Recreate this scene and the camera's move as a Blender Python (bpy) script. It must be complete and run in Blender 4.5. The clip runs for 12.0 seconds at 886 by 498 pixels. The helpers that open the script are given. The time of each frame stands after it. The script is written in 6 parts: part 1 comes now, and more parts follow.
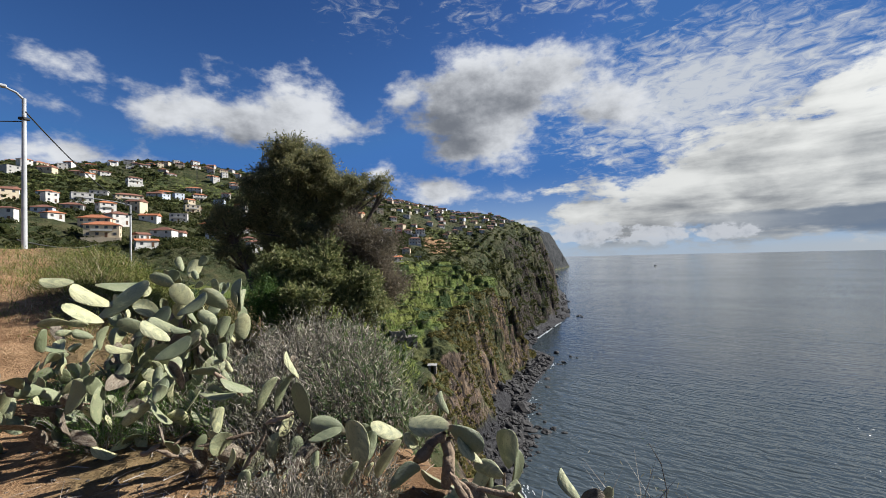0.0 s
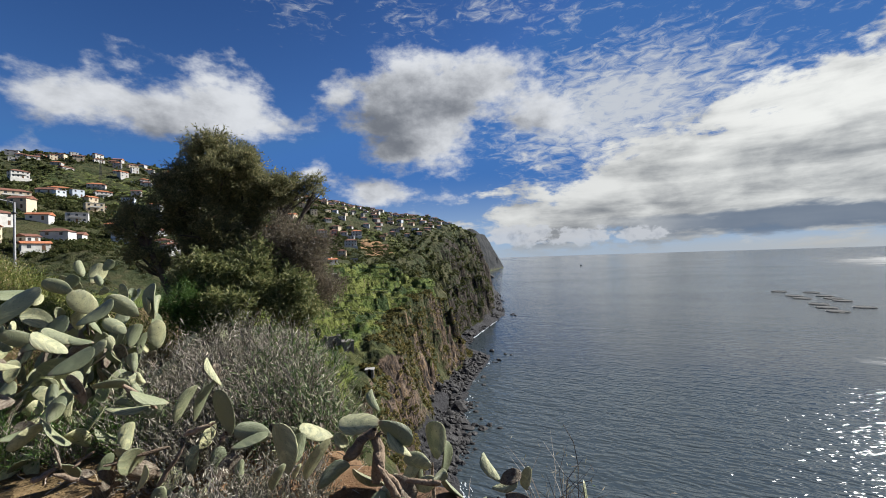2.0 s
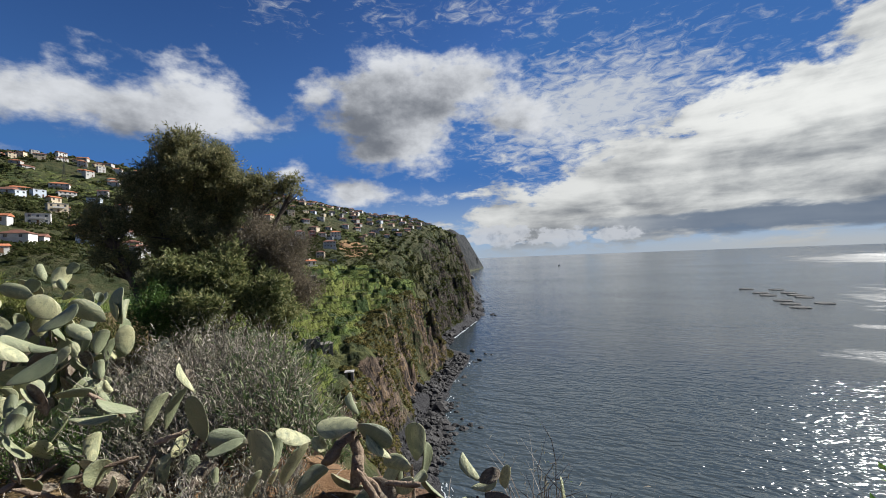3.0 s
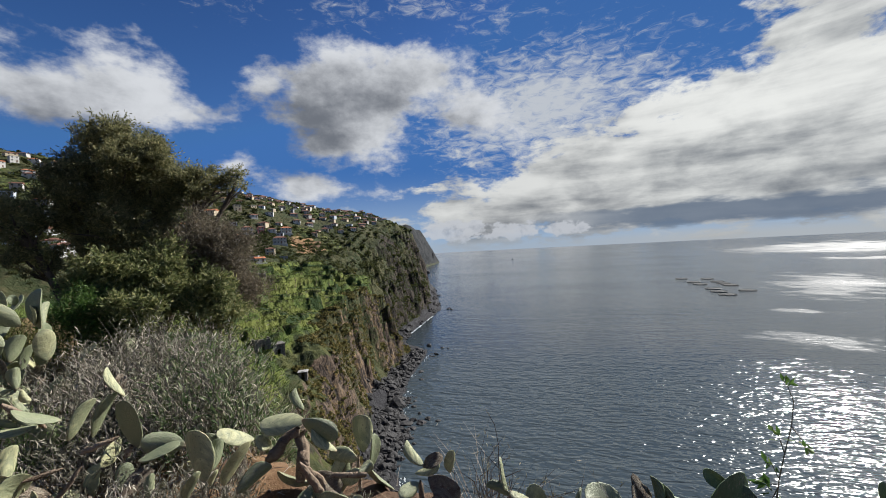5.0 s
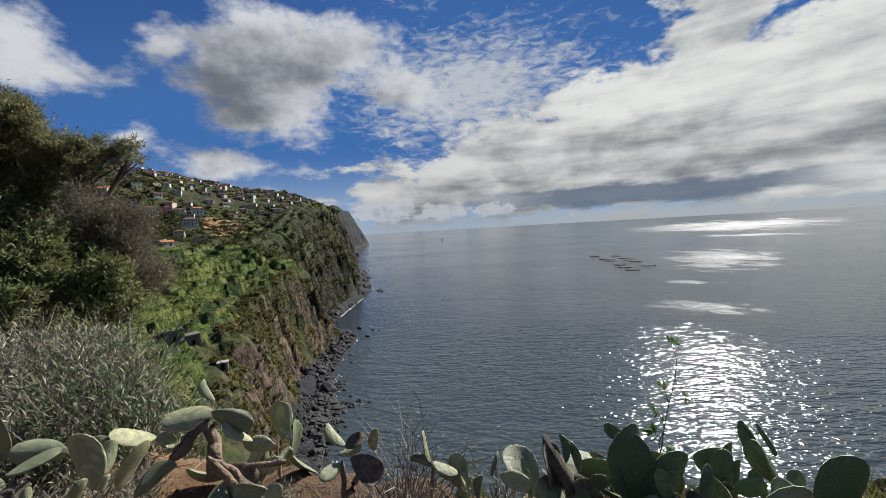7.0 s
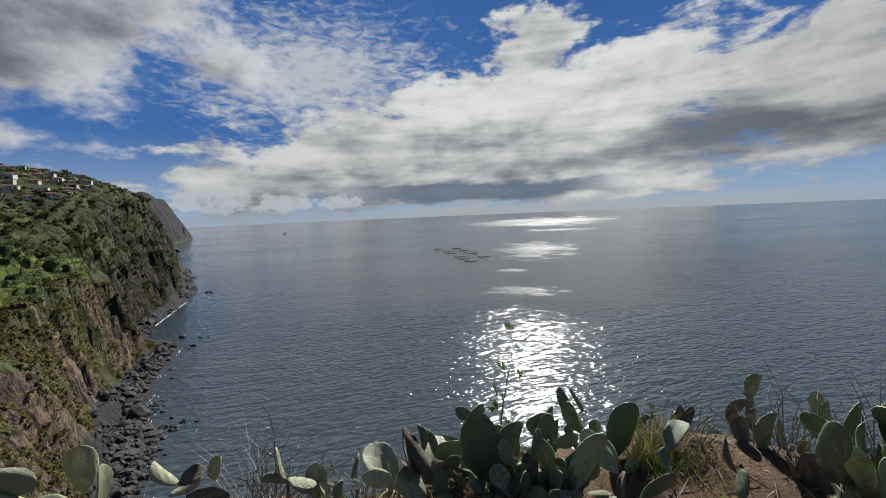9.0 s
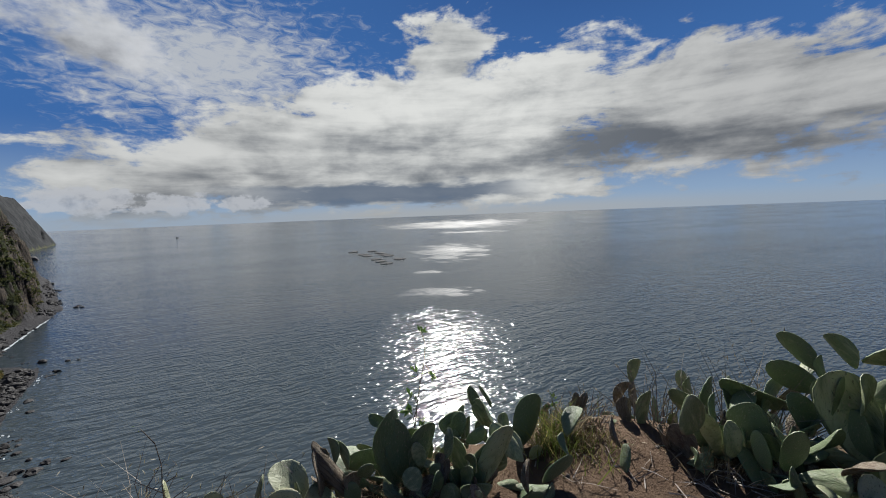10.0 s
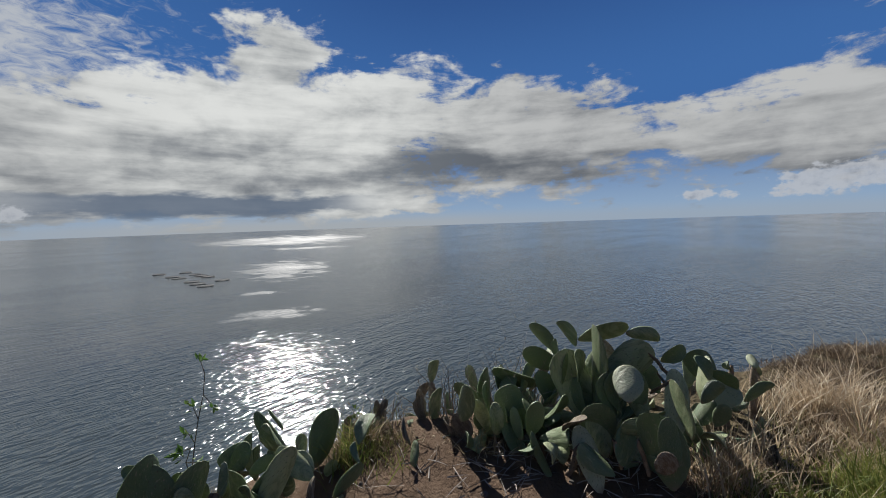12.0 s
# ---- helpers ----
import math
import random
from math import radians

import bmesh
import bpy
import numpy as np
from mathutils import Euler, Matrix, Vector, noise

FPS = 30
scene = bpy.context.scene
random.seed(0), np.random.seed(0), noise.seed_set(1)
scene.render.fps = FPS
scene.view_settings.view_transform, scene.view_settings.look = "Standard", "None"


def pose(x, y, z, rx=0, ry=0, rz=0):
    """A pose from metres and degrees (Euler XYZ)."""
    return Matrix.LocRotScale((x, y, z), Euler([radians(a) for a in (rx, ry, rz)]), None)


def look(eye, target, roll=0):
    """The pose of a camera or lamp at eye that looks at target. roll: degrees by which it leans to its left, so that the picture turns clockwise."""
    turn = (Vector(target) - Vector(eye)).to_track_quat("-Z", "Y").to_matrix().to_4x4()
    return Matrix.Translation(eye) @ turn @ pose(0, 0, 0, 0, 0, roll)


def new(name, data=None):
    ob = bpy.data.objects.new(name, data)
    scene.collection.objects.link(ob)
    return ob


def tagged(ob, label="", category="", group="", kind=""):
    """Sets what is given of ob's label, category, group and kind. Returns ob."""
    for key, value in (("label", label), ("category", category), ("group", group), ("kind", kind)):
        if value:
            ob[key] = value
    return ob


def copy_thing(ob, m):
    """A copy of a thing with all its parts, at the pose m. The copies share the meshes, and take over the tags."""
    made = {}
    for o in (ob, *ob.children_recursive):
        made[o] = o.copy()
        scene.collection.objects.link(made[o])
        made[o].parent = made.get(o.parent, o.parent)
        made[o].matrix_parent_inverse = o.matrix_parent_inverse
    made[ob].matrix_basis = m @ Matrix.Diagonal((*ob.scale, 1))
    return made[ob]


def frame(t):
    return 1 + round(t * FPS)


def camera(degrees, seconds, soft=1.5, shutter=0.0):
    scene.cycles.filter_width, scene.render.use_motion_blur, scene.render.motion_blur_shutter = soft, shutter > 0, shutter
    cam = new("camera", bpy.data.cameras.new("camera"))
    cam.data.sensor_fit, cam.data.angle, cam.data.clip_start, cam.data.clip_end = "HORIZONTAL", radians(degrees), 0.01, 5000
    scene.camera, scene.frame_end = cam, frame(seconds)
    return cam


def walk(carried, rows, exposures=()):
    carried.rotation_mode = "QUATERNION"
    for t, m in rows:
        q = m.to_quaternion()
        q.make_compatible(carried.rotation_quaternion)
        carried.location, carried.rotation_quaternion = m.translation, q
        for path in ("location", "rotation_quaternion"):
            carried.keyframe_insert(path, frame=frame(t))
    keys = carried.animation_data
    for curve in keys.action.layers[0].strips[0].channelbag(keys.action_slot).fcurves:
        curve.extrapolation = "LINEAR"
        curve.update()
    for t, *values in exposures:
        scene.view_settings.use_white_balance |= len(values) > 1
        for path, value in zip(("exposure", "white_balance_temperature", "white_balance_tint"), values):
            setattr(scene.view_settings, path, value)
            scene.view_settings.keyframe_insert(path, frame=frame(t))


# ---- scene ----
cam = camera(96.4, 12.0, 0.9)
PATH = [  # seconds, place, pitch, lean, heading
    (0, 0.000, 0.000, 1.550, 1.18, -1.40, 0.45),
    (0.5, 0.040, -0.092, 1.547, 1.05, -1.45, -2.78),
    (1, 0.035, -0.073, 1.536, 1.03, -1.58, -5.41),
    (1.5, 0.038, -0.074, 1.536, 1.09, -1.74, -7.13),
    (2, 0.045, -0.082, 1.537, 1.19, -1.89, -8.57),
    (2.5, 0.050, -0.080, 1.537, 1.25, -2.07, -9.87),
    (3, 0.052, -0.088, 1.539, 1.19, -2.23, -11.45),
    (5, 0.105, -0.159, 1.529, 0.20, -2.90, -17.79),
    (5.5, 0.114, -0.165, 1.528, -0.32, -3.03, -19.54),
    (6, 0.134, -0.178, 1.521, -1.16, -3.23, -21.65),
    (6.5, 0.154, -0.189, 1.510, -2.08, -3.35, -24.16),
    (6.7, 0.156, -0.177, 1.508, -2.49, -3.33, -25.43),
    (8.3, 0.150, -0.137, 1.545, -4.88, -2.75, -40.95),
    (8.5, 0.137, -0.132, 1.547, -4.92, -2.64, -43.29),
    (9, 0.118, -0.130, 1.547, -5.05, -2.41, -49.33),
    (9.5, 0.116, -0.127, 1.556, -5.18, -2.30, -55.18),
    (10, 0.128, -0.162, 1.560, -5.17, -2.20, -61.45),
    (10.5, 0.115, -0.248, 1.560, -4.99, -2.14, -66.82),
    (11, 0.125, -0.321, 1.555, -4.75, -2.22, -72.62),
    (11.5, 0.140, -0.402, 1.545, -4.25, -2.10, -78.35),
    (12, 0.166, -0.467, 1.541, -3.78, -1.88, -84.45),
]
walk(cam, [(t, pose(x, y, z, 90 + p, 0, h) @ pose(0, 0, 0, 0, 0, r)) for t, x, y, z, p, r, h in PATH],
     exposures=[(0, 0.98, 6150, 10), (5, 0.86, 6150, 10), (9, 0.70, 6150, 10), (12, 0.66, 6150, 10)])

# ---- sky, clouds and sun ----
SUN_AZ, SUN_EL = 65.3, 36.0
SUN_DIR = Vector((math.sin(radians(SUN_AZ)) * math.cos(radians(SUN_EL)), math.cos(radians(SUN_AZ)) * math.cos(radians(SUN_EL)), math.sin(radians(SUN_EL))))
sun = new("sun", bpy.data.lights.new("sun", "SUN"))
sun.data.energy, sun.data.angle, sun.data.color = 5.0, radians(0.5), (1.0, 0.94, 0.84)
sun.matrix_world = look(SUN_DIR * 200, (0, 0, 0))


class Nodes:
    """Short hand for building a node tree."""

    def __init__(self, tree):
        self.tree = tree

    def add(self, kind, *ins, **props):
        n = self.tree.nodes.new("ShaderNode" + kind)
        for k, v in props.items():
            if k == "operation":
                n.operation = v
            elif k == "data_type":
                n.data_type = v
            elif k == "blend":
                n.blend_type = v
            elif k == "vector_type":
                n.vector_type = v
            elif k == "interp":
                n.interpolation_type = v
            elif k == "dims":
                n.noise_dimensions = v
            elif k == "feature":
                n.feature = v
        for i, v in enumerate(ins):
            self.put(n.inputs[i], v)
        return n

    def put(self, socket, v):
        if v is None:
            return
        if isinstance(v, bpy.types.NodeSocket):
            self.tree.links.new(v, socket)
        elif isinstance(v, tuple) and len(v) == 3 and socket.type == "RGBA":
            socket.default_value = (*v, 1)
        else:
            socket.default_value = v

    def math(self, op, a, b=None, c=None, clamp=False):
        n = self.add("Math", a, b, c, operation=op)
        n.use_clamp = clamp
        return n.outputs[0]

    def vec(self, op, a, b=None):
        n = self.add("VectorMath", a, b, operation=op)
        return n.outputs["Value"] if op in ("LENGTH", "DOT_PRODUCT") else n.outputs[0]

    def scale(self, a, s):
        n = self.add("VectorMath", a, operation="SCALE")
        self.put(n.inputs["Scale"], s)
        return n.outputs[0]

    def mix(self, f, a, b):
        n = self.tree.nodes.new("ShaderNodeMix")
        n.data_type = "RGBA"
        n.clamp_factor = True
        for s, v in ((n.inputs[0], f), (n.inputs[6], a), (n.inputs[7], b)):
            self.put(s, v)
        return n.outputs[2]

    def smooth(self, v, lo, hi, a=0.0, b=1.0):
        n = self.add("MapRange", v, lo, hi, a, b, interp="SMOOTHSTEP")
        return n.outputs[0]

    def noise(self, v, scale, detail=4.0, rough=0.55, distort=0.0):
        n = self.tree.nodes.new("ShaderNodeTexNoise")
        self.put(n.inputs["Vector"], v)
        for k, x in (("Scale", scale), ("Detail", detail), ("Roughness", rough), ("Distortion", distort)):
            self.put(n.inputs[k], x)
        return n.outputs[0]


# clouds: heading, height over the horizon, half width, half height, lean (degrees), density
CUMULI = [
    (5, 19.6, 10.5, 8.6, -8, 1.9), (13.5, 23, 10.5, 5.5, 10, 1.5), (22, 20.0, 8, 4.6, -28, 0.9), (3.0, 15.8, 6.5, 4.4, 0, 1.6), (-5, 22.5, 4.5, 2.8, 20, 0.8),
    (-28, 18, 10.5, 4.8, 0, 1.1), (-20, 19.5, 8, 5.5, -8, 1.3), (-11.5, 18.6, 5.0, 2.0, 8, 0.45), (-44, 18.7, 5, 2.4, 0, 0.38), (-36, 17, 4, 3, 0, 0.6),
    (-44, 11.5, 9, 2.3, 0, 0.9), (0, 9.6, 8.5, 2.2, -6, 0.9), (8, 8.6, 6, 1.2, -3, 0.6), (-9, 12.5, 1.6, 2.6, -20, 0.4),
]
BANK = [
    (40, 8.0, 34, 7.5, 8, 1.5), (62, 11.0, 34, 10.5, 6, 1.7), (63, 21, 9, 4.5, 8, 0.9), (79, 16.8, 8, 4.8, -10, 1.0), (96, 10.5, 24, 8.0, -6, 1.4),
    (128, 9.5, 24, 6.0, 6, 1.3), (150, 15, 22, 8, 10, 1.2), (62, 4.5, 38, 4.2, 0, 1.5), (180, 12, 30, 7, 0, 0.9), (-100, 14, 28, 6, 5, 1.0),
]
HORIZON_CUMULI = [(20, 2.6, 6.0, 1.9, 0, 1.3), (28, 2.4, 5, 1.5, 0, 1.2), (35, 2.2, 4, 1.2, 0, 1.0), (129, 3.4, 6.5, 1.9, 4, 1.2), (118, 2.4, 4, 0.8, 0, 0.8)]


def density_group():
    """Direction in; density of the heaped clouds, of the bank and of the small clouds on the horizon out."""
    g = bpy.data.node_groups.new("cloud_density", "ShaderNodeTree")
    g.interface.new_socket("direction", in_out="INPUT", socket_type="NodeSocketVector")
    for name in ("heaps", "bank", "low"):
        g.interface.new_socket(name, in_out="OUTPUT", socket_type="NodeSocketFloat")
    n = Nodes(g)
    gin, gout = g.nodes.new("NodeGroupInput"), g.nodes.new("NodeGroupOutput")
    d = gin.outputs[0]
    sep = n.add("SeparateXYZ", d)
    az = n.math("MULTIPLY", n.math("ARCTAN2", sep.outputs[0], sep.outputs[1]), 57.2958)
    el = n.math("MULTIPLY", n.math("ARCSINE", sep.outputs[2]), 57.2958)
    flat = n.vec("MULTIPLY", d, (1.0, 1.0, 2.0))
    puffs = n.math("SUBTRACT", n.noise(flat, 7.5, 9.0, 0.56), 0.5)
    soft = n.math("SUBTRACT", n.noise(n.vec("MULTIPLY", d, (1.0, 1.0, 3.2)), 6.0, 9.0, 0.6, 0.4), 0.5)
    fine = n.math("SUBTRACT", n.noise(n.vec("MULTIPLY", d, (1.0, 1.0, 1.5)), 30.0, 6.0, 0.6), 0.5)
    pos = n.add("CombineXYZ", az, el, 0.0).outputs[0]
    for k, (blobs, grain, amp) in enumerate(((CUMULI, puffs, 2.5), (BANK, soft, 3.0), (HORIZON_CUMULI, fine, 2.2))):
        best = None
        for a0, e0, wa, we, lean, dens in blobs:
            m = n.tree.nodes.new("ShaderNodeMapping")
            m.vector_type = "TEXTURE"
            m.inputs["Location"].default_value = (a0, e0, 0)
            m.inputs["Rotation"].default_value = (0, 0, radians(lean))
            m.inputs["Scale"].default_value = (wa, we, 1)
            n.put(m.inputs["Vector"], pos)
            v = n.math("MULTIPLY", n.math("SUBTRACT", 1.0, n.vec("LENGTH", m.outputs[0])), dens)
            best = v if best is None else n.math("SMOOTH_MAX", best, v, 0.25)
        best = n.math("MAXIMUM", best, -1.0)
        edge = n.math("MULTIPLY", fine, 0.9 if k < 2 else 0.0)
        n.put(gout.inputs[k], n.math("ADD", edge, n.math("MULTIPLY_ADD", grain, amp, best)))
    return g


world = bpy.data.worlds.new("sky")
scene.world = world
world.use_nodes = True
n = Nodes(world.node_tree)
back = world.node_tree.nodes["Background"]
direction = n.add("TexCoord").outputs["Generated"]
sky = n.tree.nodes.new("ShaderNodeTexSky")
sky.sky_type, sky.sun_disc, sky.sun_elevation, sky.sun_rotation = "NISHITA", False, radians(SUN_EL), radians(SUN_AZ)
sky.air_density, sky.dust_density, sky.ozone_density = 1.0, 0.15, 2.5
blue = n.add("Mix", data_type="RGBA", blend="DARKEN")
blue.inputs[0].default_value = 1.0
n.put(blue.inputs[6], n.vec("MULTIPLY", sky.outputs[0], (0.050, 0.078, 0.118)))
n.put(blue.inputs[7], (0.085, 0.235, 0.60))
el = n.add("SeparateXYZ", direction).outputs[2]
haze = n.smooth(el, 0.21, -0.01)
sx = n.add("SeparateXYZ", direction)
sunward = n.smooth(n.math("ARCTAN2", sx.outputs[0], sx.outputs[1]), 0.7, 1.5, 0.82, 0.50)
deep = n.add("MapRange", el, 0.26, 0.60, 1.0, sunward, interp="SMOOTHSTEP").outputs[0]
blue_c = n.vec("MULTIPLY", blue.outputs[2], n.add("CombineXYZ", deep, deep, n.math("MULTIPLY_ADD", deep, 0.8, 0.2)).outputs[0])
clear = n.mix(n.math("MULTIPLY", haze, 0.95), blue_c, (0.50, 0.67, 0.86))
group = density_group()


def density(vector):
    g = n.tree.nodes.new("ShaderNodeGroup")
    g.node_tree = group
    n.put(g.inputs[0], vector)
    return g.outputs


here = density(direction)
toward = density(n.vec("NORMALIZE", n.vec("ADD", direction, (SUN_DIR.x * 0.12, SUN_DIR.y * 0.12, SUN_DIR.z * 0.12))))
streaks = n.noise(n.vec("MULTIPLY", direction, (1.0, 1.0, 9.0)), 4.0, 5.0, 0.52, 0.3)
ripple = n.noise(n.vec("MULTIPLY", direction, (1.0, 1.0, 2.6)), 26.0, 7.0, 0.62, 0.8)
# thin broken cloud high up
sepd = n.add("SeparateXYZ", direction)
azd = n.math("MULTIPLY", n.math("ARCTAN2", sepd.outputs[0], sepd.outputs[1]), 57.2958)
eld = n.math("MULTIPLY", n.math("ARCSINE", sepd.outputs[2]), 57.2958)
posd = n.add("CombineXYZ", azd, eld, 0.0).outputs[0]
thin = None
# the wide patch at 52 degrees is out of view, added to brighten the sea
for a0, e0, wa, we, lean, dens in ((33, 18.5, 20, 9.0, 6, 1.45), (44, 22, 12, 4.0, -20, 0.6), (30, 52, 42, 16, 0, 2.2), (-11, 31.5, 4, 2.4, 0, 0.35), (6, 31.5, 5, 2.2, -5, 0.4), (17, 32, 6, 2.2, 0, 0.5), (27, 29.5, 6, 2.4, 0, 0.4), (46, 23.6, 4, 1.3, 10, 0.5), (-160, 30, 60, 14, 0, 0.5)):
    m = n.tree.nodes.new("ShaderNodeMapping")
    m.vector_type = "TEXTURE"
    m.inputs["Location"].default_value, m.inputs["Rotation"].default_value, m.inputs["Scale"].default_value = (a0, e0, 0), (0, 0, radians(lean)), (wa, we, 1)
    n.put(m.inputs["Vector"], posd)
    v = n.math("MULTIPLY", n.math("SUBTRACT", 1.0, n.vec("LENGTH", m.outputs[0])), dens)
    thin = v if thin is None else n.math("MAXIMUM", thin, v)
thin = n.math("ADD", n.math("MAXIMUM", thin, -1.2), n.math("MULTIPLY", n.math("SUBTRACT", ripple, 0.5), 3.0))
thin_a = n.smooth(thin, 0.0, 1.35, 0.0, 0.95)
col = n.mix(thin_a, clear, (0.80, 0.82, 0.84))
# the bank towards the sun: bright, mottled, with grey streaks in its lower part
bank_a = n.smooth(here[1], 0.0, 0.5)
mottle = n.noise(n.vec("MULTIPLY", direction, (1.0, 1.0, 2.4)), 5.5, 6.0, 0.52, 0.4)
lumps = n.noise(n.vec("MULTIPLY", direction, (1.0, 1.0, 1.4)), 11.0, 8.0, 0.58)
low = n.smooth(eld, 15.0, 4.0)
bank_t = n.math("ADD", n.math("MULTIPLY", n.math("SUBTRACT", streaks, 0.5), 1.5), n.math("MULTIPLY", n.math("SUBTRACT", mottle, 0.5), 2.6))
bank_t = n.math("ADD", bank_t, n.math("MULTIPLY_ADD", low, 0.30, n.math("MULTIPLY", n.math("SUBTRACT", toward[1], here[1]), 0.35)))
for a0, e0, wa, we, heavy in ((85.0, 9.0, 9.0, 3.0, 1.1), (100.0, 7.5, 11.0, 2.2, 0.7), (48.0, 10.0, 14.0, 1.6, 0.5)):
    u, v = n.math("DIVIDE", n.math("SUBTRACT", azd, a0), wa), n.math("DIVIDE", n.math("SUBTRACT", eld, e0), we)
    bank_t = n.math("MULTIPLY_ADD", n.math("EXPONENT", n.math("MULTIPLY", n.math("ADD", n.math("MULTIPLY", u, u), n.math("MULTIPLY", v, v)), -1.0)), heavy, bank_t)
bank_c = n.mix(n.smooth(bank_t, -0.60, 1.38), (1.16, 1.14, 1.08), (0.26, 0.28, 0.31))
# cloud between the eye and the sun is lit through
lit = n.math("MULTIPLY", n.smooth(azd, 72.0, 100.0, 1.06, 0.74), n.smooth(azd, 25.0, 58.0, 0.84, 1.0))
bank_c = n.vec("MULTIPLY", bank_c, n.add("CombineXYZ", lit, lit, n.math("MULTIPLY_ADD", lit, 0.92, 0.06)).outputs[0])
col = n.mix(bank_a, col, bank_c)
# a band of rain cloud close over the horizon
band = n.add("CombineXYZ", n.math("MULTIPLY", azd, 0.11), n.math("MULTIPLY", eld, 0.45), 0.0).outputs[0]
band_n = n.math("SUBTRACT", n.noise(band, 1.0, 6.0, 0.55), 0.5)
band_v = n.math("SUBTRACT", 1.0, n.math("ABSOLUTE", n.math("DIVIDE", n.math("SUBTRACT", eld, 3.1), 1.6)))
band_w = n.math("MULTIPLY", n.smooth(azd, 26.0, 46.0), n.smooth(azd, 78.0, 66.0))
band_a = n.math("MULTIPLY", n.smooth(n.math("MULTIPLY_ADD", band_n, 2.4, band_v), 0.0, 0.5), band_w)
col = n.mix(n.math("MULTIPLY", band_a, 0.9), col, (0.19, 0.245, 0.33))
# heaped clouds
heap_a = n.smooth(here[0], 0.0, 0.75)
heap_t = n.math("ADD", n.math("MULTIPLY", here[0], 0.12), n.math("MULTIPLY", toward[0], 0.85))
heap_t = n.math("ADD", heap_t, n.math("MULTIPLY", n.math("SUBTRACT", lumps, 0.5), 1.7))
heap_c = n.mix(n.smooth(heap_t, -0.35, 1.75), (1.0, 1.0, 1.0), (0.235, 0.25, 0.28))
col = n.mix(heap_a, col, heap_c)
low_a = n.smooth(here[2], 0.1, 0.45)
low_c = n.mix(n.smooth(n.math("ADD", n.math("MULTIPLY", n.math("ADD", here[2], toward[2]), 0.5), n.math("MULTIPLY", n.math("SUBTRACT", n.noise(direction, 45.0, 5.0, 0.6), 0.5), 3.4)), -0.35, 1.6), (0.80, 0.81, 0.83), (0.33, 0.37, 0.44))
col = n.mix(n.math("MULTIPLY", low_a, 0.85), col, low_c)
# haze on the horizon, and the far sea under it
veil = n.mix(n.math("MULTIPLY", n.smooth(azd, 28.0, 55.0), n.smooth(azd, 105.0, 75.0)), (0.54, 0.62, 0.70), (0.66, 0.66, 0.63))
col = n.mix(n.smooth(eld, 2.2, 0.0, 0.0, 0.8), col, veil)
col = n.mix(n.smooth(eld, -0.25, -0.5), col, (0.30, 0.33, 0.38))
n.put(back.inputs[0], col)
back.inputs[1].default_value = 0.38


# ---- materials ----
def material(name, rough=0.8, spec=0.3):
    m = bpy.data.materials.new(name)
    m.use_nodes = True
    k = Nodes(m.node_tree)
    b = m.node_tree.nodes["Principled BSDF"]
    b.inputs["Roughness"].default_value = rough
    b.inputs["Specular IOR Level"].default_value = spec
    return m, k, b


def grainy(name, colours, scale, rough=0.85, bump=0.3, fine=None, spread=0.12, depth=0.02, spec=0.25):
    """A surface of two or three colours, mottled at two scales, each object a little different."""
    m, k, b = material(name, rough, spec)
    co = k.add("TexCoord").outputs["Object"]
    big = k.noise(co, scale, 5.0, 0.6)
    small = k.noise(co, fine or scale * 9, 4.0, 0.6)
    col = k.mix(k.smooth(big, 0.38, 0.62), colours[0], colours[1])
    if len(colours) > 2:
        col = k.mix(k.smooth(small, 0.55, 0.72), col, colours[2])
    rnd = k.add("ObjectInfo").outputs["Random"]
    val = k.math("MULTIPLY_ADD", k.math("SUBTRACT", rnd, 0.5), spread * 2, 1.0)
    val = k.math("MULTIPLY", val, k.math("MULTIPLY_ADD", small, 0.5, 0.75))
    col = k.vec("MULTIPLY", col, k.add("CombineXYZ", val, val, val).outputs[0])
    k.put(b.inputs["Base Color"], col)
    if bump:
        bp = k.add("Bump")
        bp.inputs["Strength"].default_value, bp.inputs["Distance"].default_value = bump, depth
        k.put(bp.inputs["Height"], k.math("ADD", small, k.math("MULTIPLY", big, 1.5)))
        k.put(b.inputs["Normal"], bp.outputs[0])
    return m


def foliage(name, dark, light, accent, through_light=0.35, scale=1.5, gloss=0.3):
    """Leaves: colour varies from leaf to leaf and from place to place, some light shines through."""
    m = bpy.data.materials.new(name)
    m.use_nodes = True
    k = Nodes(m.node_tree)
    b = m.node_tree.nodes["Principled BSDF"]
    b.inputs["Roughness"].default_value, b.inputs["Specular IOR Level"].default_value = 0.85 - gloss, gloss
    geo = k.add("NewGeometry")
    rnd = geo.outputs["Random Per Island"]
    big = k.noise(geo.outputs["Position"], scale, 4.0, 0.6)
    col = k.mix(k.smooth(k.math("ADD", k.math("MULTIPLY", rnd, 0.6), k.math("MULTIPLY", big, 0.8)), 0.35, 1.0), dark, light)
    col = k.mix(k.smooth(rnd, 0.74, 0.95), col, accent)
    k.put(b.inputs["Base Color"], col)
    tr = k.add("BsdfTranslucent", col)
    mx = k.add("MixShader", through_light, b.outputs[0], tr.outputs[0])
    k.put(m.node_tree.nodes["Material Output"].inputs[0], mx.outputs[0])
    return m


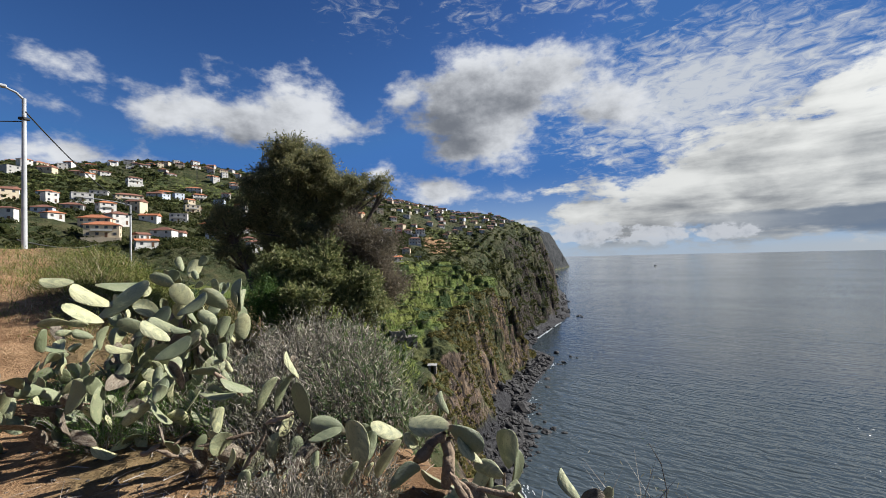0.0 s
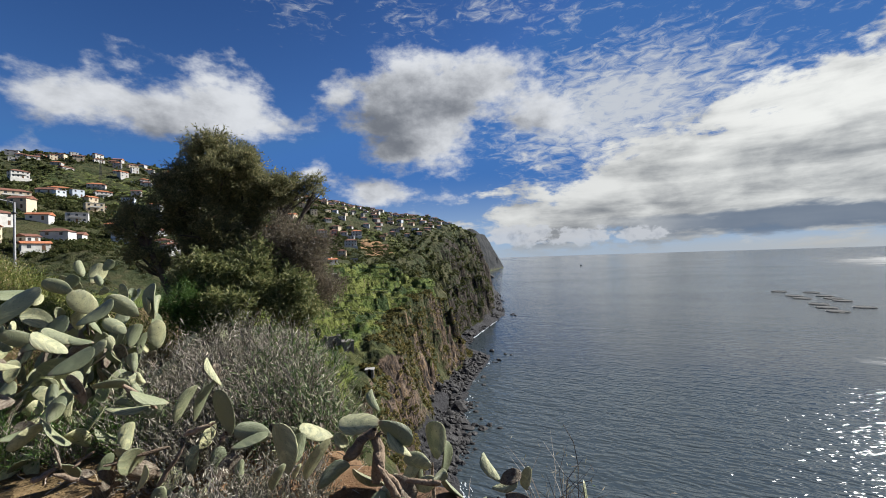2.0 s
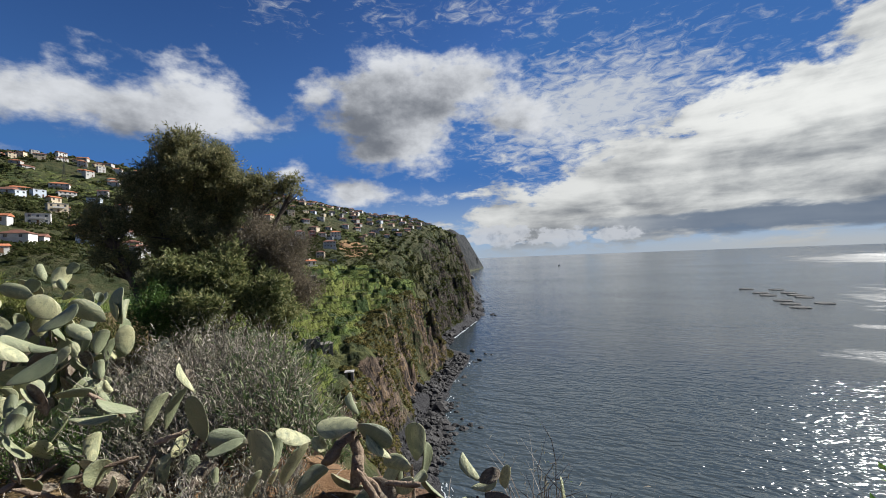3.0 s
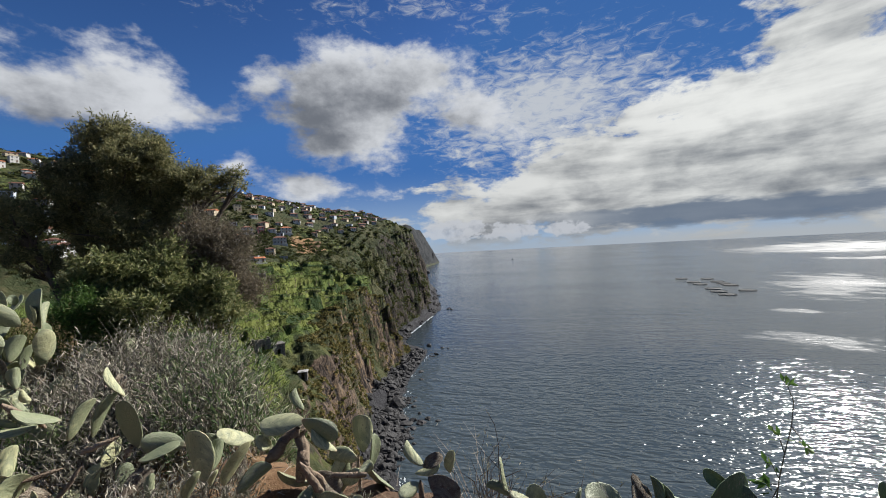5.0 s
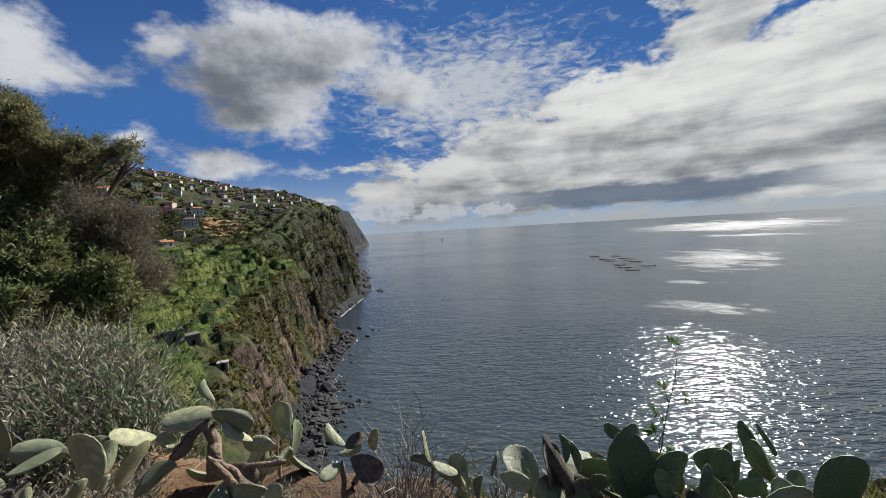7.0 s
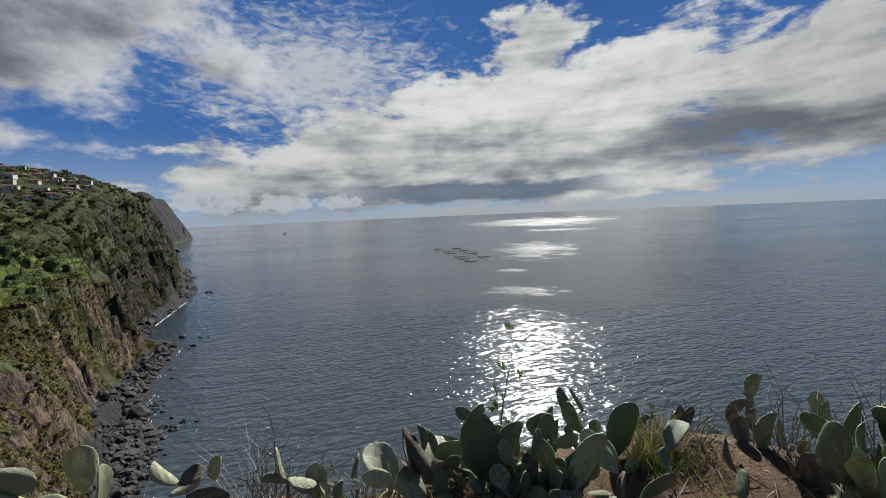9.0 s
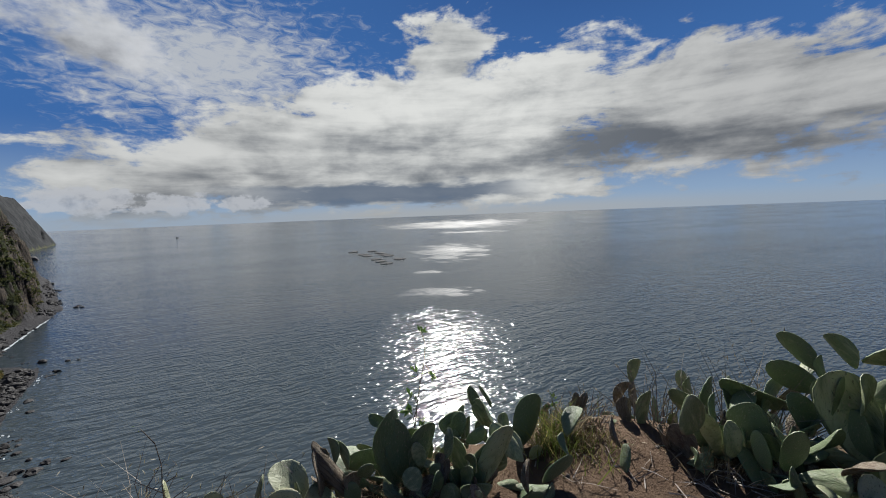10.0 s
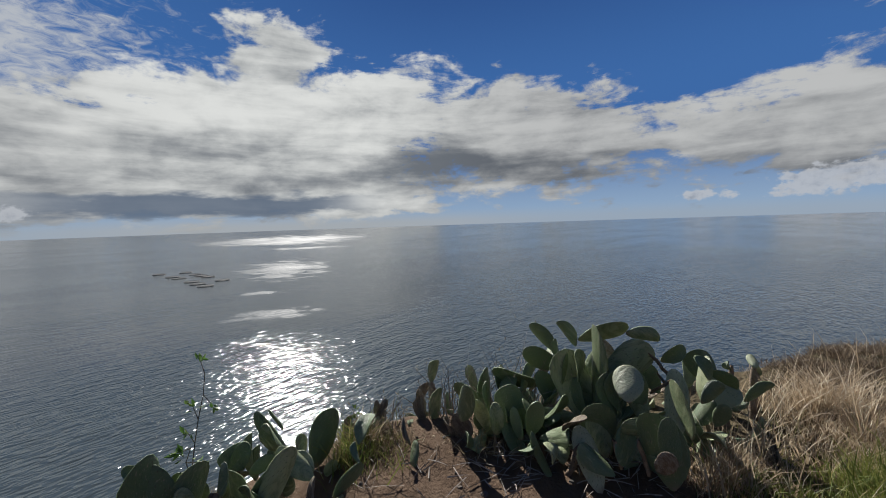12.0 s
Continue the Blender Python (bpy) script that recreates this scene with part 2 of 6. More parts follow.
def land_material():
    """Soil, scrub, field, rock and shingle, laid out by the terrain's own masks."""
    m, k, b = material("land", 0.92, 0.15)
    att = k.tree.nodes.new("ShaderNodeAttribute")
    att.attribute_name = "cover"
    sep = k.add("SeparateColor", att.outputs["Color"])
    rock_m, field_m, beach_m, dirt_m = sep.outputs[0], sep.outputs[1], sep.outputs[2], att.outputs["Alpha"]
    geo = k.add("NewGeometry")
    p = geo.outputs["Position"]
    n1, n2, n3 = k.noise(p, 0.035, 6.0, 0.6), k.noise(p, 0.28, 6.0, 0.62), k.noise(p, 2.2, 6.0, 0.65)
    scrub = k.mix(k.smooth(n1, 0.4, 0.62), (0.034, 0.044, 0.017), (0.060, 0.060, 0.026))
    scrub = k.mix(k.smooth(n2, 0.48, 0.68), scrub, (0.072, 0.066, 0.032))
    scrub = k.mix(k.smooth(n2, 0.46, 0.30), scrub, (0.022, 0.032, 0.014))
    field = k.mix(k.smooth(n2, 0.36, 0.62), (0.046, 0.072, 0.018), (0.100, 0.128, 0.030))
    field = k.mix(k.smooth(n3, 0.54, 0.70), field, (0.030, 0.055, 0.016))
    cell = k.tree.nodes.new("ShaderNodeTexVoronoi")
    cell.inputs["Scale"].default_value = 0.07
    k.put(cell.inputs["Vector"], k.vec("MULTIPLY", p, (0.7, 1.2, 2.5)))
    plot = k.add("SeparateColor", cell.outputs["Color"]).outputs[0]
    field = k.mix(k.smooth(plot, 0.62, 0.75), field, (0.118, 0.135, 0.034))
    field = k.mix(k.smooth(plot, 0.30, 0.18), field, (0.030, 0.052, 0.016))
    layers = k.noise(k.vec("MULTIPLY", p, (0.09, 0.09, 0.022)), 6.0, 7.0, 0.62, 0.6)
    seams = k.noise(k.vec("MULTIPLY", p, (0.42, 0.42, 0.035)), 1.0, 6.0, 0.62, 0.5)
    rock = k.mix(k.smooth(layers, 0.36, 0.66), (0.034, 0.028, 0.025), (0.170, 0.122, 0.086))
    rock = k.mix(k.smooth(seams, 0.50, 0.36), rock, (0.016, 0.014, 0.013))
    rock = k.mix(k.smooth(n2, 0.54, 0.72), rock, (0.235, 0.160, 0.082))
    rock = k.mix(k.smooth(seams, 0.62, 0.70), rock, (0.27, 0.215, 0.165))
    mossy = k.mix(k.smooth(n2, 0.40, 0.60), (0.030, 0.040, 0.016), (0.075, 0.080, 0.028))
    rock = k.mix(k.smooth(k.math("ADD", k.add("SeparateXYZ", geo.outputs["Normal"]).outputs[2], k.math("MULTIPLY", k.math("SUBTRACT", n2, 0.5), 0.7)), 0.50, 0.66), rock, mossy)
    # rock gets darker and slightly bluer from y 250 to 330
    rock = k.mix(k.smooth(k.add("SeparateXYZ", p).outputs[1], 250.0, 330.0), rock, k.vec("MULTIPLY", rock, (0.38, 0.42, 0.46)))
    # far headland: cloud shade and haze put into a dark blue-grey colour
    shaded_far_rock = k.mix(k.smooth(k.noise(k.vec("MULTIPLY", p, (0.03, 0.03, 0.008)), 1.0, 6.0, 0.6, 0.4), 0.40, 0.62), (0.008, 0.010, 0.013), (0.025, 0.028, 0.031))
    rock = k.mix(k.smooth(k.vec("LENGTH", p), 1400.0, 1600.0), rock, shaded_far_rock)
    beach = k.mix(k.smooth(n3, 0.4, 0.62), (0.020, 0.020, 0.023), (0.050, 0.049, 0.052))
    s1, s2 = k.noise(p, 3.0, 6.0, 0.6), k.noise(p, 38.0, 5.0, 0.7)
    dirt = k.mix(k.smooth(s1, 0.36, 0.66), (0.195, 0.112, 0.056), (0.36, 0.225, 0.122))
    dirt = k.mix(k.smooth(s2, 0.55, 0.72), dirt, (0.45, 0.32, 0.19))
    dirt = k.mix(k.smooth(s2, 0.42, 0.30), dirt, (0.085, 0.052, 0.032))
    edge = k.math("MULTIPLY", k.math("SUBTRACT", n2, 0.5), 0.9)
    col = k.mix(k.smooth(k.math("ADD", field_m, edge), 0.4, 0.6), scrub, field)
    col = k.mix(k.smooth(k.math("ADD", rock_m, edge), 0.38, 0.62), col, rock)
    col = k.mix(k.smooth(k.math("ADD", beach_m, edge), 0.4, 0.6), col, beach)
    # darker soil on the path's seaward side, painting in the grains' shaded faces
    px = k.add("SeparateXYZ", p).outputs[0]
    backlit_soil = k.smooth(k.math("ADD", px, k.math("MULTIPLY", k.math("SUBTRACT", s1, 0.5), 1.2)), -0.7, 0.5)
    dirt = k.mix(k.math("MULTIPLY", backlit_soil, k.smooth(px, 6.0, 4.0)), dirt, k.mix(k.smooth(s1, 0.36, 0.66), (0.115, 0.072, 0.048), (0.175, 0.115, 0.078)))
    col = k.mix(dirt_m, col, dirt)
    k.put(b.inputs["Base Color"], col)
    near = k.add("Bump")
    near.inputs["Strength"].default_value, near.inputs["Distance"].default_value = 1.0, 0.04
    k.put(near.inputs["Height"], k.math("ADD", s2, k.math("MULTIPLY", s1, 2.0)))
    far = k.add("Bump")
    far.inputs["Strength"].default_value, far.inputs["Distance"].default_value = 1.0, 1.6
    k.put(far.inputs["Height"], k.math("ADD", n2, k.math("ADD", k.math("MULTIPLY", n3, 0.35), k.math("MULTIPLY", layers, 0.8))))
    nm = k.tree.nodes.new("ShaderNodeMix")
    nm.data_type = "VECTOR"
    k.put(nm.inputs[0], dirt_m)
    k.put(nm.inputs[4], far.outputs[0])
    k.put(nm.inputs[5], near.outputs[0])
    k.put(b.inputs["Normal"], nm.outputs[1])
    return m


def sea_material():
    """Water: calm slicks, ruffled water near the coast, and rougher streaks farther out that stand in for sunlit gaps
    between cloud shadows.
    """
    m, k, b = material("sea_water", 0.1, 0.42)
    p = k.add("NewGeometry").outputs["Position"]
    b.inputs["IOR"].default_value = 1.333
    sp = k.add("SeparateXYZ", p)
    rot = k.tree.nodes.new("ShaderNodeMapping")
    rot.inputs["Rotation"].default_value = (0, 0, radians(33))
    k.put(rot.inputs["Vector"], p)
    w = rot.outputs[0]
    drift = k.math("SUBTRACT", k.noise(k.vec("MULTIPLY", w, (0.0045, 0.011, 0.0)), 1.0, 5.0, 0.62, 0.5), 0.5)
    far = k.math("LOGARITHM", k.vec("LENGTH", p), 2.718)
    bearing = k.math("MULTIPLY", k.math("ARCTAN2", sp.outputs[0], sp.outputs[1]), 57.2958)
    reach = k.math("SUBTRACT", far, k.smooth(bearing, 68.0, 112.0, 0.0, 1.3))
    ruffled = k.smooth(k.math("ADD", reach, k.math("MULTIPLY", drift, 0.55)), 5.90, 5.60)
    # rough patches placed where the sun glitters through gaps in the cloud shadow
    streak = None
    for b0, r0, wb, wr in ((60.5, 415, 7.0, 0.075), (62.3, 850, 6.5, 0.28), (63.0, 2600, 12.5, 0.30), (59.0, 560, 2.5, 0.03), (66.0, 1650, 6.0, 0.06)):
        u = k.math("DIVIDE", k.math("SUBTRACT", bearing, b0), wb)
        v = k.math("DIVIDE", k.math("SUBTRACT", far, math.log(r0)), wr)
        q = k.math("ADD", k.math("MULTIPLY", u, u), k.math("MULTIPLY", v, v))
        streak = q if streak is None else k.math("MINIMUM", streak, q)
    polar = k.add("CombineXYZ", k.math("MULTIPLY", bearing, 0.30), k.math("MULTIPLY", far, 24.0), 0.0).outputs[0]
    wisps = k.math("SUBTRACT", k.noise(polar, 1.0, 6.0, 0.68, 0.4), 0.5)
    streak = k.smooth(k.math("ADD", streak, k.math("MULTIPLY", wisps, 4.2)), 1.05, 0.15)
    wind = k.smooth(k.noise(k.vec("MULTIPLY", w, (0.0020, 0.0058, 0.0)), 1.0, 5.0, 0.6, 0.6), 0.43, 0.62)
    swell = k.noise(k.vec("MULTIPLY", w, (0.020, 0.055, 0.0)), 1.0, 2.0, 0.5, 0.4)
    waves = k.noise(k.vec("MULTIPLY", w, (0.085, 0.22, 0.0)), 1.0, 1.0, 0.55, 0.8)
    chop = k.noise(k.vec("MULTIPLY", w, (0.26, 0.52, 0.0)), 1.0, 1.0, 0.6, 0.4)
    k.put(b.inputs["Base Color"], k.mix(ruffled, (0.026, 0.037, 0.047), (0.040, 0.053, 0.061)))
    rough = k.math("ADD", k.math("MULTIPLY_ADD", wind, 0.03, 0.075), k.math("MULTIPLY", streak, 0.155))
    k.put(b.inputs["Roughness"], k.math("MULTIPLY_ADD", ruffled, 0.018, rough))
    bp = k.add("Bump")
    bp.inputs["Distance"].default_value = 1.0
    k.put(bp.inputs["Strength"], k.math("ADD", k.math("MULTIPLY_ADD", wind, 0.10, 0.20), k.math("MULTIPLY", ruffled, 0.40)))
    h = k.math("ADD", k.math("MULTIPLY", swell, 1.3), k.math("ADD", k.math("MULTIPLY", waves, 1.6), k.math("MULTIPLY", chop, 0.85)))
    k.put(bp.inputs["Height"], h)
    k.put(b.inputs["Normal"], bp.outputs[0])
    return m


LAND, SEA_WATER = land_material(), sea_material()
FOAM = grainy("sea_foam", ((0.52, 0.55, 0.57), (0.34, 0.38, 0.41), (0.2, 0.23, 0.26)), 1.5, 0.7)

# ---- land and sea ----
SEA = -80.0
COAST_Y = [-600, -200, 0, 60, 115, 153, 171, 194, 252, 300, 318, 345, 388, 450, 521, 822, 1448, 2000, 2400, 2567, 2700, 3000, 4900]
COAST_X = [20, 60, 50, 36, 26, 24, 33, 34, 54, 78, 84, 74, 86, 120, 160, 242, 355, 545, 745, 796, 715, 80, -3000]
# cross sections of the land: how far inland, how high
SECTIONS = {
    -400: [(0, -80), (20, -70), (60, -10), (100, 5), (300, 40), (700, 150), (3000, 200)],
    0: [(0, -80), (8, -77), (30, -30), (40, -10), (48, -1), (120, 3), (300, 40), (700, 150), (3000, 200)],
    64: [(0, -80), (10, -76), (28, -44), (40, -31), (60, -15), (110, -3), (300, 45), (700, 150), (3000, 200)],
    115: [(0, -80), (10, -77), (26, -50), (34, -38), (44, -27), (78, -15), (150, 0), (300, 45), (700, 150), (3000, 200)],
    155: [(0, -80), (9, -77), (20, -52), (26, -38), (55, -22), (120, -5), (250, 25), (700, 150), (3000, 200)],
    262: [(0, -80), (15, -76), (24, -50), (31, -24), (60, -15), (95, -3), (200, 20), (400, 70), (700, 140), (3000, 200)],
    330: [(0, -80), (18, -76), (30, -45), (42, -19), (75, -6), (110, 3), (220, 32), (450, 90), (700, 140), (3000, 200)],
    420: [(0, -80), (15, -76), (30, -50), (58, -12), (90, 3), (150, 20), (300, 62), (500, 110), (800, 158), (3000, 200)],
    560: [(0, -80), (12, -76), (30, -46), (58, 2), (76, 25), (118, 42), (300, 92), (600, 155), (3000, 205)],
    640: [(0, -80), (10, -76), (28, -42), (58, 14), (76, 40), (94, 47), (160, 64), (300, 100), (600, 160), (3000, 210)],
    850: [(0, -80), (20, -60), (60, 52), (140, 86), (370, 122), (700, 165), (3000, 215)],
    1400: [(0, -80), (60, 50), (200, 90), (500, 150), (900, 180), (3000, 225)],
    2400: [(0, -80), (54, 26), (122, 145), (260, 182), (650, 205), (3000, 240)],
    5000: [(0, -80), (60, 60), (200, 100), (3000, 150)],
}
EDGE_Y = [-40, -10, -3, -0.6, 0.4, 0.8, 1.2, 2.2, 3.5, 5.5, 9, 15, 25, 45]
EDGE_X = [14, 6.8, 4.4, 3.3, 3.05, 2.6, 1.95, 0.75, -0.5, -1.5, -3.2, -6.5, -13, -24]


def hash2(ix, iy, seed):
    v = np.sin(ix * 127.1 + iy * 311.7 + seed * 74.7) * 43758.5453
    return v - np.floor(v)


def vnoise(x, y, seed=0):
    ix, iy = np.floor(x), np.floor(y)
    fx, fy = x - ix, y - iy
    fx, fy = fx * fx * (3 - 2 * fx), fy * fy * (3 - 2 * fy)
    a = hash2(ix, iy, seed) * (1 - fx) + hash2(ix + 1, iy, seed) * fx
    b = hash2(ix, iy + 1, seed) * (1 - fx) + hash2(ix + 1, iy + 1, seed) * fx
    return (a * (1 - fy) + b * fy) * 2 - 1


def fbm(x, y, octaves=4, seed=0):
    total, amp = 0, 1.0
    for i in range(octaves):
        total = total + amp * vnoise(x * 2 ** i, y * 2 ** i, seed + i)
        amp *= 0.5
    return total


def step01(v, lo, hi):
    t = np.clip((v - lo) / (hi - lo), 0, 1)
    return t * t * (3 - 2 * t)


def inland(x, y):
    return np.interp(y, COAST_Y, COAST_X) - x


def land(x, y):
    """Height of the land, and its cover: rock, field, shingle, bare soil."""
    x, y = np.asarray(x, float), np.asarray(y, float)
    r = np.hypot(x, y)
    s0 = inland(x, y)
    wild = step01(r, 30, 120)
    # gullies and buttresses of the cliff
    rib = 1 - np.abs(fbm(y / 26 + 3, x / 70, 4, 3))
    s = s0 - wild * (rib * 9 - 6.0 + fbm(x / 9, y / 9, 4, 21) * 2.2) * step01(s0, 6, 22) * step01(s0, 130, 60) * (1 + 0.7 * step01(r, 350, 700))
    keys = sorted(SECTIONS)
    rows = [np.interp(s, *zip(*SECTIONS[k])) for k in keys]
    z = np.zeros_like(s)
    yc = np.clip(y, keys[0], keys[-1] - 0.01)
    for i in range(len(keys) - 1):
        f = (yc - keys[i]) / (keys[i + 1] - keys[i])
        z = np.where((yc >= keys[i]) & (yc < keys[i + 1]), rows[i] * (1 - f) + rows[i + 1] * f, z)
    up = step01(s, 40, 110)
    z = z - 26 * step01(-x, 330, 560) * step01(s, 200, 500)
    z = z + wild * (fbm(x / 130, y / 130, 4, 7) * 7 * up + fbm(x / 22, y / 22, 4, 11) * (0.6 + 1.1 * step01(s, 8, 30)))
    z = z + wild * (fbm(x / 7, y / 7, 4, 13) * 1.6 + (1 - np.abs(fbm(x / 19, y / 19, 3, 15))) * 3.4 - 2.0) * step01(s, 10, 20) * step01(s, 75, 52) * (1 + step01(r, 330, 520))
    # ledges in the cliff
    lq = z / 13 + fbm(x / 34, y / 34, 3, 25) * 0.9
    lf = lq - np.floor(lq)
    ledge = (np.floor(lq) + step01(lf, 0.30, 0.72) - lq) * 13
    z = z + ledge * 0.75 * wild * step01(s, 10, 22) * step01(s, 120, 84) * step01(y, 120, 260) * step01(r, 1300, 1100)
    bluff = 1 - np.abs(fbm(x / 90 + 5, y / 90, 4, 27))
    z = z - bluff * 15 * step01(r, 1700, 1900) * step01(s0, 15, 60) * step01(s0, 420, 200)
    slope_zone = step01(s, 8, 16) * (1 - step01(s, 36, 56) * step01(500 - y, 0, 60)) * step01(z, 60, 20) * step01(s, 100, 70)
    # terraces
    ts = 3.0 + 1.0 * step01(r, 250, 500)
    q = z / ts + fbm(x / 60, y / 60, 2, 5) * 0.8
    fr = q - np.floor(q)
    terraced = z + (np.floor(q) + step01(fr, 0.72, 0.92) - q) * ts
    patch = vnoise(x / 75 + 9, y / 75, 17)
    near_field = step01(s, 30, 46) * step01(s, 125, 90) * step01(y, 70, 100) * step01(y, 350, 290)
    far_field = step01(s, 62, 80) * step01(patch, 0.0, 0.35) * step01(y, 300, 380) * 0.9
    left_field = step01(patch, -0.1, 0.25) * step01(x, -90, -130) * step01(r, 150, 200)
    shelf = step01(s, 55, 62) * step01(s, 100, 84) * step01(y, 560, 600) * step01(y, 760, 700)
    field = np.clip(np.maximum.reduce([near_field, far_field * 0.5, left_field * 0.44, shelf * 0.32]), 0, 1)
    z = z + (terraced - z) * np.clip(np.maximum.reduce([near_field, far_field, left_field]), 0, 1)
    beach = (1 - step01(s0, 9, 19)) * step01(r, 60, 100)
    z = np.where(s0 < 0, np.maximum(SEA + s0 * 0.25, SEA - 4), np.where(s0 < 20, z + fbm(x / 3, y / 3, 3, 31) * 0.5 * beach, z))
    # the knoll by the camera
    e = np.interp(y, EDGE_Y, EDGE_X) + fbm(x * 0.9, y * 0.9, 3, 41) * 0.18 - x
    knoll = np.where(e > 0, 0.018 * np.minimum(e, 14), -1.05 * np.abs(e) - 0.25 * (1 - np.exp(np.minimum(e, 0) * 3)))
    knoll = knoll + fbm(x * 0.7, y * 0.7, 4, 51) * 0.05 + fbm(x * 2.2, y * 2.2, 3, 55) * 0.022
    # the path climbs towards the lamp post
    along, across = -0.722 * x + 0.692 * y, 0.692 * x + 0.722 * y
    knoll = knoll + (1.5 * step01(along, 4.8, 12.0) + 0.7 * step01(along, 11, 21)) * step01(across, 3.1, 1.0)
    k = step01(r, 55, 16)
    z = z * (1 - k) + knoll * k
    way = np.abs(across + 1.0 + fbm(x * 0.5, y * 0.5, 2, 67) * 0.25)
    dirt = step01(r, 40, 25) * np.clip(np.maximum(step01(way, 1.5, 1.0), step01(r, 4.2, 3.0)), 0.45, 1) * (1 - 0.12 * step01(x, 0.3, 1.6)) * step01(-y - x * 0.35, 2.6, 2.0)
    bare = np.exp(-(((x + 10) / 22) ** 2 + ((y - 418) / 40) ** 2))
    dirt = np.maximum(dirt, step01(bare + 0.2 * vnoise(x / 9, y / 9, 69), 0.42, 0.56) * 0.95)
    riser = step01(fr, 0.84, 0.88) * np.maximum(near_field, far_field * 0.6)
    rock = np.clip(slope_zone * (0.62 + 0.4 * vnoise(x / 30, y / 30, 61)), 0, 1) * (1 - 0.9 * near_field)
    rock = np.where(r > 1700, 0.9 * step01(z, -79, -74), np.maximum(rock, riser * 0.8)) * wild
    return z, np.stack([rock, np.where(r > 1700, 0, field) * wild, beach * step01(r, 1750, 1500), dirt], -1)


def height(x, y):
    return float(land(np.array([x]), np.array([y]))[0][0])


def polar_mesh(name, rings, azs, func):
    r, a = np.meshgrid(rings, azs, indexing="ij")
    x, y = r * np.sin(a) - 0.6, r * np.cos(a) - 0.9
    z, cover = func(x, y)
    rows, cols = r.shape
    co = np.stack([x, y, z], -1).reshape(-1, 3)
    idx = np.arange(rows * cols).reshape(rows, cols)
    nxt = np.roll(idx, -1, 1)
    quads = np.stack([idx[1:], nxt[1:], nxt[:-1], idx[:-1]], -1).reshape(-1, 4)
    return mesh_from(name, co, quads, cover)


def mesh_from(name, co, faces, cover=None, smooth=True):
    """A mesh from arrays of places and of faces that all have the same number of corners."""
    co, faces = np.asarray(co, np.float32), np.asarray(faces, np.int32)
    me = bpy.data.meshes.new(name)
    me.vertices.add(len(co))
    me.vertices.foreach_set("co", co.ravel())
    me.loops.add(faces.size)
    me.loops.foreach_set("vertex_index", faces.ravel())
    me.polygons.add(len(faces))
    me.polygons.foreach_set("loop_start", np.arange(0, faces.size, faces.shape[1], dtype=np.int32))
    me.polygons.foreach_set("use_smooth", np.full(len(faces), smooth))
    me.update(calc_edges=True)
    if cover is not None:
        at = me.attributes.new("cover", "FLOAT_COLOR", "POINT")
        at.data.foreach_set("color", np.ascontiguousarray(cover, np.float32).ravel())
    return me


AZS = np.radians(np.concatenate([np.arange(-55, 24, 0.15), np.arange(24, 305, 1.0)]))
RINGS = np.concatenate([[0.002, 0.1], np.geomspace(0.25, 55, 150, endpoint=False), np.geomspace(55, 1150, 470, endpoint=False), np.geomspace(1150, 4900, 70)])
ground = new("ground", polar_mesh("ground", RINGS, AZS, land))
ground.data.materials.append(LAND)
tagged(ground, "steep volcanic sea cliff with scrub, terraced fields and bare brown path", "ground", kind="structure")


def sea_level(x, y):
    r = np.hypot(x, y)
    return SEA + 51.5 * np.clip((r - 1800) / 3100, 0, 1) ** 1.6, None


water = new("water", polar_mesh("water", np.geomspace(8, 4980, 90), np.radians(np.arange(0, 360, 1.5)), sea_level))
water.data.materials.append(SEA_WATER)
tagged(water, "calm blue-grey ocean with ripples and sun glitter", "water", kind="structure")


# ---- helpers for things ----
def thing(name, place, label, category, group=""):
    ob = new(name)
    ob.location = place
    return tagged(ob, label, category, group)


def attach(name, data, mat, parent, m=None, label=""):
    """A mesh as a part of a thing; m is its place in the world."""
    if mat is not None and not data.materials:
        data.materials.append(mat)
    ob = new(name, data)
    ob.parent = parent
    ob.matrix_parent_inverse = Matrix.Identity(4)
    ob.matrix_basis = parent.matrix_basis.inverted() @ (m if m is not None else parent.matrix_basis.copy())
    if label:
        ob["label"] = label
    return ob


def bm_mesh(name, bm, smooth=False):
    me = bpy.data.meshes.new(name)
    for f in bm.faces:
        f.smooth = smooth
    bm.to_mesh(me)
    bm.free()
    return me


def box_into(bm, lo, hi, bevel=0.0):
    geom = bmesh.ops.create_cube(bm, size=1.0)["verts"]
    for v in geom:
        v.co = Vector([lo[i] + (v.co[i] + 0.5) * (hi[i] - lo[i]) for i in range(3)])
    if bevel:
        edges = list({e for v in geom for e in v.link_edges})
        bmesh.ops.bevel(bm, geom=edges, offset=bevel, segments=1, affect="EDGES")


def box_mesh(name, lo, hi, bevel=0.0):
    bm = bmesh.new()
    box_into(bm, lo, hi, bevel)
    return bm_mesh(name, bm)


def tube_arrays(points, radii, sides=6):
    """Rings of a tapered, bent tube."""
    pts = [Vector(p) for p in points]
    co, faces = [], []
    for i, p in enumerate(pts):
        d = (pts[min(i + 1, len(pts) - 1)] - pts[max(i - 1, 0)]).normalized()
        a = d.cross(Vector((0.3, 0.2, 1.0)) if abs(d.z) < 0.9 else Vector((1, 0.1, 0))).normalized()
        b = d.cross(a)
        for k in range(sides):
            w = 2 * math.pi * k / sides
            co.append(tuple(p + (a * math.cos(w) + b * math.sin(w)) * radii[i]))
    for i in range(len(pts) - 1):
        for k in range(sides):
            faces.append((i * sides + k, i * sides + (k + 1) % sides, (i + 1) * sides + (k + 1) % sides, (i + 1) * sides + k))
    return co, faces


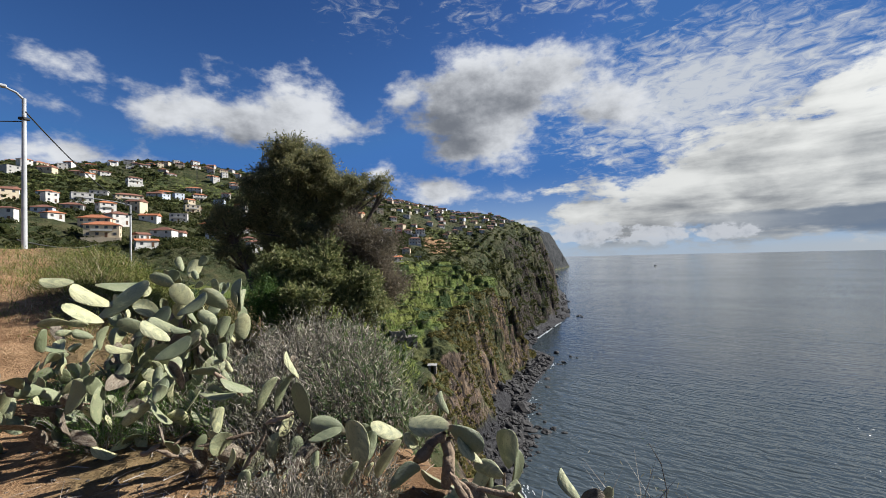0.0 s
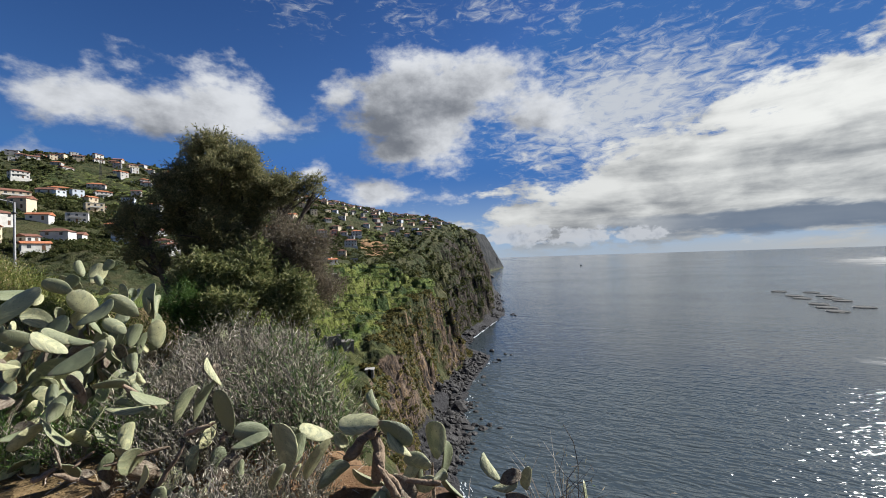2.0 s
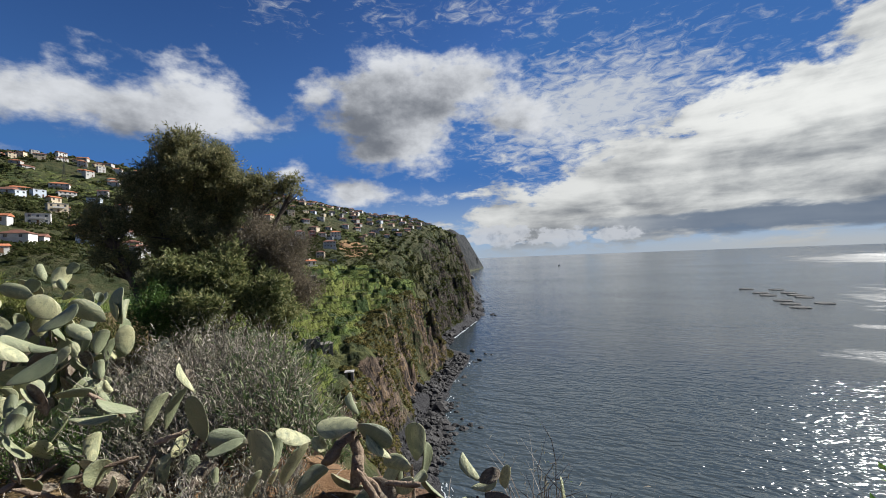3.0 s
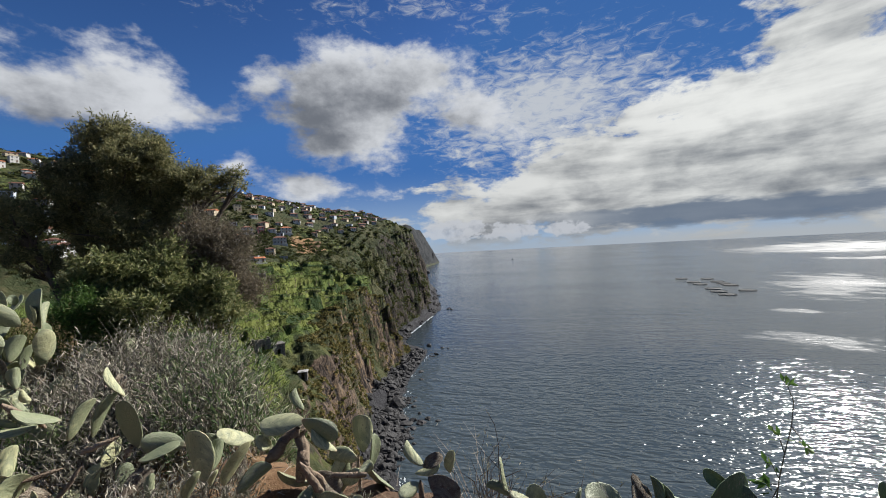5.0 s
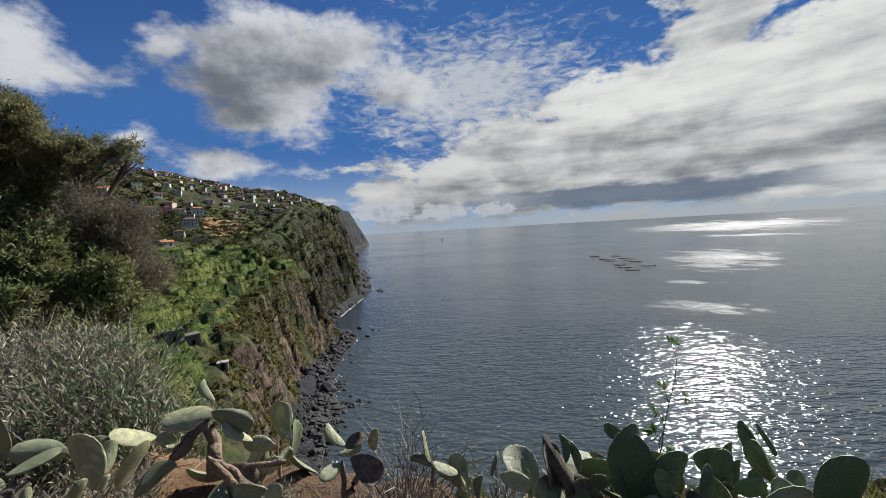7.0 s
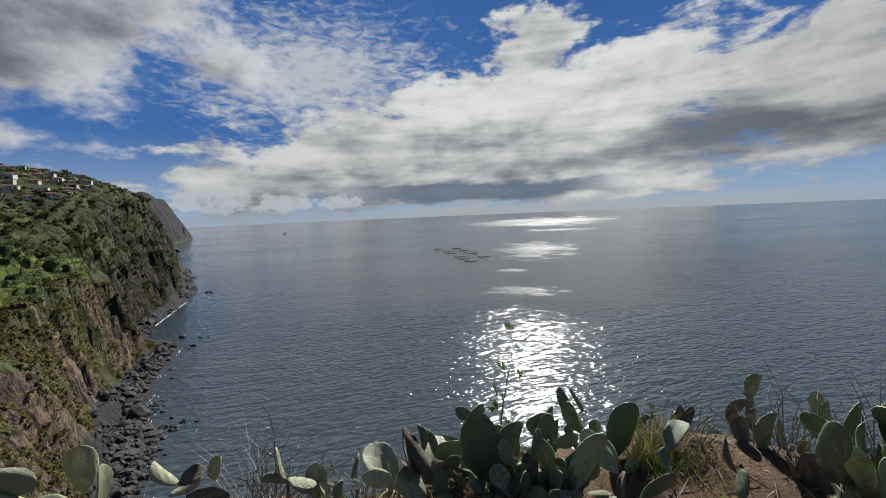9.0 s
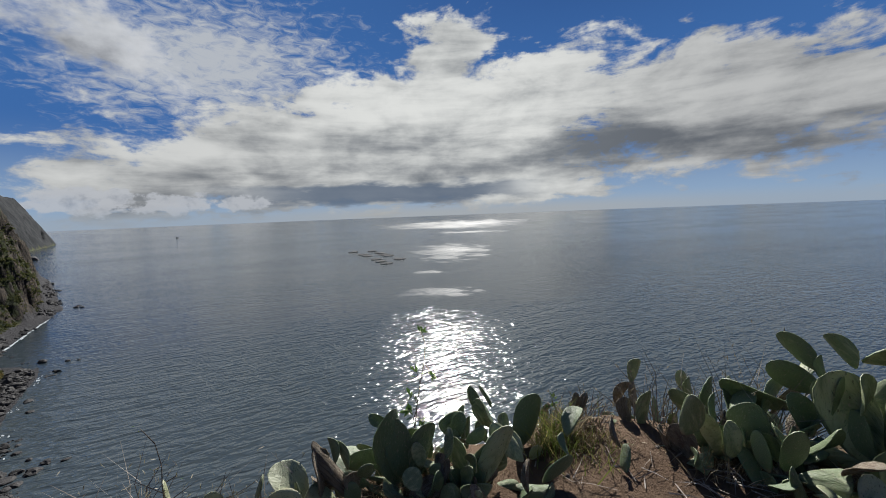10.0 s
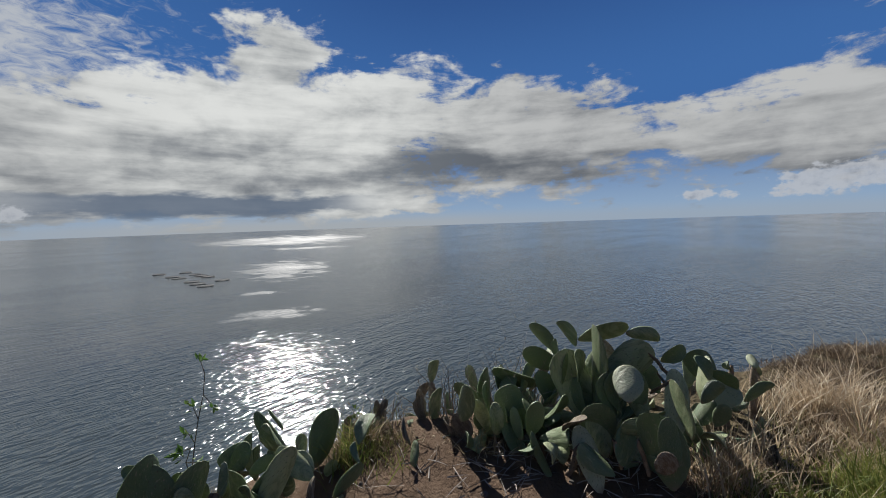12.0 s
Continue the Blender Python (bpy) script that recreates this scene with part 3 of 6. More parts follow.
def tubes_mesh(name, tubes, sides=6):
    co, faces = [], []
    for points, radii in tubes:
        c, f = tube_arrays(points, radii, sides)
        faces += [tuple(i + len(co) for i in q) for q in f]
        co += c
    return mesh_from(name, co, faces)


def unit(v):
    return v / np.maximum(np.linalg.norm(v, axis=-1, keepdims=True), 1e-9)


def leaf_mesh(name, base, way, length, width, rng, droop=0.15):
    """Many pointed leaves, each one folded quad pair along its midrib."""
    n_ = len(base)
    way = unit(way)
    side = unit(np.cross(way, unit(rng.normal(size=(n_, 3)))))
    up = np.cross(side, way)
    L, W = np.asarray(length)[:, None], np.asarray(width)[:, None]
    mid = base + way * L * 0.5
    tip = base + way * L - up * L * droop
    co = np.stack([base, mid + side * W * 0.5 + up * W * 0.15, tip, mid - side * W * 0.5 + up * W * 0.15], 1).reshape(-1, 3)
    faces = np.arange(n_ * 4).reshape(-1, 4)
    return mesh_from(name, co, faces, smooth=False)


def blade_mesh(name, base, way, length, width, rng, bend=0.35):
    """Grass: each blade two bent segments."""
    n_ = len(base)
    way = unit(way)
    side = unit(np.cross(way, rng.normal(size=(n_, 3))))
    out = unit(way * [1, 1, 0] + rng.normal(size=(n_, 3)) * [0.4, 0.4, 0])
    L, W = np.asarray(length)[:, None], np.asarray(width)[:, None]
    mid = base + way * L * 0.55
    tip = mid + unit(way + out * bend * rng.uniform(0.2, 1.8, (n_, 1)) - [0, 0, 0.15]) * L * 0.45
    co = np.stack([base - side * W * 0.5, base + side * W * 0.5, mid + side * W * 0.4, mid - side * W * 0.4, tip + side * W * 0.08, tip - side * W * 0.08], 1).reshape(-1, 3)
    k = np.arange(n_)[:, None] * 6
    faces = np.concatenate([k + [0, 1, 2, 3], k + [3, 2, 4, 5]])
    return mesh_from(name, co, faces, smooth=False)


# ---- prickly pears ----
def pad_material(name, young, old, bloom):
    """Waxy pads: young and old skin, a paler dusty bloom, corky scars and rows of areoles."""
    m, k, b = material(name, 0.42, 0.4)
    co = k.add("TexCoord").outputs["Object"]
    rnd = k.add("ObjectInfo").outputs["Random"]
    big = k.noise(k.vec("ADD", co, k.add("CombineXYZ", k.math("MULTIPLY", rnd, 40.0), 0.0, 0.0).outputs[0]), 2.2, 5.0, 0.6)
    fine = k.noise(co, 16.0, 5.0, 0.65)
    col = k.mix(rnd, young, old)
    col = k.mix(k.smooth(k.math("ADD", big, k.math("MULTIPLY", k.math("SUBTRACT", rnd, 0.5), 0.5)), 0.52, 0.80), col, bloom)
    col = k.mix(k.smooth(fine, 0.56, 0.70), col, (0.30, 0.27, 0.20))
    col = k.mix(k.smooth(fine, 0.44, 0.30), col, (0.075, 0.105, 0.055))
    sp = k.add("SeparateXYZ", co)
    flat = k.add("CombineXYZ", k.math("ADD", sp.outputs[0], k.math("MULTIPLY", sp.outputs[2], 0.4)), k.math("MULTIPLY", sp.outputs[2], 1.0), 0.0).outputs[0]
    v = k.tree.nodes.new("ShaderNodeTexVoronoi")
    v.inputs["Scale"].default_value, v.inputs["Randomness"].default_value = 8.5, 0.35
    k.put(v.inputs["Vector"], flat)
    dot = k.smooth(v.outputs["Distance"], 0.17, 0.09)
    col = k.mix(k.math("MULTIPLY", dot, 0.75), col, (0.085, 0.075, 0.045))
    foot = k.smooth(sp.outputs[2], 0.16, 0.0)
    col = k.mix(k.math("MULTIPLY", foot, k.smooth(big, 0.42, 0.6)), col, (0.23, 0.18, 0.12))
    k.put(b.inputs["Base Color"], col)
    k.put(b.inputs["Roughness"], k.math("MULTIPLY_ADD", fine, 0.3, 0.32))
    bp = k.add("Bump")
    bp.inputs["Strength"].default_value, bp.inputs["Distance"].default_value = 0.5, 0.02
    k.put(bp.inputs["Height"], k.math("ADD", k.math("MULTIPLY", dot, 0.9), k.math("MULTIPLY_ADD", fine, 0.5, big)))
    k.put(b.inputs["Normal"], bp.outputs[0])
    return m


PAD_GREEN = pad_material("dusty_cactus_pad", (0.150, 0.178, 0.098), (0.285, 0.300, 0.175), (0.44, 0.43, 0.24))
# greener pads of the right clumps, darkened too for their backlit faces
PAD_DARK = pad_material("dark_green_pad", (0.105, 0.150, 0.075), (0.175, 0.215, 0.112), (0.31, 0.34, 0.20))
PAD_PALE = pad_material("pale_spotted_pad", (0.25, 0.28, 0.17), (0.33, 0.35, 0.21), (0.44, 0.44, 0.28))
PAD_DRY = grainy("withered_pad", ((0.30, 0.26, 0.20), (0.17, 0.13, 0.095), (0.42, 0.38, 0.32)), 3.0, 0.9, 0.8, 18.0, 0.25, 0.03)
STEM_BARK = grainy("cactus_bark", ((0.16, 0.115, 0.08), (0.26, 0.20, 0.145), (0.08, 0.06, 0.045)), 9.0, 0.95, 0.9, 60.0, 0.2, 0.02)


def pad_shape(i):
    """An egg-shaped pad one unit long, one wide and one thick, uneven at its rim; i picks the outline."""
    rnd = random.Random(i)
    bm = bmesh.new()
    bmesh.ops.create_uvsphere(bm, u_segments=18, v_segments=9, radius=0.5)
    blunt, lean, wave = rnd.uniform(0.12, 0.34), rnd.uniform(-0.09, 0.09), rnd.uniform(0, 6)
    for v in bm.verts:
        x, y, z = v.co.z, v.co.y, v.co.x  # the sphere's poles point along the pad's width
        h = z + 0.5
        x *= (1 - blunt * 1.6 * (0.55 - h)) * (0.55 + 0.45 * min(1, h * 4) ** 0.7) * 1.06
        rim = 1 - min(1, 4 * (x * x + (z * z)))
        y = math.copysign(min(abs(y) * 2, 1.0) ** 0.35 * 0.5, y) * (0.35 + 0.65 * max(0, rim) ** 0.3)
        x += lean * h + 0.02 * math.sin(7 * h + wave)
        y += 1.1 * math.sin(2.6 * h + wave) + 5.0 * x * x * math.cos(wave) + 2.2 * x * lean * 4
        v.co = (x, y, h)
    bmesh.ops.recalc_face_normals(bm, faces=bm.faces)
    return bm_mesh("pad", bm, True)


GREEN_PADS, DARK_PADS, DRY_PADS = [pad_shape(i) for i in range(7)], [pad_shape(i) for i in range(7)], [pad_shape(i + 20) for i in range(3)]
for me_ in GREEN_PADS:
    me_.materials.append(PAD_GREEN)
for me_ in DARK_PADS:
    me_.materials.append(PAD_DARK)
for me_ in DRY_PADS:
    me_.materials.append(PAD_DRY)
PALE_PADS = [pad_shape(i + 30) for i in range(3)]
for me_ in PALE_PADS:
    me_.materials.append(PAD_PALE)
PAD_RNG = random.Random(11)


def pad(plant, base, tip, width, twist, dry=False, mesh=None):
    """One pad of a plant from its foot to its tip; twist turns its face away from the path."""
    base, tip = Vector(base), Vector(tip)
    axis = tip - base
    length = max(axis.length, 0.05)
    zd = axis.normalized()
    toward = Vector((0, 0, 1.5)) - base
    toward = (toward - zd * toward.dot(zd)).normalized()
    yd = (Matrix.Rotation(radians(twist), 3, zd) @ toward).normalized()
    xd = yd.cross(zd)
    thick = 0.018 if dry else PAD_RNG.uniform(0.017, 0.026)
    m = Matrix.Translation(base - zd * length * 0.05) @ Matrix((xd, yd, zd)).transposed().to_4x4() @ Matrix.Diagonal((width * 1.06, thick, length * 1.1, 1))
    me = PAD_RNG.choice(mesh or DRY_PADS if mesh or dry else DARK_PADS if plant in DARK_CLUMPS else GREEN_PADS)
    return attach("pad", me, None, plant, m, "withered tan pad" if dry else "")


def stem(plant, base, tip, width):
    """A woody old joint of a plant, bent and knotty."""
    a, b = Vector(base), Vector(tip)
    rnd = random.Random(round(a.x * 1000 + b.y * 77))
    pts, rad = [], []
    for i in range(7):
        f = i / 6
        p = a.lerp(b, f) + Vector((rnd.uniform(-1, 1), rnd.uniform(-1, 1), rnd.uniform(-1, 1))) * width * 0.25
        pts.append(tuple(p))
        rad.append(width * 0.5 * (1.05 - 0.25 * f) * rnd.uniform(0.85, 1.15) * (0.5 if i in (0, 6) else 1))
    return attach("stem", tubes_mesh("stem", [(pts, rad)], 8), STEM_BARK, plant, Matrix.Identity(4), "brown woody old stem")


def grow(plant, centre, spread, count, low, high, seed, size=(0.17, 0.3), chain=(2, 4)):
    """Further joints in the body of a clump: chains of pads that rise from the soil."""
    rnd = random.Random(seed)
    made = 0
    while made < count:
        x, y = centre[0] + rnd.gauss(0, spread[0]), centre[1] + rnd.gauss(0, spread[1])
        p = Vector((x, y, height(x, y) - 0.03))
        lean = Vector((rnd.uniform(-0.7, 0.7), rnd.uniform(-0.7, 0.7), rnd.uniform(0.25, 1.0)))
        for k in range(rnd.randint(*chain)):
            length = rnd.uniform(*size)
            way = (lean + Vector((rnd.uniform(-0.6, 0.6), rnd.uniform(-0.6, 0.6), rnd.uniform(-0.15, 0.5)))).normalized()
            tip = p + way * length
            if tip.z > height(tip.x, tip.y) + rnd.uniform(low, high):
                break
            pad(plant, p, tip, length * rnd.uniform(0.38, 0.58), rnd.uniform(-180, 180), rnd.random() < 0.22)
            made += 1
            p, lean = tip - way * length * 0.06, way
            if made >= count:
                break


DARK_CLUMPS = []


def cactus(x, y, label):
    return thing("prickly_pear", (x, y, height(x, y) - 0.02), label, "cactus", "prickly pears on the cliff edge")


left = cactus(-3.0, 4.1, "large sprawling prickly pear with pale grey-green pads beside a path")
left_front = cactus(-2.1, 3.2, "prickly pear with yellow-green pads and fallen stems on bare soil")
mid_left = cactus(-1.1, 2.55, "small prickly pear with three narrow sunlit pads under a grey shrub")
middle = cactus(-0.2, 2.1, "grey-green prickly pear with upright pads and thick brown stems")
middle_right = cactus(0.25, 2.05, "thin-stemmed prickly pear with one dark and several pale round pads")
edge = cactus(0.45, 1.75, "half withered prickly pear with brown dead pads on the cliff edge")
edge_small = cactus(1.15, 1.6, "small prickly pear with narrow drooping pads among dry twigs")
right_low = cactus(2.0, 0.85, "dark backlit prickly pear with upright pads at the cliff edge")
far_edge = cactus(3.3, 0.05, "scattered small prickly pear with slender pads below the edge")
right_mid = cactus(2.9, -0.75, "dense dark green prickly pear with long lying branches")
right_big = cactus(2.55, -1.4, "tall dark green prickly pear with large oval and pale spotted pads")
grass_side = cactus(3.1, -2.2, "low prickly pear pads standing in dry grass")
DARK_CLUMPS += [right_low, far_edge, right_mid, right_big, grass_side]
pad(left, (-3.52, 3.70, 1.39), (-3.68, 3.56, 1.44), 0.12, 49)
pad(left, (-3.18, 3.74, 1.16), (-3.40, 3.60, 1.39), 0.18, 51)
pad(left, (-3.52, 3.96, 1.34), (-3.26, 4.24, 1.36), 0.20, -64)
pad(left, (-3.25, 3.67, 1.09), (-2.90, 3.84, 1.35), 0.22, -57)
pad(left, (-2.99, 3.89, 1.23), (-2.97, 3.92, 1.33), 0.07, 0)
pad(left, (-3.13, 4.52, 1.31), (-3.34, 4.43, 1.41), 0.13, -12)
pad(left, (-2.42, 3.56, 1.08), (-2.26, 3.66, 1.28), 0.14, -59)
pad(left, (-2.55, 3.95, 1.14), (-2.68, 3.87, 1.34), 0.16, 0)
pad(left, (-2.29, 4.10, 1.08), (-2.44, 3.94, 1.27), 0.15, -13)
pad(left, (-3.15, 3.62, 1.05), (-3.34, 3.41, 1.19), 0.16, 51)
pad(left, (-3.19, 3.32, 1.09), (-3.34, 3.21, 1.06), 0.09, -47)
pad(left, (-3.11, 3.39, 1.03), (-3.20, 3.34, 1.09), 0.06, -38)
pad(left, (-3.10, 3.27, 0.99), (-3.18, 3.20, 1.02), 0.05, -17)
pad(left, (-3.02, 3.35, 0.94), (-3.07, 3.25, 1.02), 0.07, 22)
pad(left, (-3.07, 3.30, 0.90), (-3.11, 3.24, 0.86), 0.05, -3)
pad(left, (-3.13, 3.24, 0.87), (-3.29, 3.15, 0.91), 0.10, 67)
pad(left, (-3.29, 4.90, 1.46), (-3.30, 4.88, 1.63), 0.09, 31)
pad(left, (-3.13, 5.00, 1.52), (-3.04, 4.99, 1.62), 0.09, -0)
pad(left, (-3.31, 4.64, 1.48), (-3.23, 4.75, 1.29), 0.12, 53)
pad(left, (-3.05, 4.82, 1.35), (-3.10, 4.81, 1.46), 0.07, 0)
pad(left, (-2.70, 4.79, 1.21), (-2.71, 4.76, 1.31), 0.07, 0)
pad(left, (-2.68, 4.58, 1.19), (-2.70, 4.60, 1.36), 0.08, -40)
pad(left, (-2.85, 4.47, 1.27), (-2.78, 4.50, 1.33), 0.06, 0)
pad(left, (-3.29, 4.66, 1.34), (-3.18, 4.63, 1.46), 0.11, 0)
pad(left, (-3.22, 4.94, 1.38), (-3.14, 5.02, 1.58), 0.15, -0)
pad(left, (-2.83, 3.88, 1.05), (-2.97, 3.76, 1.20), 0.13, 0)
pad(left, (-2.85, 3.74, 0.91), (-3.02, 3.63, 1.04), 0.12, -20)
pad(left, (-2.92, 3.69, 0.87), (-2.72, 3.83, 1.13), 0.19, -50)
pad(left_front, (-2.78, 3.15, 0.88), (-2.72, 3.18, 1.05), 0.09, 61)
pad(left_front, (-2.57, 3.20, 0.84), (-2.70, 3.14, 0.93), 0.09, 57)
pad(left_front, (-2.26, 3.18, 0.93), (-2.37, 3.09, 1.11), 0.12, 44)
pad(left_front, (-2.26, 3.06, 0.81), (-2.08, 3.17, 0.96), 0.14, -49)
pad(left_front, (-2.37, 3.47, 0.95), (-2.54, 3.40, 1.10), 0.12, 40)
pad(left_front, (-2.24, 3.43, 0.95), (-2.35, 3.38, 1.03), 0.08, 52)
pad(left_front, (-2.27, 3.42, 0.85), (-2.19, 3.51, 0.94), 0.08, -46)
pad(left_front, (-2.00, 3.47, 0.90), (-1.92, 3.49, 1.06), 0.10, 30)
pad(left_front, (-1.78, 3.47, 0.88), (-1.79, 3.46, 1.10), 0.12, 16)
pad(left_front, (-2.08, 3.99, 1.06), (-2.10, 4.04, 1.37), 0.16, -69)
pad(left_front, (-2.13, 3.97, 1.09), (-2.14, 3.96, 1.25), 0.08, 61)
pad(left_front, (-2.12, 3.62, 0.99), (-2.24, 3.58, 1.12), 0.10, 13)
pad(left_front, (-1.88, 3.31, 0.74), (-1.86, 3.30, 0.87), 0.07, 21)
pad(left_front, (-1.90, 3.29, 0.73), (-1.96, 3.27, 0.72), 0.03, -23)
pad(left_front, (-1.86, 3.31, 0.72), (-1.81, 3.34, 0.64), 0.05, -39)
pad(left_front, (-1.91, 2.93, 0.76), (-1.75, 3.00, 0.69), 0.10, 61)
pad(left_front, (-1.97, 2.90, 0.63), (-2.01, 2.89, 0.84), 0.11, -61, True)
pad(left_front, (-1.97, 2.89, 0.73), (-2.06, 2.85, 0.81), 0.07, 66)
pad(left_front, (-2.71, 3.08, 0.33), (-2.74, 3.09, 0.60), 0.14, 51)
pad(left_front, (-2.69, 3.10, 0.57), (-2.70, 3.25, 0.63), 0.12, 0, True)
pad(left_front, (-3.52, 3.70, 0.14), (-3.60, 3.58, 0.14), 0.08, -0)
pad(left_front, (-2.65, 3.13, 0.35), (-2.53, 3.30, 0.41), 0.11, -66)
pad(left_front, (-2.35, 3.12, 0.44), (-2.48, 3.00, 0.36), 0.10, -44)
pad(left_front, (-2.36, 3.11, 0.49), (-2.24, 3.21, 0.28), 0.14, -77)
pad(left_front, (-2.27, 3.05, 0.49), (-2.22, 3.08, 0.60), 0.09, 0)
pad(left_front, (-1.81, 2.88, 0.59), (-1.59, 2.95, 0.60), 0.12, -79)
pad(left_front, (-1.48, 2.95, 0.58), (-1.61, 2.83, 0.73), 0.12, 69)
pad(left_front, (-1.68, 2.96, 0.60), (-1.78, 2.92, 0.59), 0.06, -59)
pad(left_front, (-1.73, 2.93, 0.29), (-1.69, 2.97, 0.46), 0.10, 36)
pad(left_front, (-1.77, 2.79, 0.19), (-1.75, 2.81, 0.34), 0.08, 29)
pad(left_front, (-1.62, 2.87, 0.22), (-1.60, 2.70, 0.38), 0.14, -0)
pad(left_front, (-1.56, 2.79, 0.10), (-1.55, 2.79, 0.24), 0.07, -67)
pad(left_front, (-1.56, 2.56, 0.08), (-1.49, 2.60, 0.16), 0.06, -42, True)
stem(left_front, (-1.90, 2.58, 0.34), (-1.75, 2.73, 0.18), 0.027)
stem(left_front, (-2.03, 2.61, 0.30), (-1.95, 2.68, 0.33), 0.036)
stem(left_front, (-1.39, 2.66, 0.16), (-1.25, 2.69, 0.39), 0.031)
stem(left_front, (-1.71, 2.70, 0.31), (-1.42, 2.87, 0.32), 0.029)
stem(left_front, (-1.95, 2.79, 0.28), (-1.88, 2.89, 0.33), 0.020)
stem(left_front, (-2.86, 3.22, 0.39), (-2.92, 3.19, 0.44), 0.027)
stem(left_front, (-1.73, 2.93, 0.74), (-1.56, 3.00, 0.54), 0.035)
stem(left_front, (-3.22, 3.16, 0.43), (-3.02, 3.31, 0.40), 0.025)
pad(mid_left, (-1.27, 2.61, 0.59), (-1.14, 2.66, 0.75), 0.11, 63)
pad(mid_left, (-1.13, 2.56, 0.60), (-1.00, 2.57, 0.80), 0.12, 70)
pad(mid_left, (-0.93, 2.53, 0.50), (-0.95, 2.53, 0.77), 0.14, -54)
pad(mid_left, (-0.99, 2.57, 0.79), (-1.04, 2.59, 0.96), 0.09, 80)
stem(mid_left, (-1.18, 2.54, 0.52), (-1.02, 2.57, 0.56), 0.033)
stem(mid_left, (-0.96, 2.52, 0.47), (-0.94, 2.53, 0.52), 0.034)
pad(middle, (-0.62, 2.32, 0.55), (-0.79, 2.27, 0.62), 0.10, 0)
pad(middle, (-0.48, 2.15, 0.43), (-0.55, 2.13, 0.67), 0.13, -40)
pad(middle, (-0.46, 2.15, 0.47), (-0.42, 2.18, 0.60), 0.07, 16)
pad(middle, (-0.53, 2.34, 0.39), (-0.52, 2.35, 0.57), 0.13, -0)
pad(middle, (-0.37, 2.07, 0.41), (-0.28, 2.06, 0.62), 0.12, 56)
pad(middle, (-0.29, 2.39, 0.50), (-0.47, 2.37, 0.56), 0.10, 38)
pad(middle, (-0.50, 1.94, 0.44), (-0.47, 1.93, 0.58), 0.07, 36)
pad(middle, (-0.40, 1.96, 0.48), (-0.40, 1.97, 0.55), 0.04, 34)
pad(middle, (-0.31, 1.98, 0.43), (-0.16, 1.99, 0.49), 0.08, 47)
pad(middle, (-0.01, 2.26, 0.59), (-0.23, 2.28, 0.62), 0.12, 29)
pad(middle, (-0.03, 2.41, 0.61), (-0.03, 2.42, 0.73), 0.06, 73)
pad(middle, (0.00, 2.11, 0.66), (0.15, 2.08, 0.53), 0.10, 26)
pad(middle, (0.15, 2.11, 0.46), (0.06, 2.11, 0.61), 0.09, 66)
pad(middle, (-0.20, 2.40, 0.43), (-0.27, 2.38, 0.51), 0.06, -11)
pad(middle, (-0.77, 2.17, 0.59), (-0.61, 2.21, 0.59), 0.09, -65)
stem(middle, (-0.18, 2.15, 0.45), (-0.02, 2.15, 0.62), 0.063)
stem(middle, (-0.04, 2.16, 0.31), (-0.01, 2.20, 0.58), 0.082)
stem(middle, (0.10, 2.01, 0.32), (-0.00, 1.98, 0.48), 0.036)
stem(middle, (0.31, 1.99, 0.37), (0.09, 2.04, 0.37), 0.035)
pad(middle, (0.18, 1.90, 0.33), (0.10, 1.90, 0.40), 0.06, 47, True)
pad(middle_right, (0.32, 2.24, 0.37), (0.31, 2.23, 0.57), 0.11, -9)
pad(middle_right, (0.27, 2.10, 0.41), (0.12, 2.14, 0.42), 0.08, -25)
pad(middle_right, (0.26, 2.00, 0.37), (0.20, 2.07, 0.32), 0.07, 0)
pad(middle_right, (0.27, 2.00, 0.37), (0.33, 1.99, 0.41), 0.05, 0)
stem(middle_right, (0.28, 2.10, 0.22), (0.28, 2.12, 0.41), 0.020)
pad(middle_right, (0.07, 2.01, 0.41), (0.16, 2.02, 0.29), 0.08, -0, True)
pad(edge, (0.55, 1.78, 0.46), (0.51, 1.81, 0.58), 0.07, 67)
pad(edge, (0.54, 1.79, 0.41), (0.63, 1.78, 0.48), 0.06, -50)
pad(edge, (0.57, 1.78, 0.45), (0.66, 1.76, 0.50), 0.06, -5, True)
pad(edge, (0.79, 2.03, 0.24), (0.79, 2.04, 0.37), 0.07, 30)
pad(edge, (0.52, 1.69, 0.43), (0.42, 1.68, 0.40), 0.06, -0)
pad(edge, (0.58, 1.73, 0.42), (0.71, 1.69, 0.31), 0.11, 0, True)
stem(edge, (0.53, 1.68, 0.26), (0.52, 1.66, 0.46), 0.032)
stem(edge, (0.53, 1.68, 0.26), (0.61, 1.69, 0.37), 0.032)
pad(edge, (0.20, 1.72, 0.41), (0.08, 1.73, 0.46), 0.07, -35)
stem(edge, (0.08, 1.77, 0.44), (-0.01, 1.76, 0.60), 0.033)
pad(edge, (0.19, 1.67, 0.41), (0.26, 1.66, 0.42), 0.06, -0)
pad(edge_small, (1.02, 1.74, 0.26), (0.95, 1.73, 0.43), 0.10, 73)
pad(edge_small, (1.01, 1.74, 0.24), (0.90, 1.77, 0.27), 0.06, -43)
pad(edge_small, (1.01, 1.69, 0.29), (1.08, 1.62, 0.21), 0.07, -61)
pad(edge_small, (1.04, 1.73, 0.24), (1.10, 1.69, 0.15), 0.06, -34)
stem(edge_small, (1.00, 1.75, 0.04), (1.02, 1.75, 0.24), 0.022)
pad(edge_small, (1.14, 1.68, 0.04), (1.13, 1.66, 0.20), 0.08, 64)
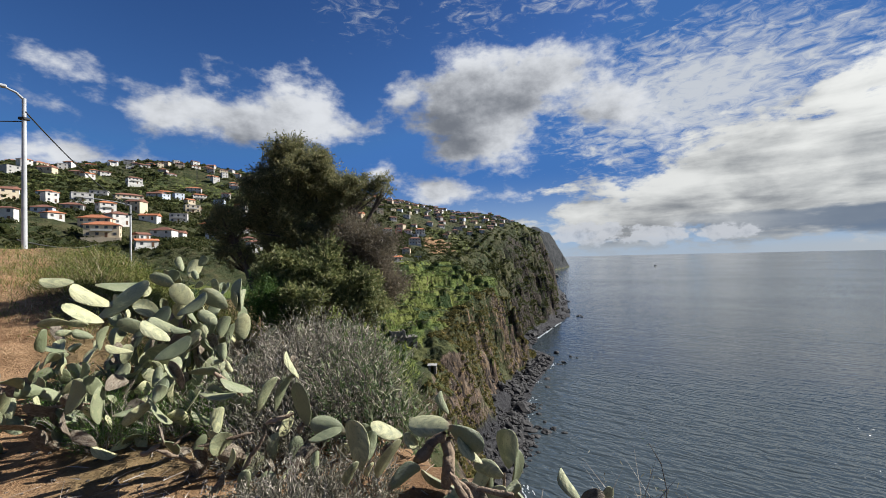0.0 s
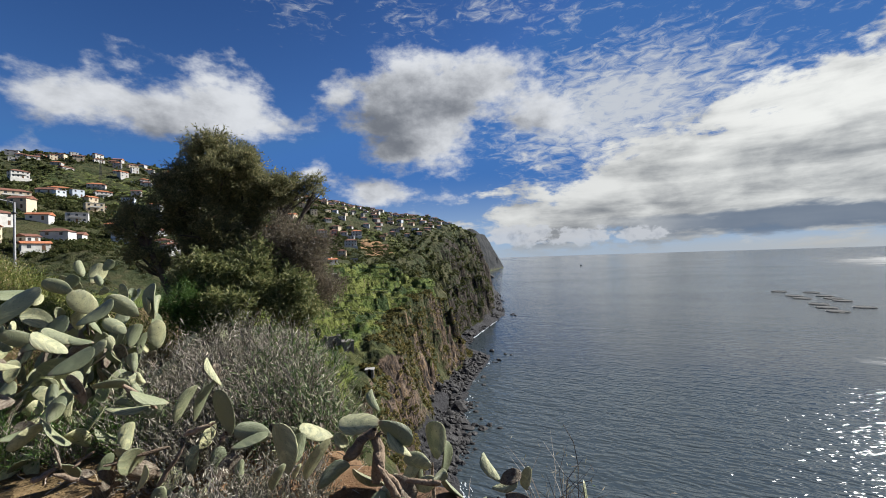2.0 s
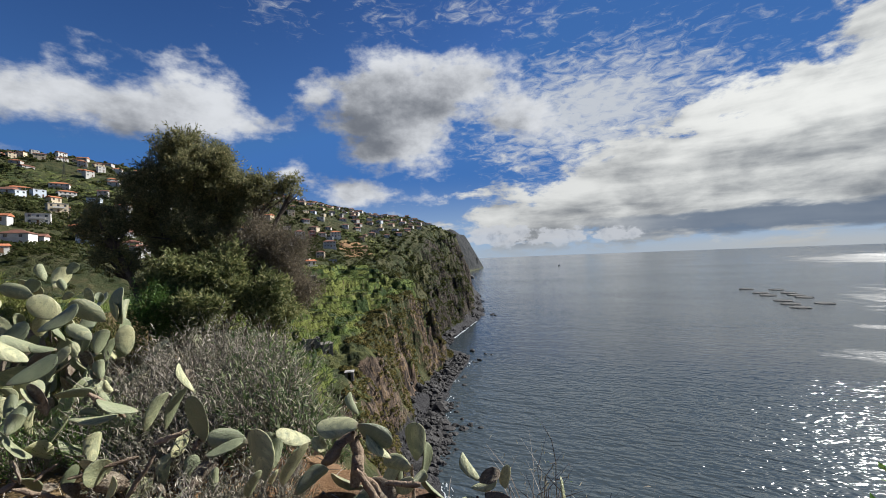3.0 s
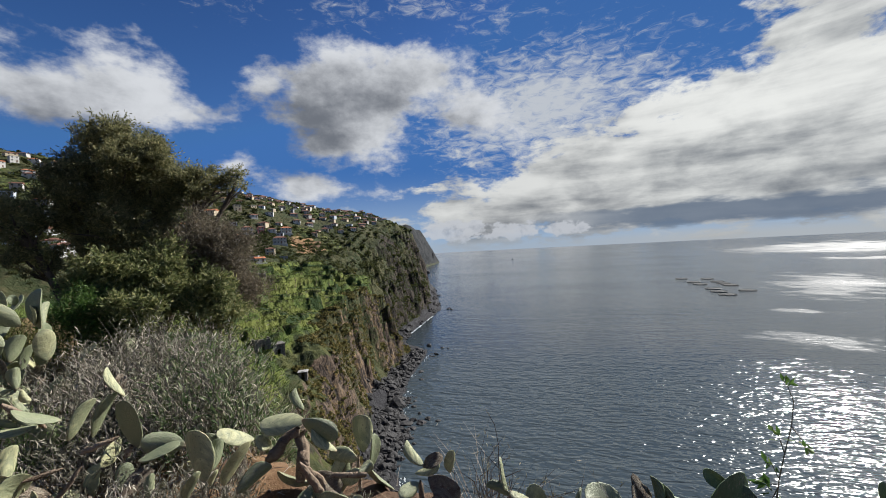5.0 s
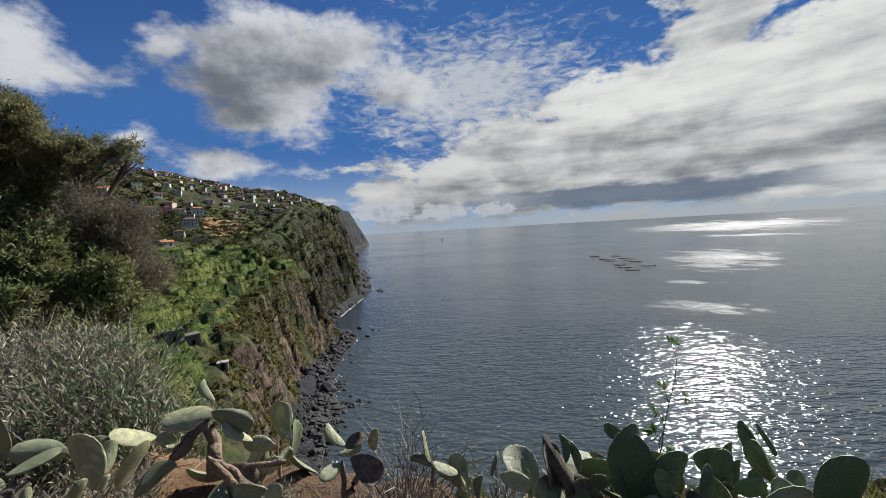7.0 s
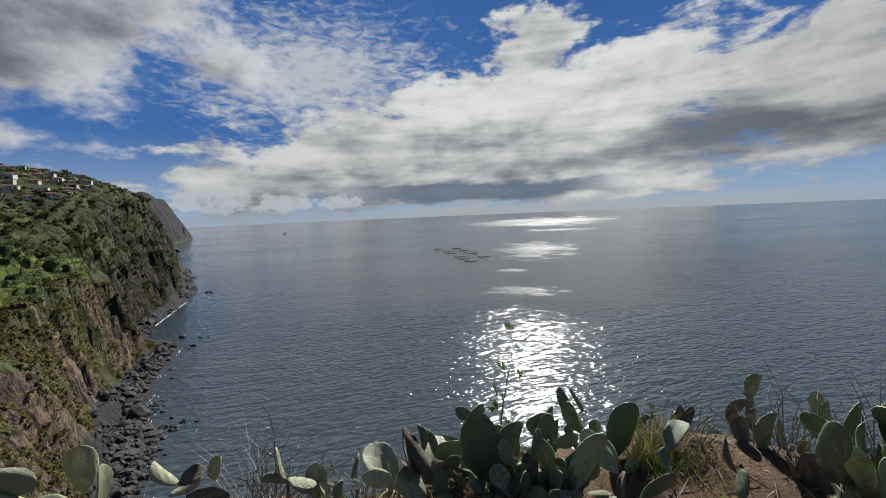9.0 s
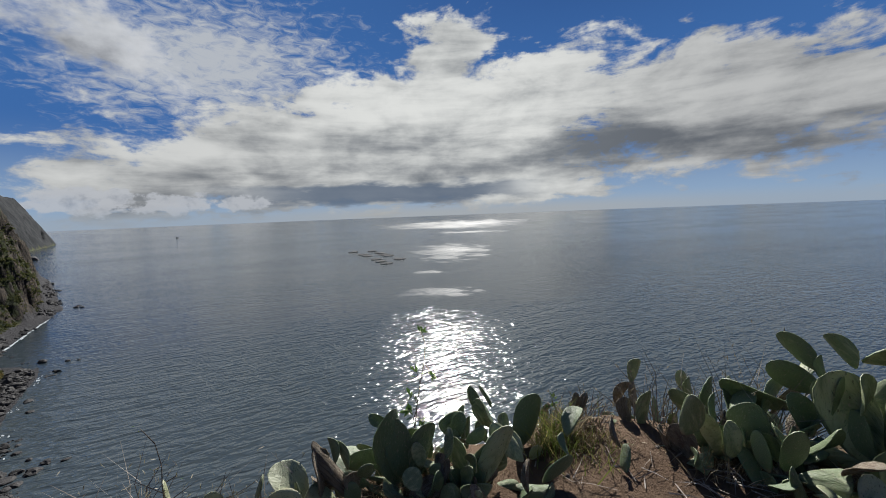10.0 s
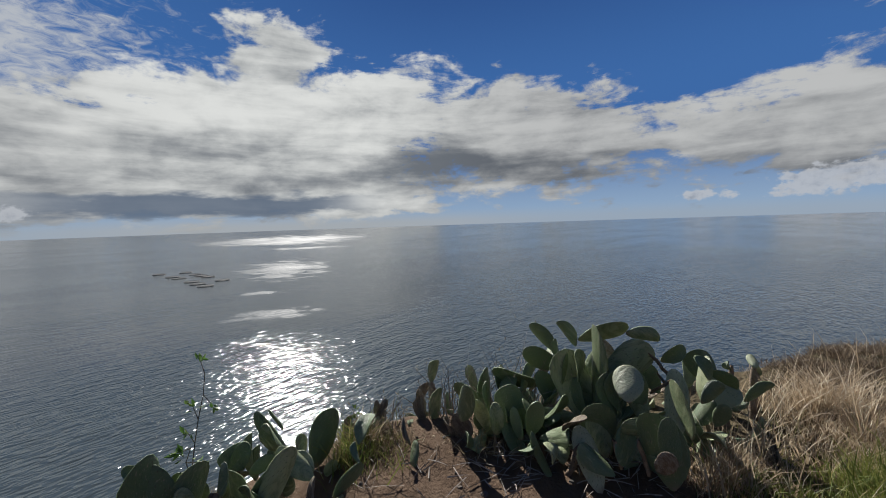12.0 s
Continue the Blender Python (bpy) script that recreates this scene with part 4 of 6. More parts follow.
pad(edge_small, (1.26, 1.49, 0.22), (1.23, 1.47, 0.36), 0.08, 73)
pad(edge_small, (1.28, 1.48, 0.22), (1.38, 1.38, 0.18), 0.08, 0)
pad(edge_small, (1.47, 1.33, 0.16), (1.42, 1.32, 0.41), 0.13, 73, True)
pad(edge_small, (1.17, 1.55, 0.10), (1.20, 1.52, 0.21), 0.06, 61)
pad(right_low, (2.02, 1.32, 0.28), (1.95, 1.39, 0.34), 0.06, -14)
pad(right_low, (1.80, 1.10, 0.09), (1.75, 1.05, 0.51), 0.22, 61)
pad(right_low, (1.78, 1.13, 0.24), (1.63, 1.29, 0.26), 0.11, -39)
pad(right_low, (1.87, 1.02, 0.11), (1.92, 0.92, 0.39), 0.16, 55)
pad(right_low, (2.17, 0.94, 0.18), (2.21, 0.88, 0.34), 0.09, 10)
pad(right_low, (2.25, 0.90, 0.12), (2.31, 0.90, 0.33), 0.11, 75)
pad(right_low, (2.30, 0.91, 0.06), (2.35, 0.89, 0.23), 0.10, 72)
pad(right_low, (2.01, 0.81, 0.08), (1.98, 0.85, 0.30), 0.12, -49)
pad(right_low, (1.86, 0.86, 0.11), (1.88, 0.87, 0.22), 0.09, -0)
pad(right_low, (1.96, 0.70, 0.13), (2.06, 0.56, 0.36), 0.15, 57)
pad(right_low, (2.31, 0.68, 0.23), (2.25, 0.77, 0.43), 0.12, -66)
pad(right_low, (2.37, 0.78, 0.32), (2.34, 0.79, 0.47), 0.08, -67)
pad(right_low, (2.26, 0.52, 0.16), (2.23, 0.62, 0.25), 0.07, -24)
pad(right_low, (2.54, 0.64, 0.01), (2.60, 0.52, 0.33), 0.18, 44)
pad(right_low, (2.46, 0.83, 0.01), (2.49, 0.85, 0.17), 0.09, 65)
pad(right_low, (2.60, 0.76, 0.03), (2.63, 0.77, 0.15), 0.07, 13)
pad(right_low, (2.50, 0.46, -0.02), (2.42, 0.52, 0.09), 0.09, -0)
pad(right_low, (1.52, 1.25, 0.34), (1.48, 1.28, 0.45), 0.06, -56)
pad(right_low, (1.56, 1.21, 0.29), (1.52, 1.28, 0.42), 0.08, -71)
pad(right_low, (2.04, 1.12, 0.18), (2.06, 1.05, 0.27), 0.07, -0)
pad(right_low, (1.91, 0.58, 0.16), (1.81, 0.70, 0.17), 0.08, -40)
pad(right_low, (1.64, 1.14, 0.19), (1.57, 1.13, 0.33), 0.08, -0)
pad(right_low, (1.71, 0.90, 0.16), (1.75, 0.97, 0.23), 0.09, -0)
pad(right_low, (2.13, 0.58, 0.21), (2.11, 0.65, 0.09), 0.08, -0)
stem(right_low, (1.89, 0.82, 0.06), (1.88, 0.91, 0.15), 0.030)
stem(right_low, (1.88, 0.64, 0.10), (1.86, 0.65, 0.21), 0.024)
stem(right_low, (2.20, 0.68, 0.19), (2.22, 0.61, 0.29), 0.027)
pad(far_edge, (3.28, 0.65, -0.25), (3.27, 0.63, -0.11), 0.08, 27)
pad(far_edge, (3.31, 0.55, -0.28), (3.26, 0.65, -0.21), 0.07, -10)
pad(far_edge, (3.44, 0.44, -0.21), (3.48, 0.44, -0.07), 0.07, 15)
pad(far_edge, (3.71, 0.03, 0.08), (3.70, -0.04, 0.27), 0.10, 39)
pad(far_edge, (3.60, 0.13, -0.09), (3.65, 0.04, 0.09), 0.11, 49, True)
pad(far_edge, (3.61, -0.04, -0.12), (3.65, 0.03, 0.09), 0.11, 58, True)
pad(far_edge, (3.63, -0.38, 0.10), (3.63, -0.31, 0.26), 0.09, 27)
pad(far_edge, (3.52, -0.42, 0.04), (3.50, -0.39, 0.26), 0.11, 66)
pad(far_edge, (3.30, 0.05, -0.19), (3.33, 0.21, -0.07), 0.11, -47)
pad(far_edge, (3.32, -0.09, -0.20), (3.30, 0.07, -0.04), 0.13, -0)
pad(far_edge, (3.42, -0.22, -0.12), (3.41, -0.13, 0.10), 0.13, 67)
pad(far_edge, (3.33, -0.30, -0.08), (3.31, -0.26, 0.06), 0.08, 26)
pad(far_edge, (3.46, 0.34, -0.28), (3.52, 0.22, -0.24), 0.07, 32)
pad(right_mid, (3.12, -0.45, -0.08), (3.12, -0.41, 0.19), 0.14, 59)
pad(right_mid, (3.22, -0.46, -0.10), (3.17, -0.50, 0.39), 0.22, 78)
pad(right_mid, (3.21, -0.64, 0.02), (3.21, -0.56, 0.34), 0.17, 56)
pad(right_mid, (3.17, -0.93, 0.30), (3.14, -0.55, 0.43), 0.21, -66)
pad(right_mid, (3.01, -0.60, -0.04), (3.03, -0.57, 0.21), 0.13, 46)
pad(right_mid, (3.09, -0.79, 0.06), (3.19, -0.68, 0.23), 0.18, -0)
pad(right_mid, (2.92, -0.39, -0.02), (2.82, 0.14, -0.10), 0.22, -68)
pad(right_mid, (2.88, -0.82, 0.15), (2.84, -0.47, 0.05), 0.19, -63)
pad(right_mid, (3.15, -1.01, 0.40), (3.14, -0.78, 0.58), 0.15, -20)
pad(right_mid, (3.15, -1.00, 0.57), (3.17, -0.82, 0.74), 0.13, -40)
pad(right_mid, (3.02, -1.12, 0.64), (3.05, -1.00, 0.79), 0.10, -37)
pad(right_mid, (3.05, -1.01, 0.51), (3.05, -1.00, 0.67), 0.08, 69)
pad(right_mid, (2.98, -1.05, 0.31), (2.94, -1.08, 0.62), 0.16, 34)
pad(right_mid, (2.92, -1.11, 0.17), (2.92, -1.07, 0.54), 0.19, 47)
pad(right_mid, (3.06, -0.96, 0.19), (3.02, -0.85, 0.44), 0.14, 34)
pad(right_mid, (2.86, -1.14, 0.15), (2.95, -0.70, 0.08), 0.22, -58)
pad(right_mid, (2.97, -0.89, 0.19), (2.98, -0.96, 0.31), 0.07, 62)
stem(right_mid, (3.23, -0.29, -0.17), (3.24, -0.07, -0.04), 0.068)
stem(right_mid, (3.02, -0.52, -0.13), (3.00, -0.29, -0.00), 0.076)
stem(right_mid, (2.91, -0.66, -0.12), (2.92, -0.48, -0.02), 0.079)
stem(right_mid, (2.57, -0.86, -0.13), (2.63, -0.80, 0.16), 0.030)
stem(right_mid, (2.45, -0.93, 0.00), (2.43, -1.00, 0.24), 0.039)
stem(right_mid, (2.69, -0.76, -0.12), (2.74, -0.64, 0.01), 0.045)
stem(right_mid, (2.73, -0.29, -0.22), (2.76, -0.40, 0.01), 0.036)
pad(right_big, (2.96, -1.14, 0.68), (2.93, -1.43, 0.81), 0.17, 55)
pad(right_big, (2.84, -1.20, 0.26), (2.73, -1.16, 0.83), 0.22, -61)
pad(right_big, (2.86, -1.42, 0.78), (2.76, -1.57, 0.75), 0.10, 37)
pad(right_big, (2.87, -1.27, 0.46), (2.73, -1.51, 0.70), 0.19, 11)
pad(right_big, (2.59, -1.42, 0.42), (2.65, -1.33, 0.61), 0.15, 0)
pad(right_big, (2.65, -1.29, 0.33), (2.66, -1.28, 0.57), 0.13, 79)
pad(right_big, (2.78, -1.60, 0.61), (2.74, -1.72, 0.71), 0.09, 18)
pad(right_big, (2.58, -1.78, 0.57), (2.58, -1.70, 0.71), 0.08, 40)
stem(right_big, (2.72, -1.62, 0.53), (2.75, -1.51, 0.67), 0.023)
pad(right_big, (2.53, -1.17, 0.12), (2.56, -1.14, 0.39), 0.14, 43)
pad(right_big, (2.31, -1.53, 0.36), (2.37, -1.50, 0.64), 0.15, -60)
pad(right_big, (2.19, -1.45, 0.27), (2.19, -1.35, 0.52), 0.14, 47)
pad(right_big, (2.36, -1.44, 0.35), (2.40, -1.23, 0.35), 0.11, -36)
pad(right_big, (2.28, -1.14, 0.16), (2.33, -0.99, 0.30), 0.11, 38)
pad(right_big, (2.37, -1.63, 0.53), (2.33, -1.72, 0.63), 0.08, 31)
pad(right_big, (2.64, -1.44, 0.29), (2.60, -1.37, 0.46), 0.11, -0)
pad(right_big, (2.88, -1.38, 0.33), (2.95, -1.31, 0.54), 0.14, -0)
pad(right_big, (2.79, -1.59, 0.39), (2.83, -1.52, 0.57), 0.10, 13)
pad(right_big, (3.00, -1.18, 0.36), (2.92, -1.27, 0.59), 0.14, -0)
pad(right_big, (2.34, -1.68, 0.41), (2.32, -1.74, 0.53), 0.07, -0)
stem(right_big, (2.61, -1.60, 0.45), (2.65, -1.52, 0.58), 0.020)
stem(right_big, (2.35, -1.21, 0.15), (2.38, -1.17, 0.31), 0.024)
stem(right_big, (2.30, -1.33, 0.15), (2.34, -1.29, 0.32), 0.027)
stem(right_big, (2.53, -1.55, 0.58), (2.59, -1.46, 0.48), 0.020)
pad(grass_side, (3.32, -2.21, 0.29), (3.36, -2.13, 0.45), 0.10, -34)
pad(grass_side, (3.19, -2.23, 0.18), (3.21, -2.18, 0.36), 0.10, 0)
pad(grass_side, (3.22, -1.96, 0.19), (3.27, -1.93, 0.35), 0.09, 70)
pad(grass_side, (3.04, -2.09, 0.25), (3.09, -1.96, 0.33), 0.08, 35, True)
pad(grass_side, (3.35, -2.55, 0.29), (3.34, -2.50, 0.44), 0.08, -59)
pad(grass_side, (3.34, -2.36, 0.34), (3.36, -2.35, 0.40), 0.03, -50)
pad(grass_side, (2.58, -2.24, -0.04), (2.61, -2.18, 0.16), 0.11, -59, True)
pad(right_big, (2.38, -1.26, 0.52), (2.48, -1.27, 0.69), 0.145, 10, mesh=PALE_PADS)
pad(right_big, (2.53, -1.56, 0.19), (2.65, -1.61, 0.59), 0.12, 25, mesh=PALE_PADS)
pad(right_big, (2.25, -1.43, 0.12), (2.27, -1.34, 0.49), 0.22, -15)
pad(right_big, (2.57, -1.17, 0.15), (2.55, -1.14, 0.43), 0.19, 12)
pad(right_big, (2.33, -1.08, 0.03), (2.49, -1.01, 0.31), 0.13, 30, mesh=PALE_PADS)
pad(right_big, (2.44, -0.84, -0.00), (2.43, -0.75, 0.30), 0.06, 60)
pad(right_big, (2.41, -1.32, 0.22), (2.43, -1.20, 0.30), 0.24, 40)
pad(right_big, (2.88, -1.16, 0.17), (2.88, -1.02, 0.63), 0.23, 20)
pad(right_big, (2.95, -1.07, 0.22), (2.95, -0.95, 0.55), 0.16, -20)
pad(right_big, (2.86, -0.67, 0.17), (2.84, -0.60, 0.39), 0.18, 15)
pad(right_big, (2.76, -0.54, 0.12), (2.74, -0.53, 0.34), 0.09, 20)
pad(right_big, (2.77, -0.46, 0.12), (2.74, -0.43, 0.36), 0.11, -25)
pad(right_big, (2.64, -1.26, 0.28), (2.63, -1.23, 0.57), 0.11, 55)
pad(grass_side, (2.97, -2.01, 0.38), (2.98, -1.91, 0.60), 0.16, 10)
pad(grass_side, (2.93, -2.08, 0.32), (2.91, -2.05, 0.50), 0.16, -10)
pad(grass_side, (2.89, -1.94, 0.26), (2.96, -2.08, 0.43), 0.23, 20, mesh=PALE_PADS)
pad(grass_side, (3.04, -1.88, 0.31), (3.15, -1.91, 0.49), 0.08, 40, mesh=PALE_PADS)
pad(grass_side, (3.19, -2.42, 0.41), (3.23, -2.43, 0.50), 0.06, 30, mesh=PALE_PADS)
pad(right_low, (1.84, 1.07, 0.11), (1.79, 1.10, 0.46), 0.14, 15)
pad(right_low, (1.63, 1.18, 0.08), (1.45, 1.33, 0.44), 0.10, 50, True)
pad(right_low, (1.93, 1.29, 0.10), (1.74, 1.47, 0.18), 0.23, 40)
pad(right_low, (2.36, 0.74, 0.19), (2.28, 0.85, 0.47), 0.07, 35)
pad(right_low, (2.22, 0.52, 0.13), (2.15, 0.65, 0.34), 0.11, 30)
pad(right_low, (1.95, 0.68, 0.10), (2.00, 0.50, 0.42), 0.12, 40)
pad(right_low, (2.17, 0.90, 0.21), (2.14, 0.92, 0.34), 0.15, 20)
pad(right_low, (2.00, 1.01, 0.12), (1.94, 1.07, 0.34), 0.12, -30)
pad(right_low, (1.53, 1.29, 0.04), (1.44, 1.34, 0.21), 0.12, 20)
pad(right_low, (1.48, 1.46, 0.05), (1.46, 1.67, 0.21), 0.16, 30, mesh=PALE_PADS)
for x, y, z in ((3.32, -2.21, 0.29), (3.19, -2.23, 0.18), (3.22, -1.96, 0.19), (3.04, -2.09, 0.25), (3.35, -2.55, 0.29), (3.34, -2.36, 0.34), (2.97, -2.01, 0.38), (2.93, -2.08, 0.32), (3.04, -1.88, 0.31), (3.19, -2.42, 0.41)):
    stem(grass_side, (x - 0.05, y + 0.04, height(x - 0.05, y + 0.04) - 0.03), (x, y, z + 0.03), 0.05)
grow(left, (-3.2, 4.35), (0.42, 0.45), 150, 0.75, 1.3, 3, (0.17, 0.28), (4, 8))
grow(left, (-2.75, 5.2), (0.35, 0.5), 50, 0.6, 1.1, 13, (0.17, 0.28), (3, 6))
grow(left_front, (-2.4, 3.6), (0.4, 0.32), 80, 0.25, 0.7, 4, (0.16, 0.26), (2, 5))
grow(middle, (0.0, 2.35), (0.18, 0.1), 14, 0.15, 0.45, 5)
grow(edge_small, (1.35, 1.55), (0.22, 0.12), 10, 0.15, 0.35, 15, (0.12, 0.2))
grow(right_low, (1.95, 0.95), (0.2, 0.32), 84, 0.15, 0.46, 6, (0.12, 0.21))
grow(right_mid, (3.0, -0.75), (0.2, 0.35), 40, 0.2, 0.7, 7)
grow(far_edge, (2.9, 0.05), (0.2, 0.3), 14, 0.15, 0.35, 17, (0.12, 0.2))
grow(right_big, (2.85, -1.4), (0.18, 0.2), 36, 0.4, 0.85, 8, (0.18, 0.27))
grow(right_big, (2.75, -1.05), (0.2, 0.2), 16, 0.3, 0.6, 18, (0.16, 0.24))
grow(grass_side, (3.3, -1.9), (0.18, 0.12), 18, 0.15, 0.42, 19, (0.14, 0.22))
grow(left, (-3.75, 4.25), (0.38, 0.32), 64, 0.2, 0.65, 23, (0.15, 0.26), (2, 5))
grow(left, (-3.2, 3.85), (0.35, 0.25), 64, 0.3, 0.85, 24, (0.16, 0.27), (3, 6))
grow(mid_left, (-1.25, 2.75), (0.3, 0.2), 26, 0.15, 0.4, 25, (0.13, 0.22))


# ---- trees, shrubs and grass by the edge ----
LEAF_DARK = foliage("dark_needles", (0.095, 0.100, 0.048), (0.250, 0.245, 0.118), (0.38, 0.35, 0.19), 0.48, 3.0, 0.2)
LEAF_OLIVE = foliage("olive_leaves", (0.075, 0.096, 0.034), (0.22, 0.235, 0.092), (0.34, 0.33, 0.155), 0.40, 3.0)
LEAF_BROWN = foliage("dry_twig_leaves", (0.085, 0.072, 0.050), (0.18, 0.150, 0.105), (0.26, 0.22, 0.16), 0.4)
LEAF_GREY = foliage("grey_green_leaves", (0.098, 0.092, 0.064), (0.265, 0.255, 0.190), (0.54, 0.49, 0.40), 0.3)
LEAF_GREEN = foliage("fresh_green_leaves", (0.040, 0.085, 0.018), (0.095, 0.175, 0.038), (0.16, 0.22, 0.06), 0.4)
LEAF_OLEANDER = foliage("shrub_leaves", (0.055, 0.085, 0.035), (0.14, 0.185, 0.075), (0.36, 0.37, 0.24), 0.4)
GRASS_DRY = foliage("dry_grass", (0.19, 0.135, 0.075), (0.33, 0.26, 0.155), (0.50, 0.43, 0.30), 0.3)
GRASS_TAN = foliage("tan_grass", (0.30, 0.225, 0.145), (0.50, 0.40, 0.275), (0.68, 0.60, 0.46), 0.5)
GRASS_BLUFF = foliage("brown_matted_grass", (0.095, 0.066, 0.042), (0.175, 0.128, 0.082), (0.31, 0.245, 0.165), 0.25)
GRASS_GREEN = foliage("green_grass", (0.085, 0.115, 0.025), (0.19, 0.21, 0.05), (0.33, 0.29, 0.11), 0.35)
BARK = grainy("grey_bark", ((0.065, 0.052, 0.042), (0.13, 0.11, 0.09)), 7.0, 0.95, 0.8, 50.0)
TWIG = grainy("grey_twigs", ((0.30, 0.265, 0.23), (0.17, 0.145, 0.125), (0.46, 0.43, 0.39)), 5.0, 0.95, 0.3, 40.0)


def bushy(name, root, lobes, mat, label, category, sprays, leaves, length, width, reach, seed, thick, spread=0.55, bark=None, tuft=0.62):
    """A tree or shrub: a stem that forks to each lobe of the crown, twigs, and leaves set along them."""
    rng = np.random.default_rng(seed)
    ob = thing(name, root, label, category)
    base = np.array(root, float)
    tubes, tips, ways = [], [], []
    weights = np.array([l[1] * l[1] * l[2] for l in lobes])
    for (cx, cy, cz), rh, rv in lobes:
        c = np.array([cx, cy, cz])
        mid = base * 0.55 + c * 0.45 + rng.normal(size=3) * 0.12 * rh
        mid[2] = base[2] + (c[2] - base[2]) * 0.42
        limb = [tuple(base), tuple(base * 0.75 + mid * 0.25 + rng.normal(size=3) * 0.03), tuple(mid), tuple(mid * 0.5 + c * 0.5 + rng.normal(size=3) * 0.08 * rh), tuple(c)]
        tubes.append((limb, [thick, thick * 0.8, thick * 0.55, thick * 0.38, thick * 0.2]))
        for _ in range(9):
            d = unit(rng.normal(size=3)) * [rh, rh, rv]
            s = c * 0.75 + mid * 0.25
            e = c + d * rng.uniform(0.55, 0.95)
            m1 = s * 0.5 + e * 0.5 + rng.normal(size=3) * 0.1 * rh
            tubes.append(([tuple(s), tuple(m1), tuple(e)], [thick * 0.22, thick * 0.14, thick * 0.05]))
        n_ = max(8, int(sprays * rh * rh * rv / weights.sum()))
        d = unit(rng.normal(size=(n_, 3)))
        rad = rng.uniform(0.12, 1.0, (n_, 1)) ** spread
        lump = 0.82 + 0.30 * np.sin(d[:, :1] * 5.1 + seed) * np.cos(d[:, 1:2] * 4.3 + cx) + 0.18 * np.sin(d[:, 2:] * 7 + cy)
        # sprays gather in tufts round the ends of the branches
        knots = c + unit(rng.normal(size=(22, 3))) * rng.uniform(0.5, 1.0, (22, 1)) * [rh, rh, rv]
        pick = rng.integers(0, 22, n_)
        gather = (rng.random((n_, 1)) < tuft)
        tuft_at = knots[pick] + rng.normal(size=(n_, 3)) * 0.125 * min(rh, rv) + d * 0.10 * rh
        tips.append(np.where(gather, tuft_at, c + d * rad * lump * [rh, rh, rv]))
        ways.append(unit(d * [1, 1, 0.7] + [0, 0, 0.45] + rng.normal(size=(n_, 3)) * 0.35))
    attach("trunk", tubes_mesh("trunk", tubes, 6), bark or BARK, ob, Matrix.Identity(4), "dark forked trunk and limbs")
    p, w = np.concatenate(tips), np.concatenate(ways)
    along = rng.uniform(-0.5, 0.6, (len(p), leaves, 1)) * reach
    b = p[:, None] + w[:, None] * along + rng.normal(size=(len(p), leaves, 3)) * reach * 0.16
    lw = unit(w[:, None] * 0.8 + rng.normal(size=b.shape) * 0.6)
    b, lw = b.reshape(-1, 3), lw.reshape(-1, 3)
    me = leaf_mesh("crown", b, lw, rng.uniform(0.6, 1.3, len(b)) * length, rng.uniform(0.7, 1.3, len(b)) * width, rng)
    attach("crown", me, mat, ob, Matrix.Identity(4))
    return ob


bushy("tamarisk_tree", (-3.1, 7.9, -0.7), [((-2.85, 7.72, 3.26), 0.76, 0.58), ((-2.78, 7.72, 3.62), 0.36, 0.28), ((-3.42, 7.55, 2.85), 0.52, 0.42), ((-2.37, 7.77, 2.88), 0.62, 0.5), ((-1.75, 7.84, 2.88), 0.46, 0.33), ((-1.22, 7.93, 3.0), 0.27, 0.25), ((-4.1, 7.4, 2.25), 0.42, 0.38), ((-2.98, 7.76, 2.30), 0.82, 0.62), ((-4.0, 7.6, 1.70), 0.42, 0.26), ((-2.6, 7.9, 1.75), 0.74, 0.55), ((-3.2, 8.0, 1.1), 0.7, 0.45)],
      LEAF_DARK, "tall dark olive-green tamarisk tree with a ragged crown", "tree", 6400, 24, 0.060, 0.017, 0.17, 1, 0.13, 0.5, tuft=0.84)
bushy("olive_shrub", (-2.2, 6.5, -0.6), [((-2.6, 6.41, 1.36), 0.45, 0.36), ((-2.14, 6.58, 1.46), 0.45, 0.40), ((-1.64, 6.72, 1.14), 0.5, 0.36), ((-2.31, 6.31, 0.95), 0.66, 0.36), ((-1.35, 6.6, 0.85), 0.4, 0.36)],
      LEAF_OLIVE, "rounded olive-green shrub under the tree", "shrub", 2400, 16, 0.075, 0.024, 0.15, 2, 0.05, 0.4, tuft=0.78)
bushy("dry_shrub", (-1.6, 7.2, -0.8), [((-1.72, 7.32, 1.90), 0.42, 0.5), ((-1.32, 7.3, 1.65), 0.42, 0.55), ((-1.15, 7.21, 1.05), 0.45, 0.45), ((-1.87, 7.28, 1.5), 0.45, 0.45)],
      LEAF_BROWN, "feathery grey-brown shrub, half dry, at the cliff edge", "shrub", 2600, 14, 0.07, 0.010, 0.26, 3, 0.05, 0.6, TWIG)
bushy("green_bush", (-2.75, 5.9, 0.0), [((-2.75, 5.9, 0.95), 0.32, 0.4), ((-2.5, 5.95, 0.8), 0.25, 0.35)],
      LEAF_GREEN, "small bright green bush behind the cactus", "shrub", 500, 16, 0.06, 0.010, 0.16, 4, 0.02, 0.6)


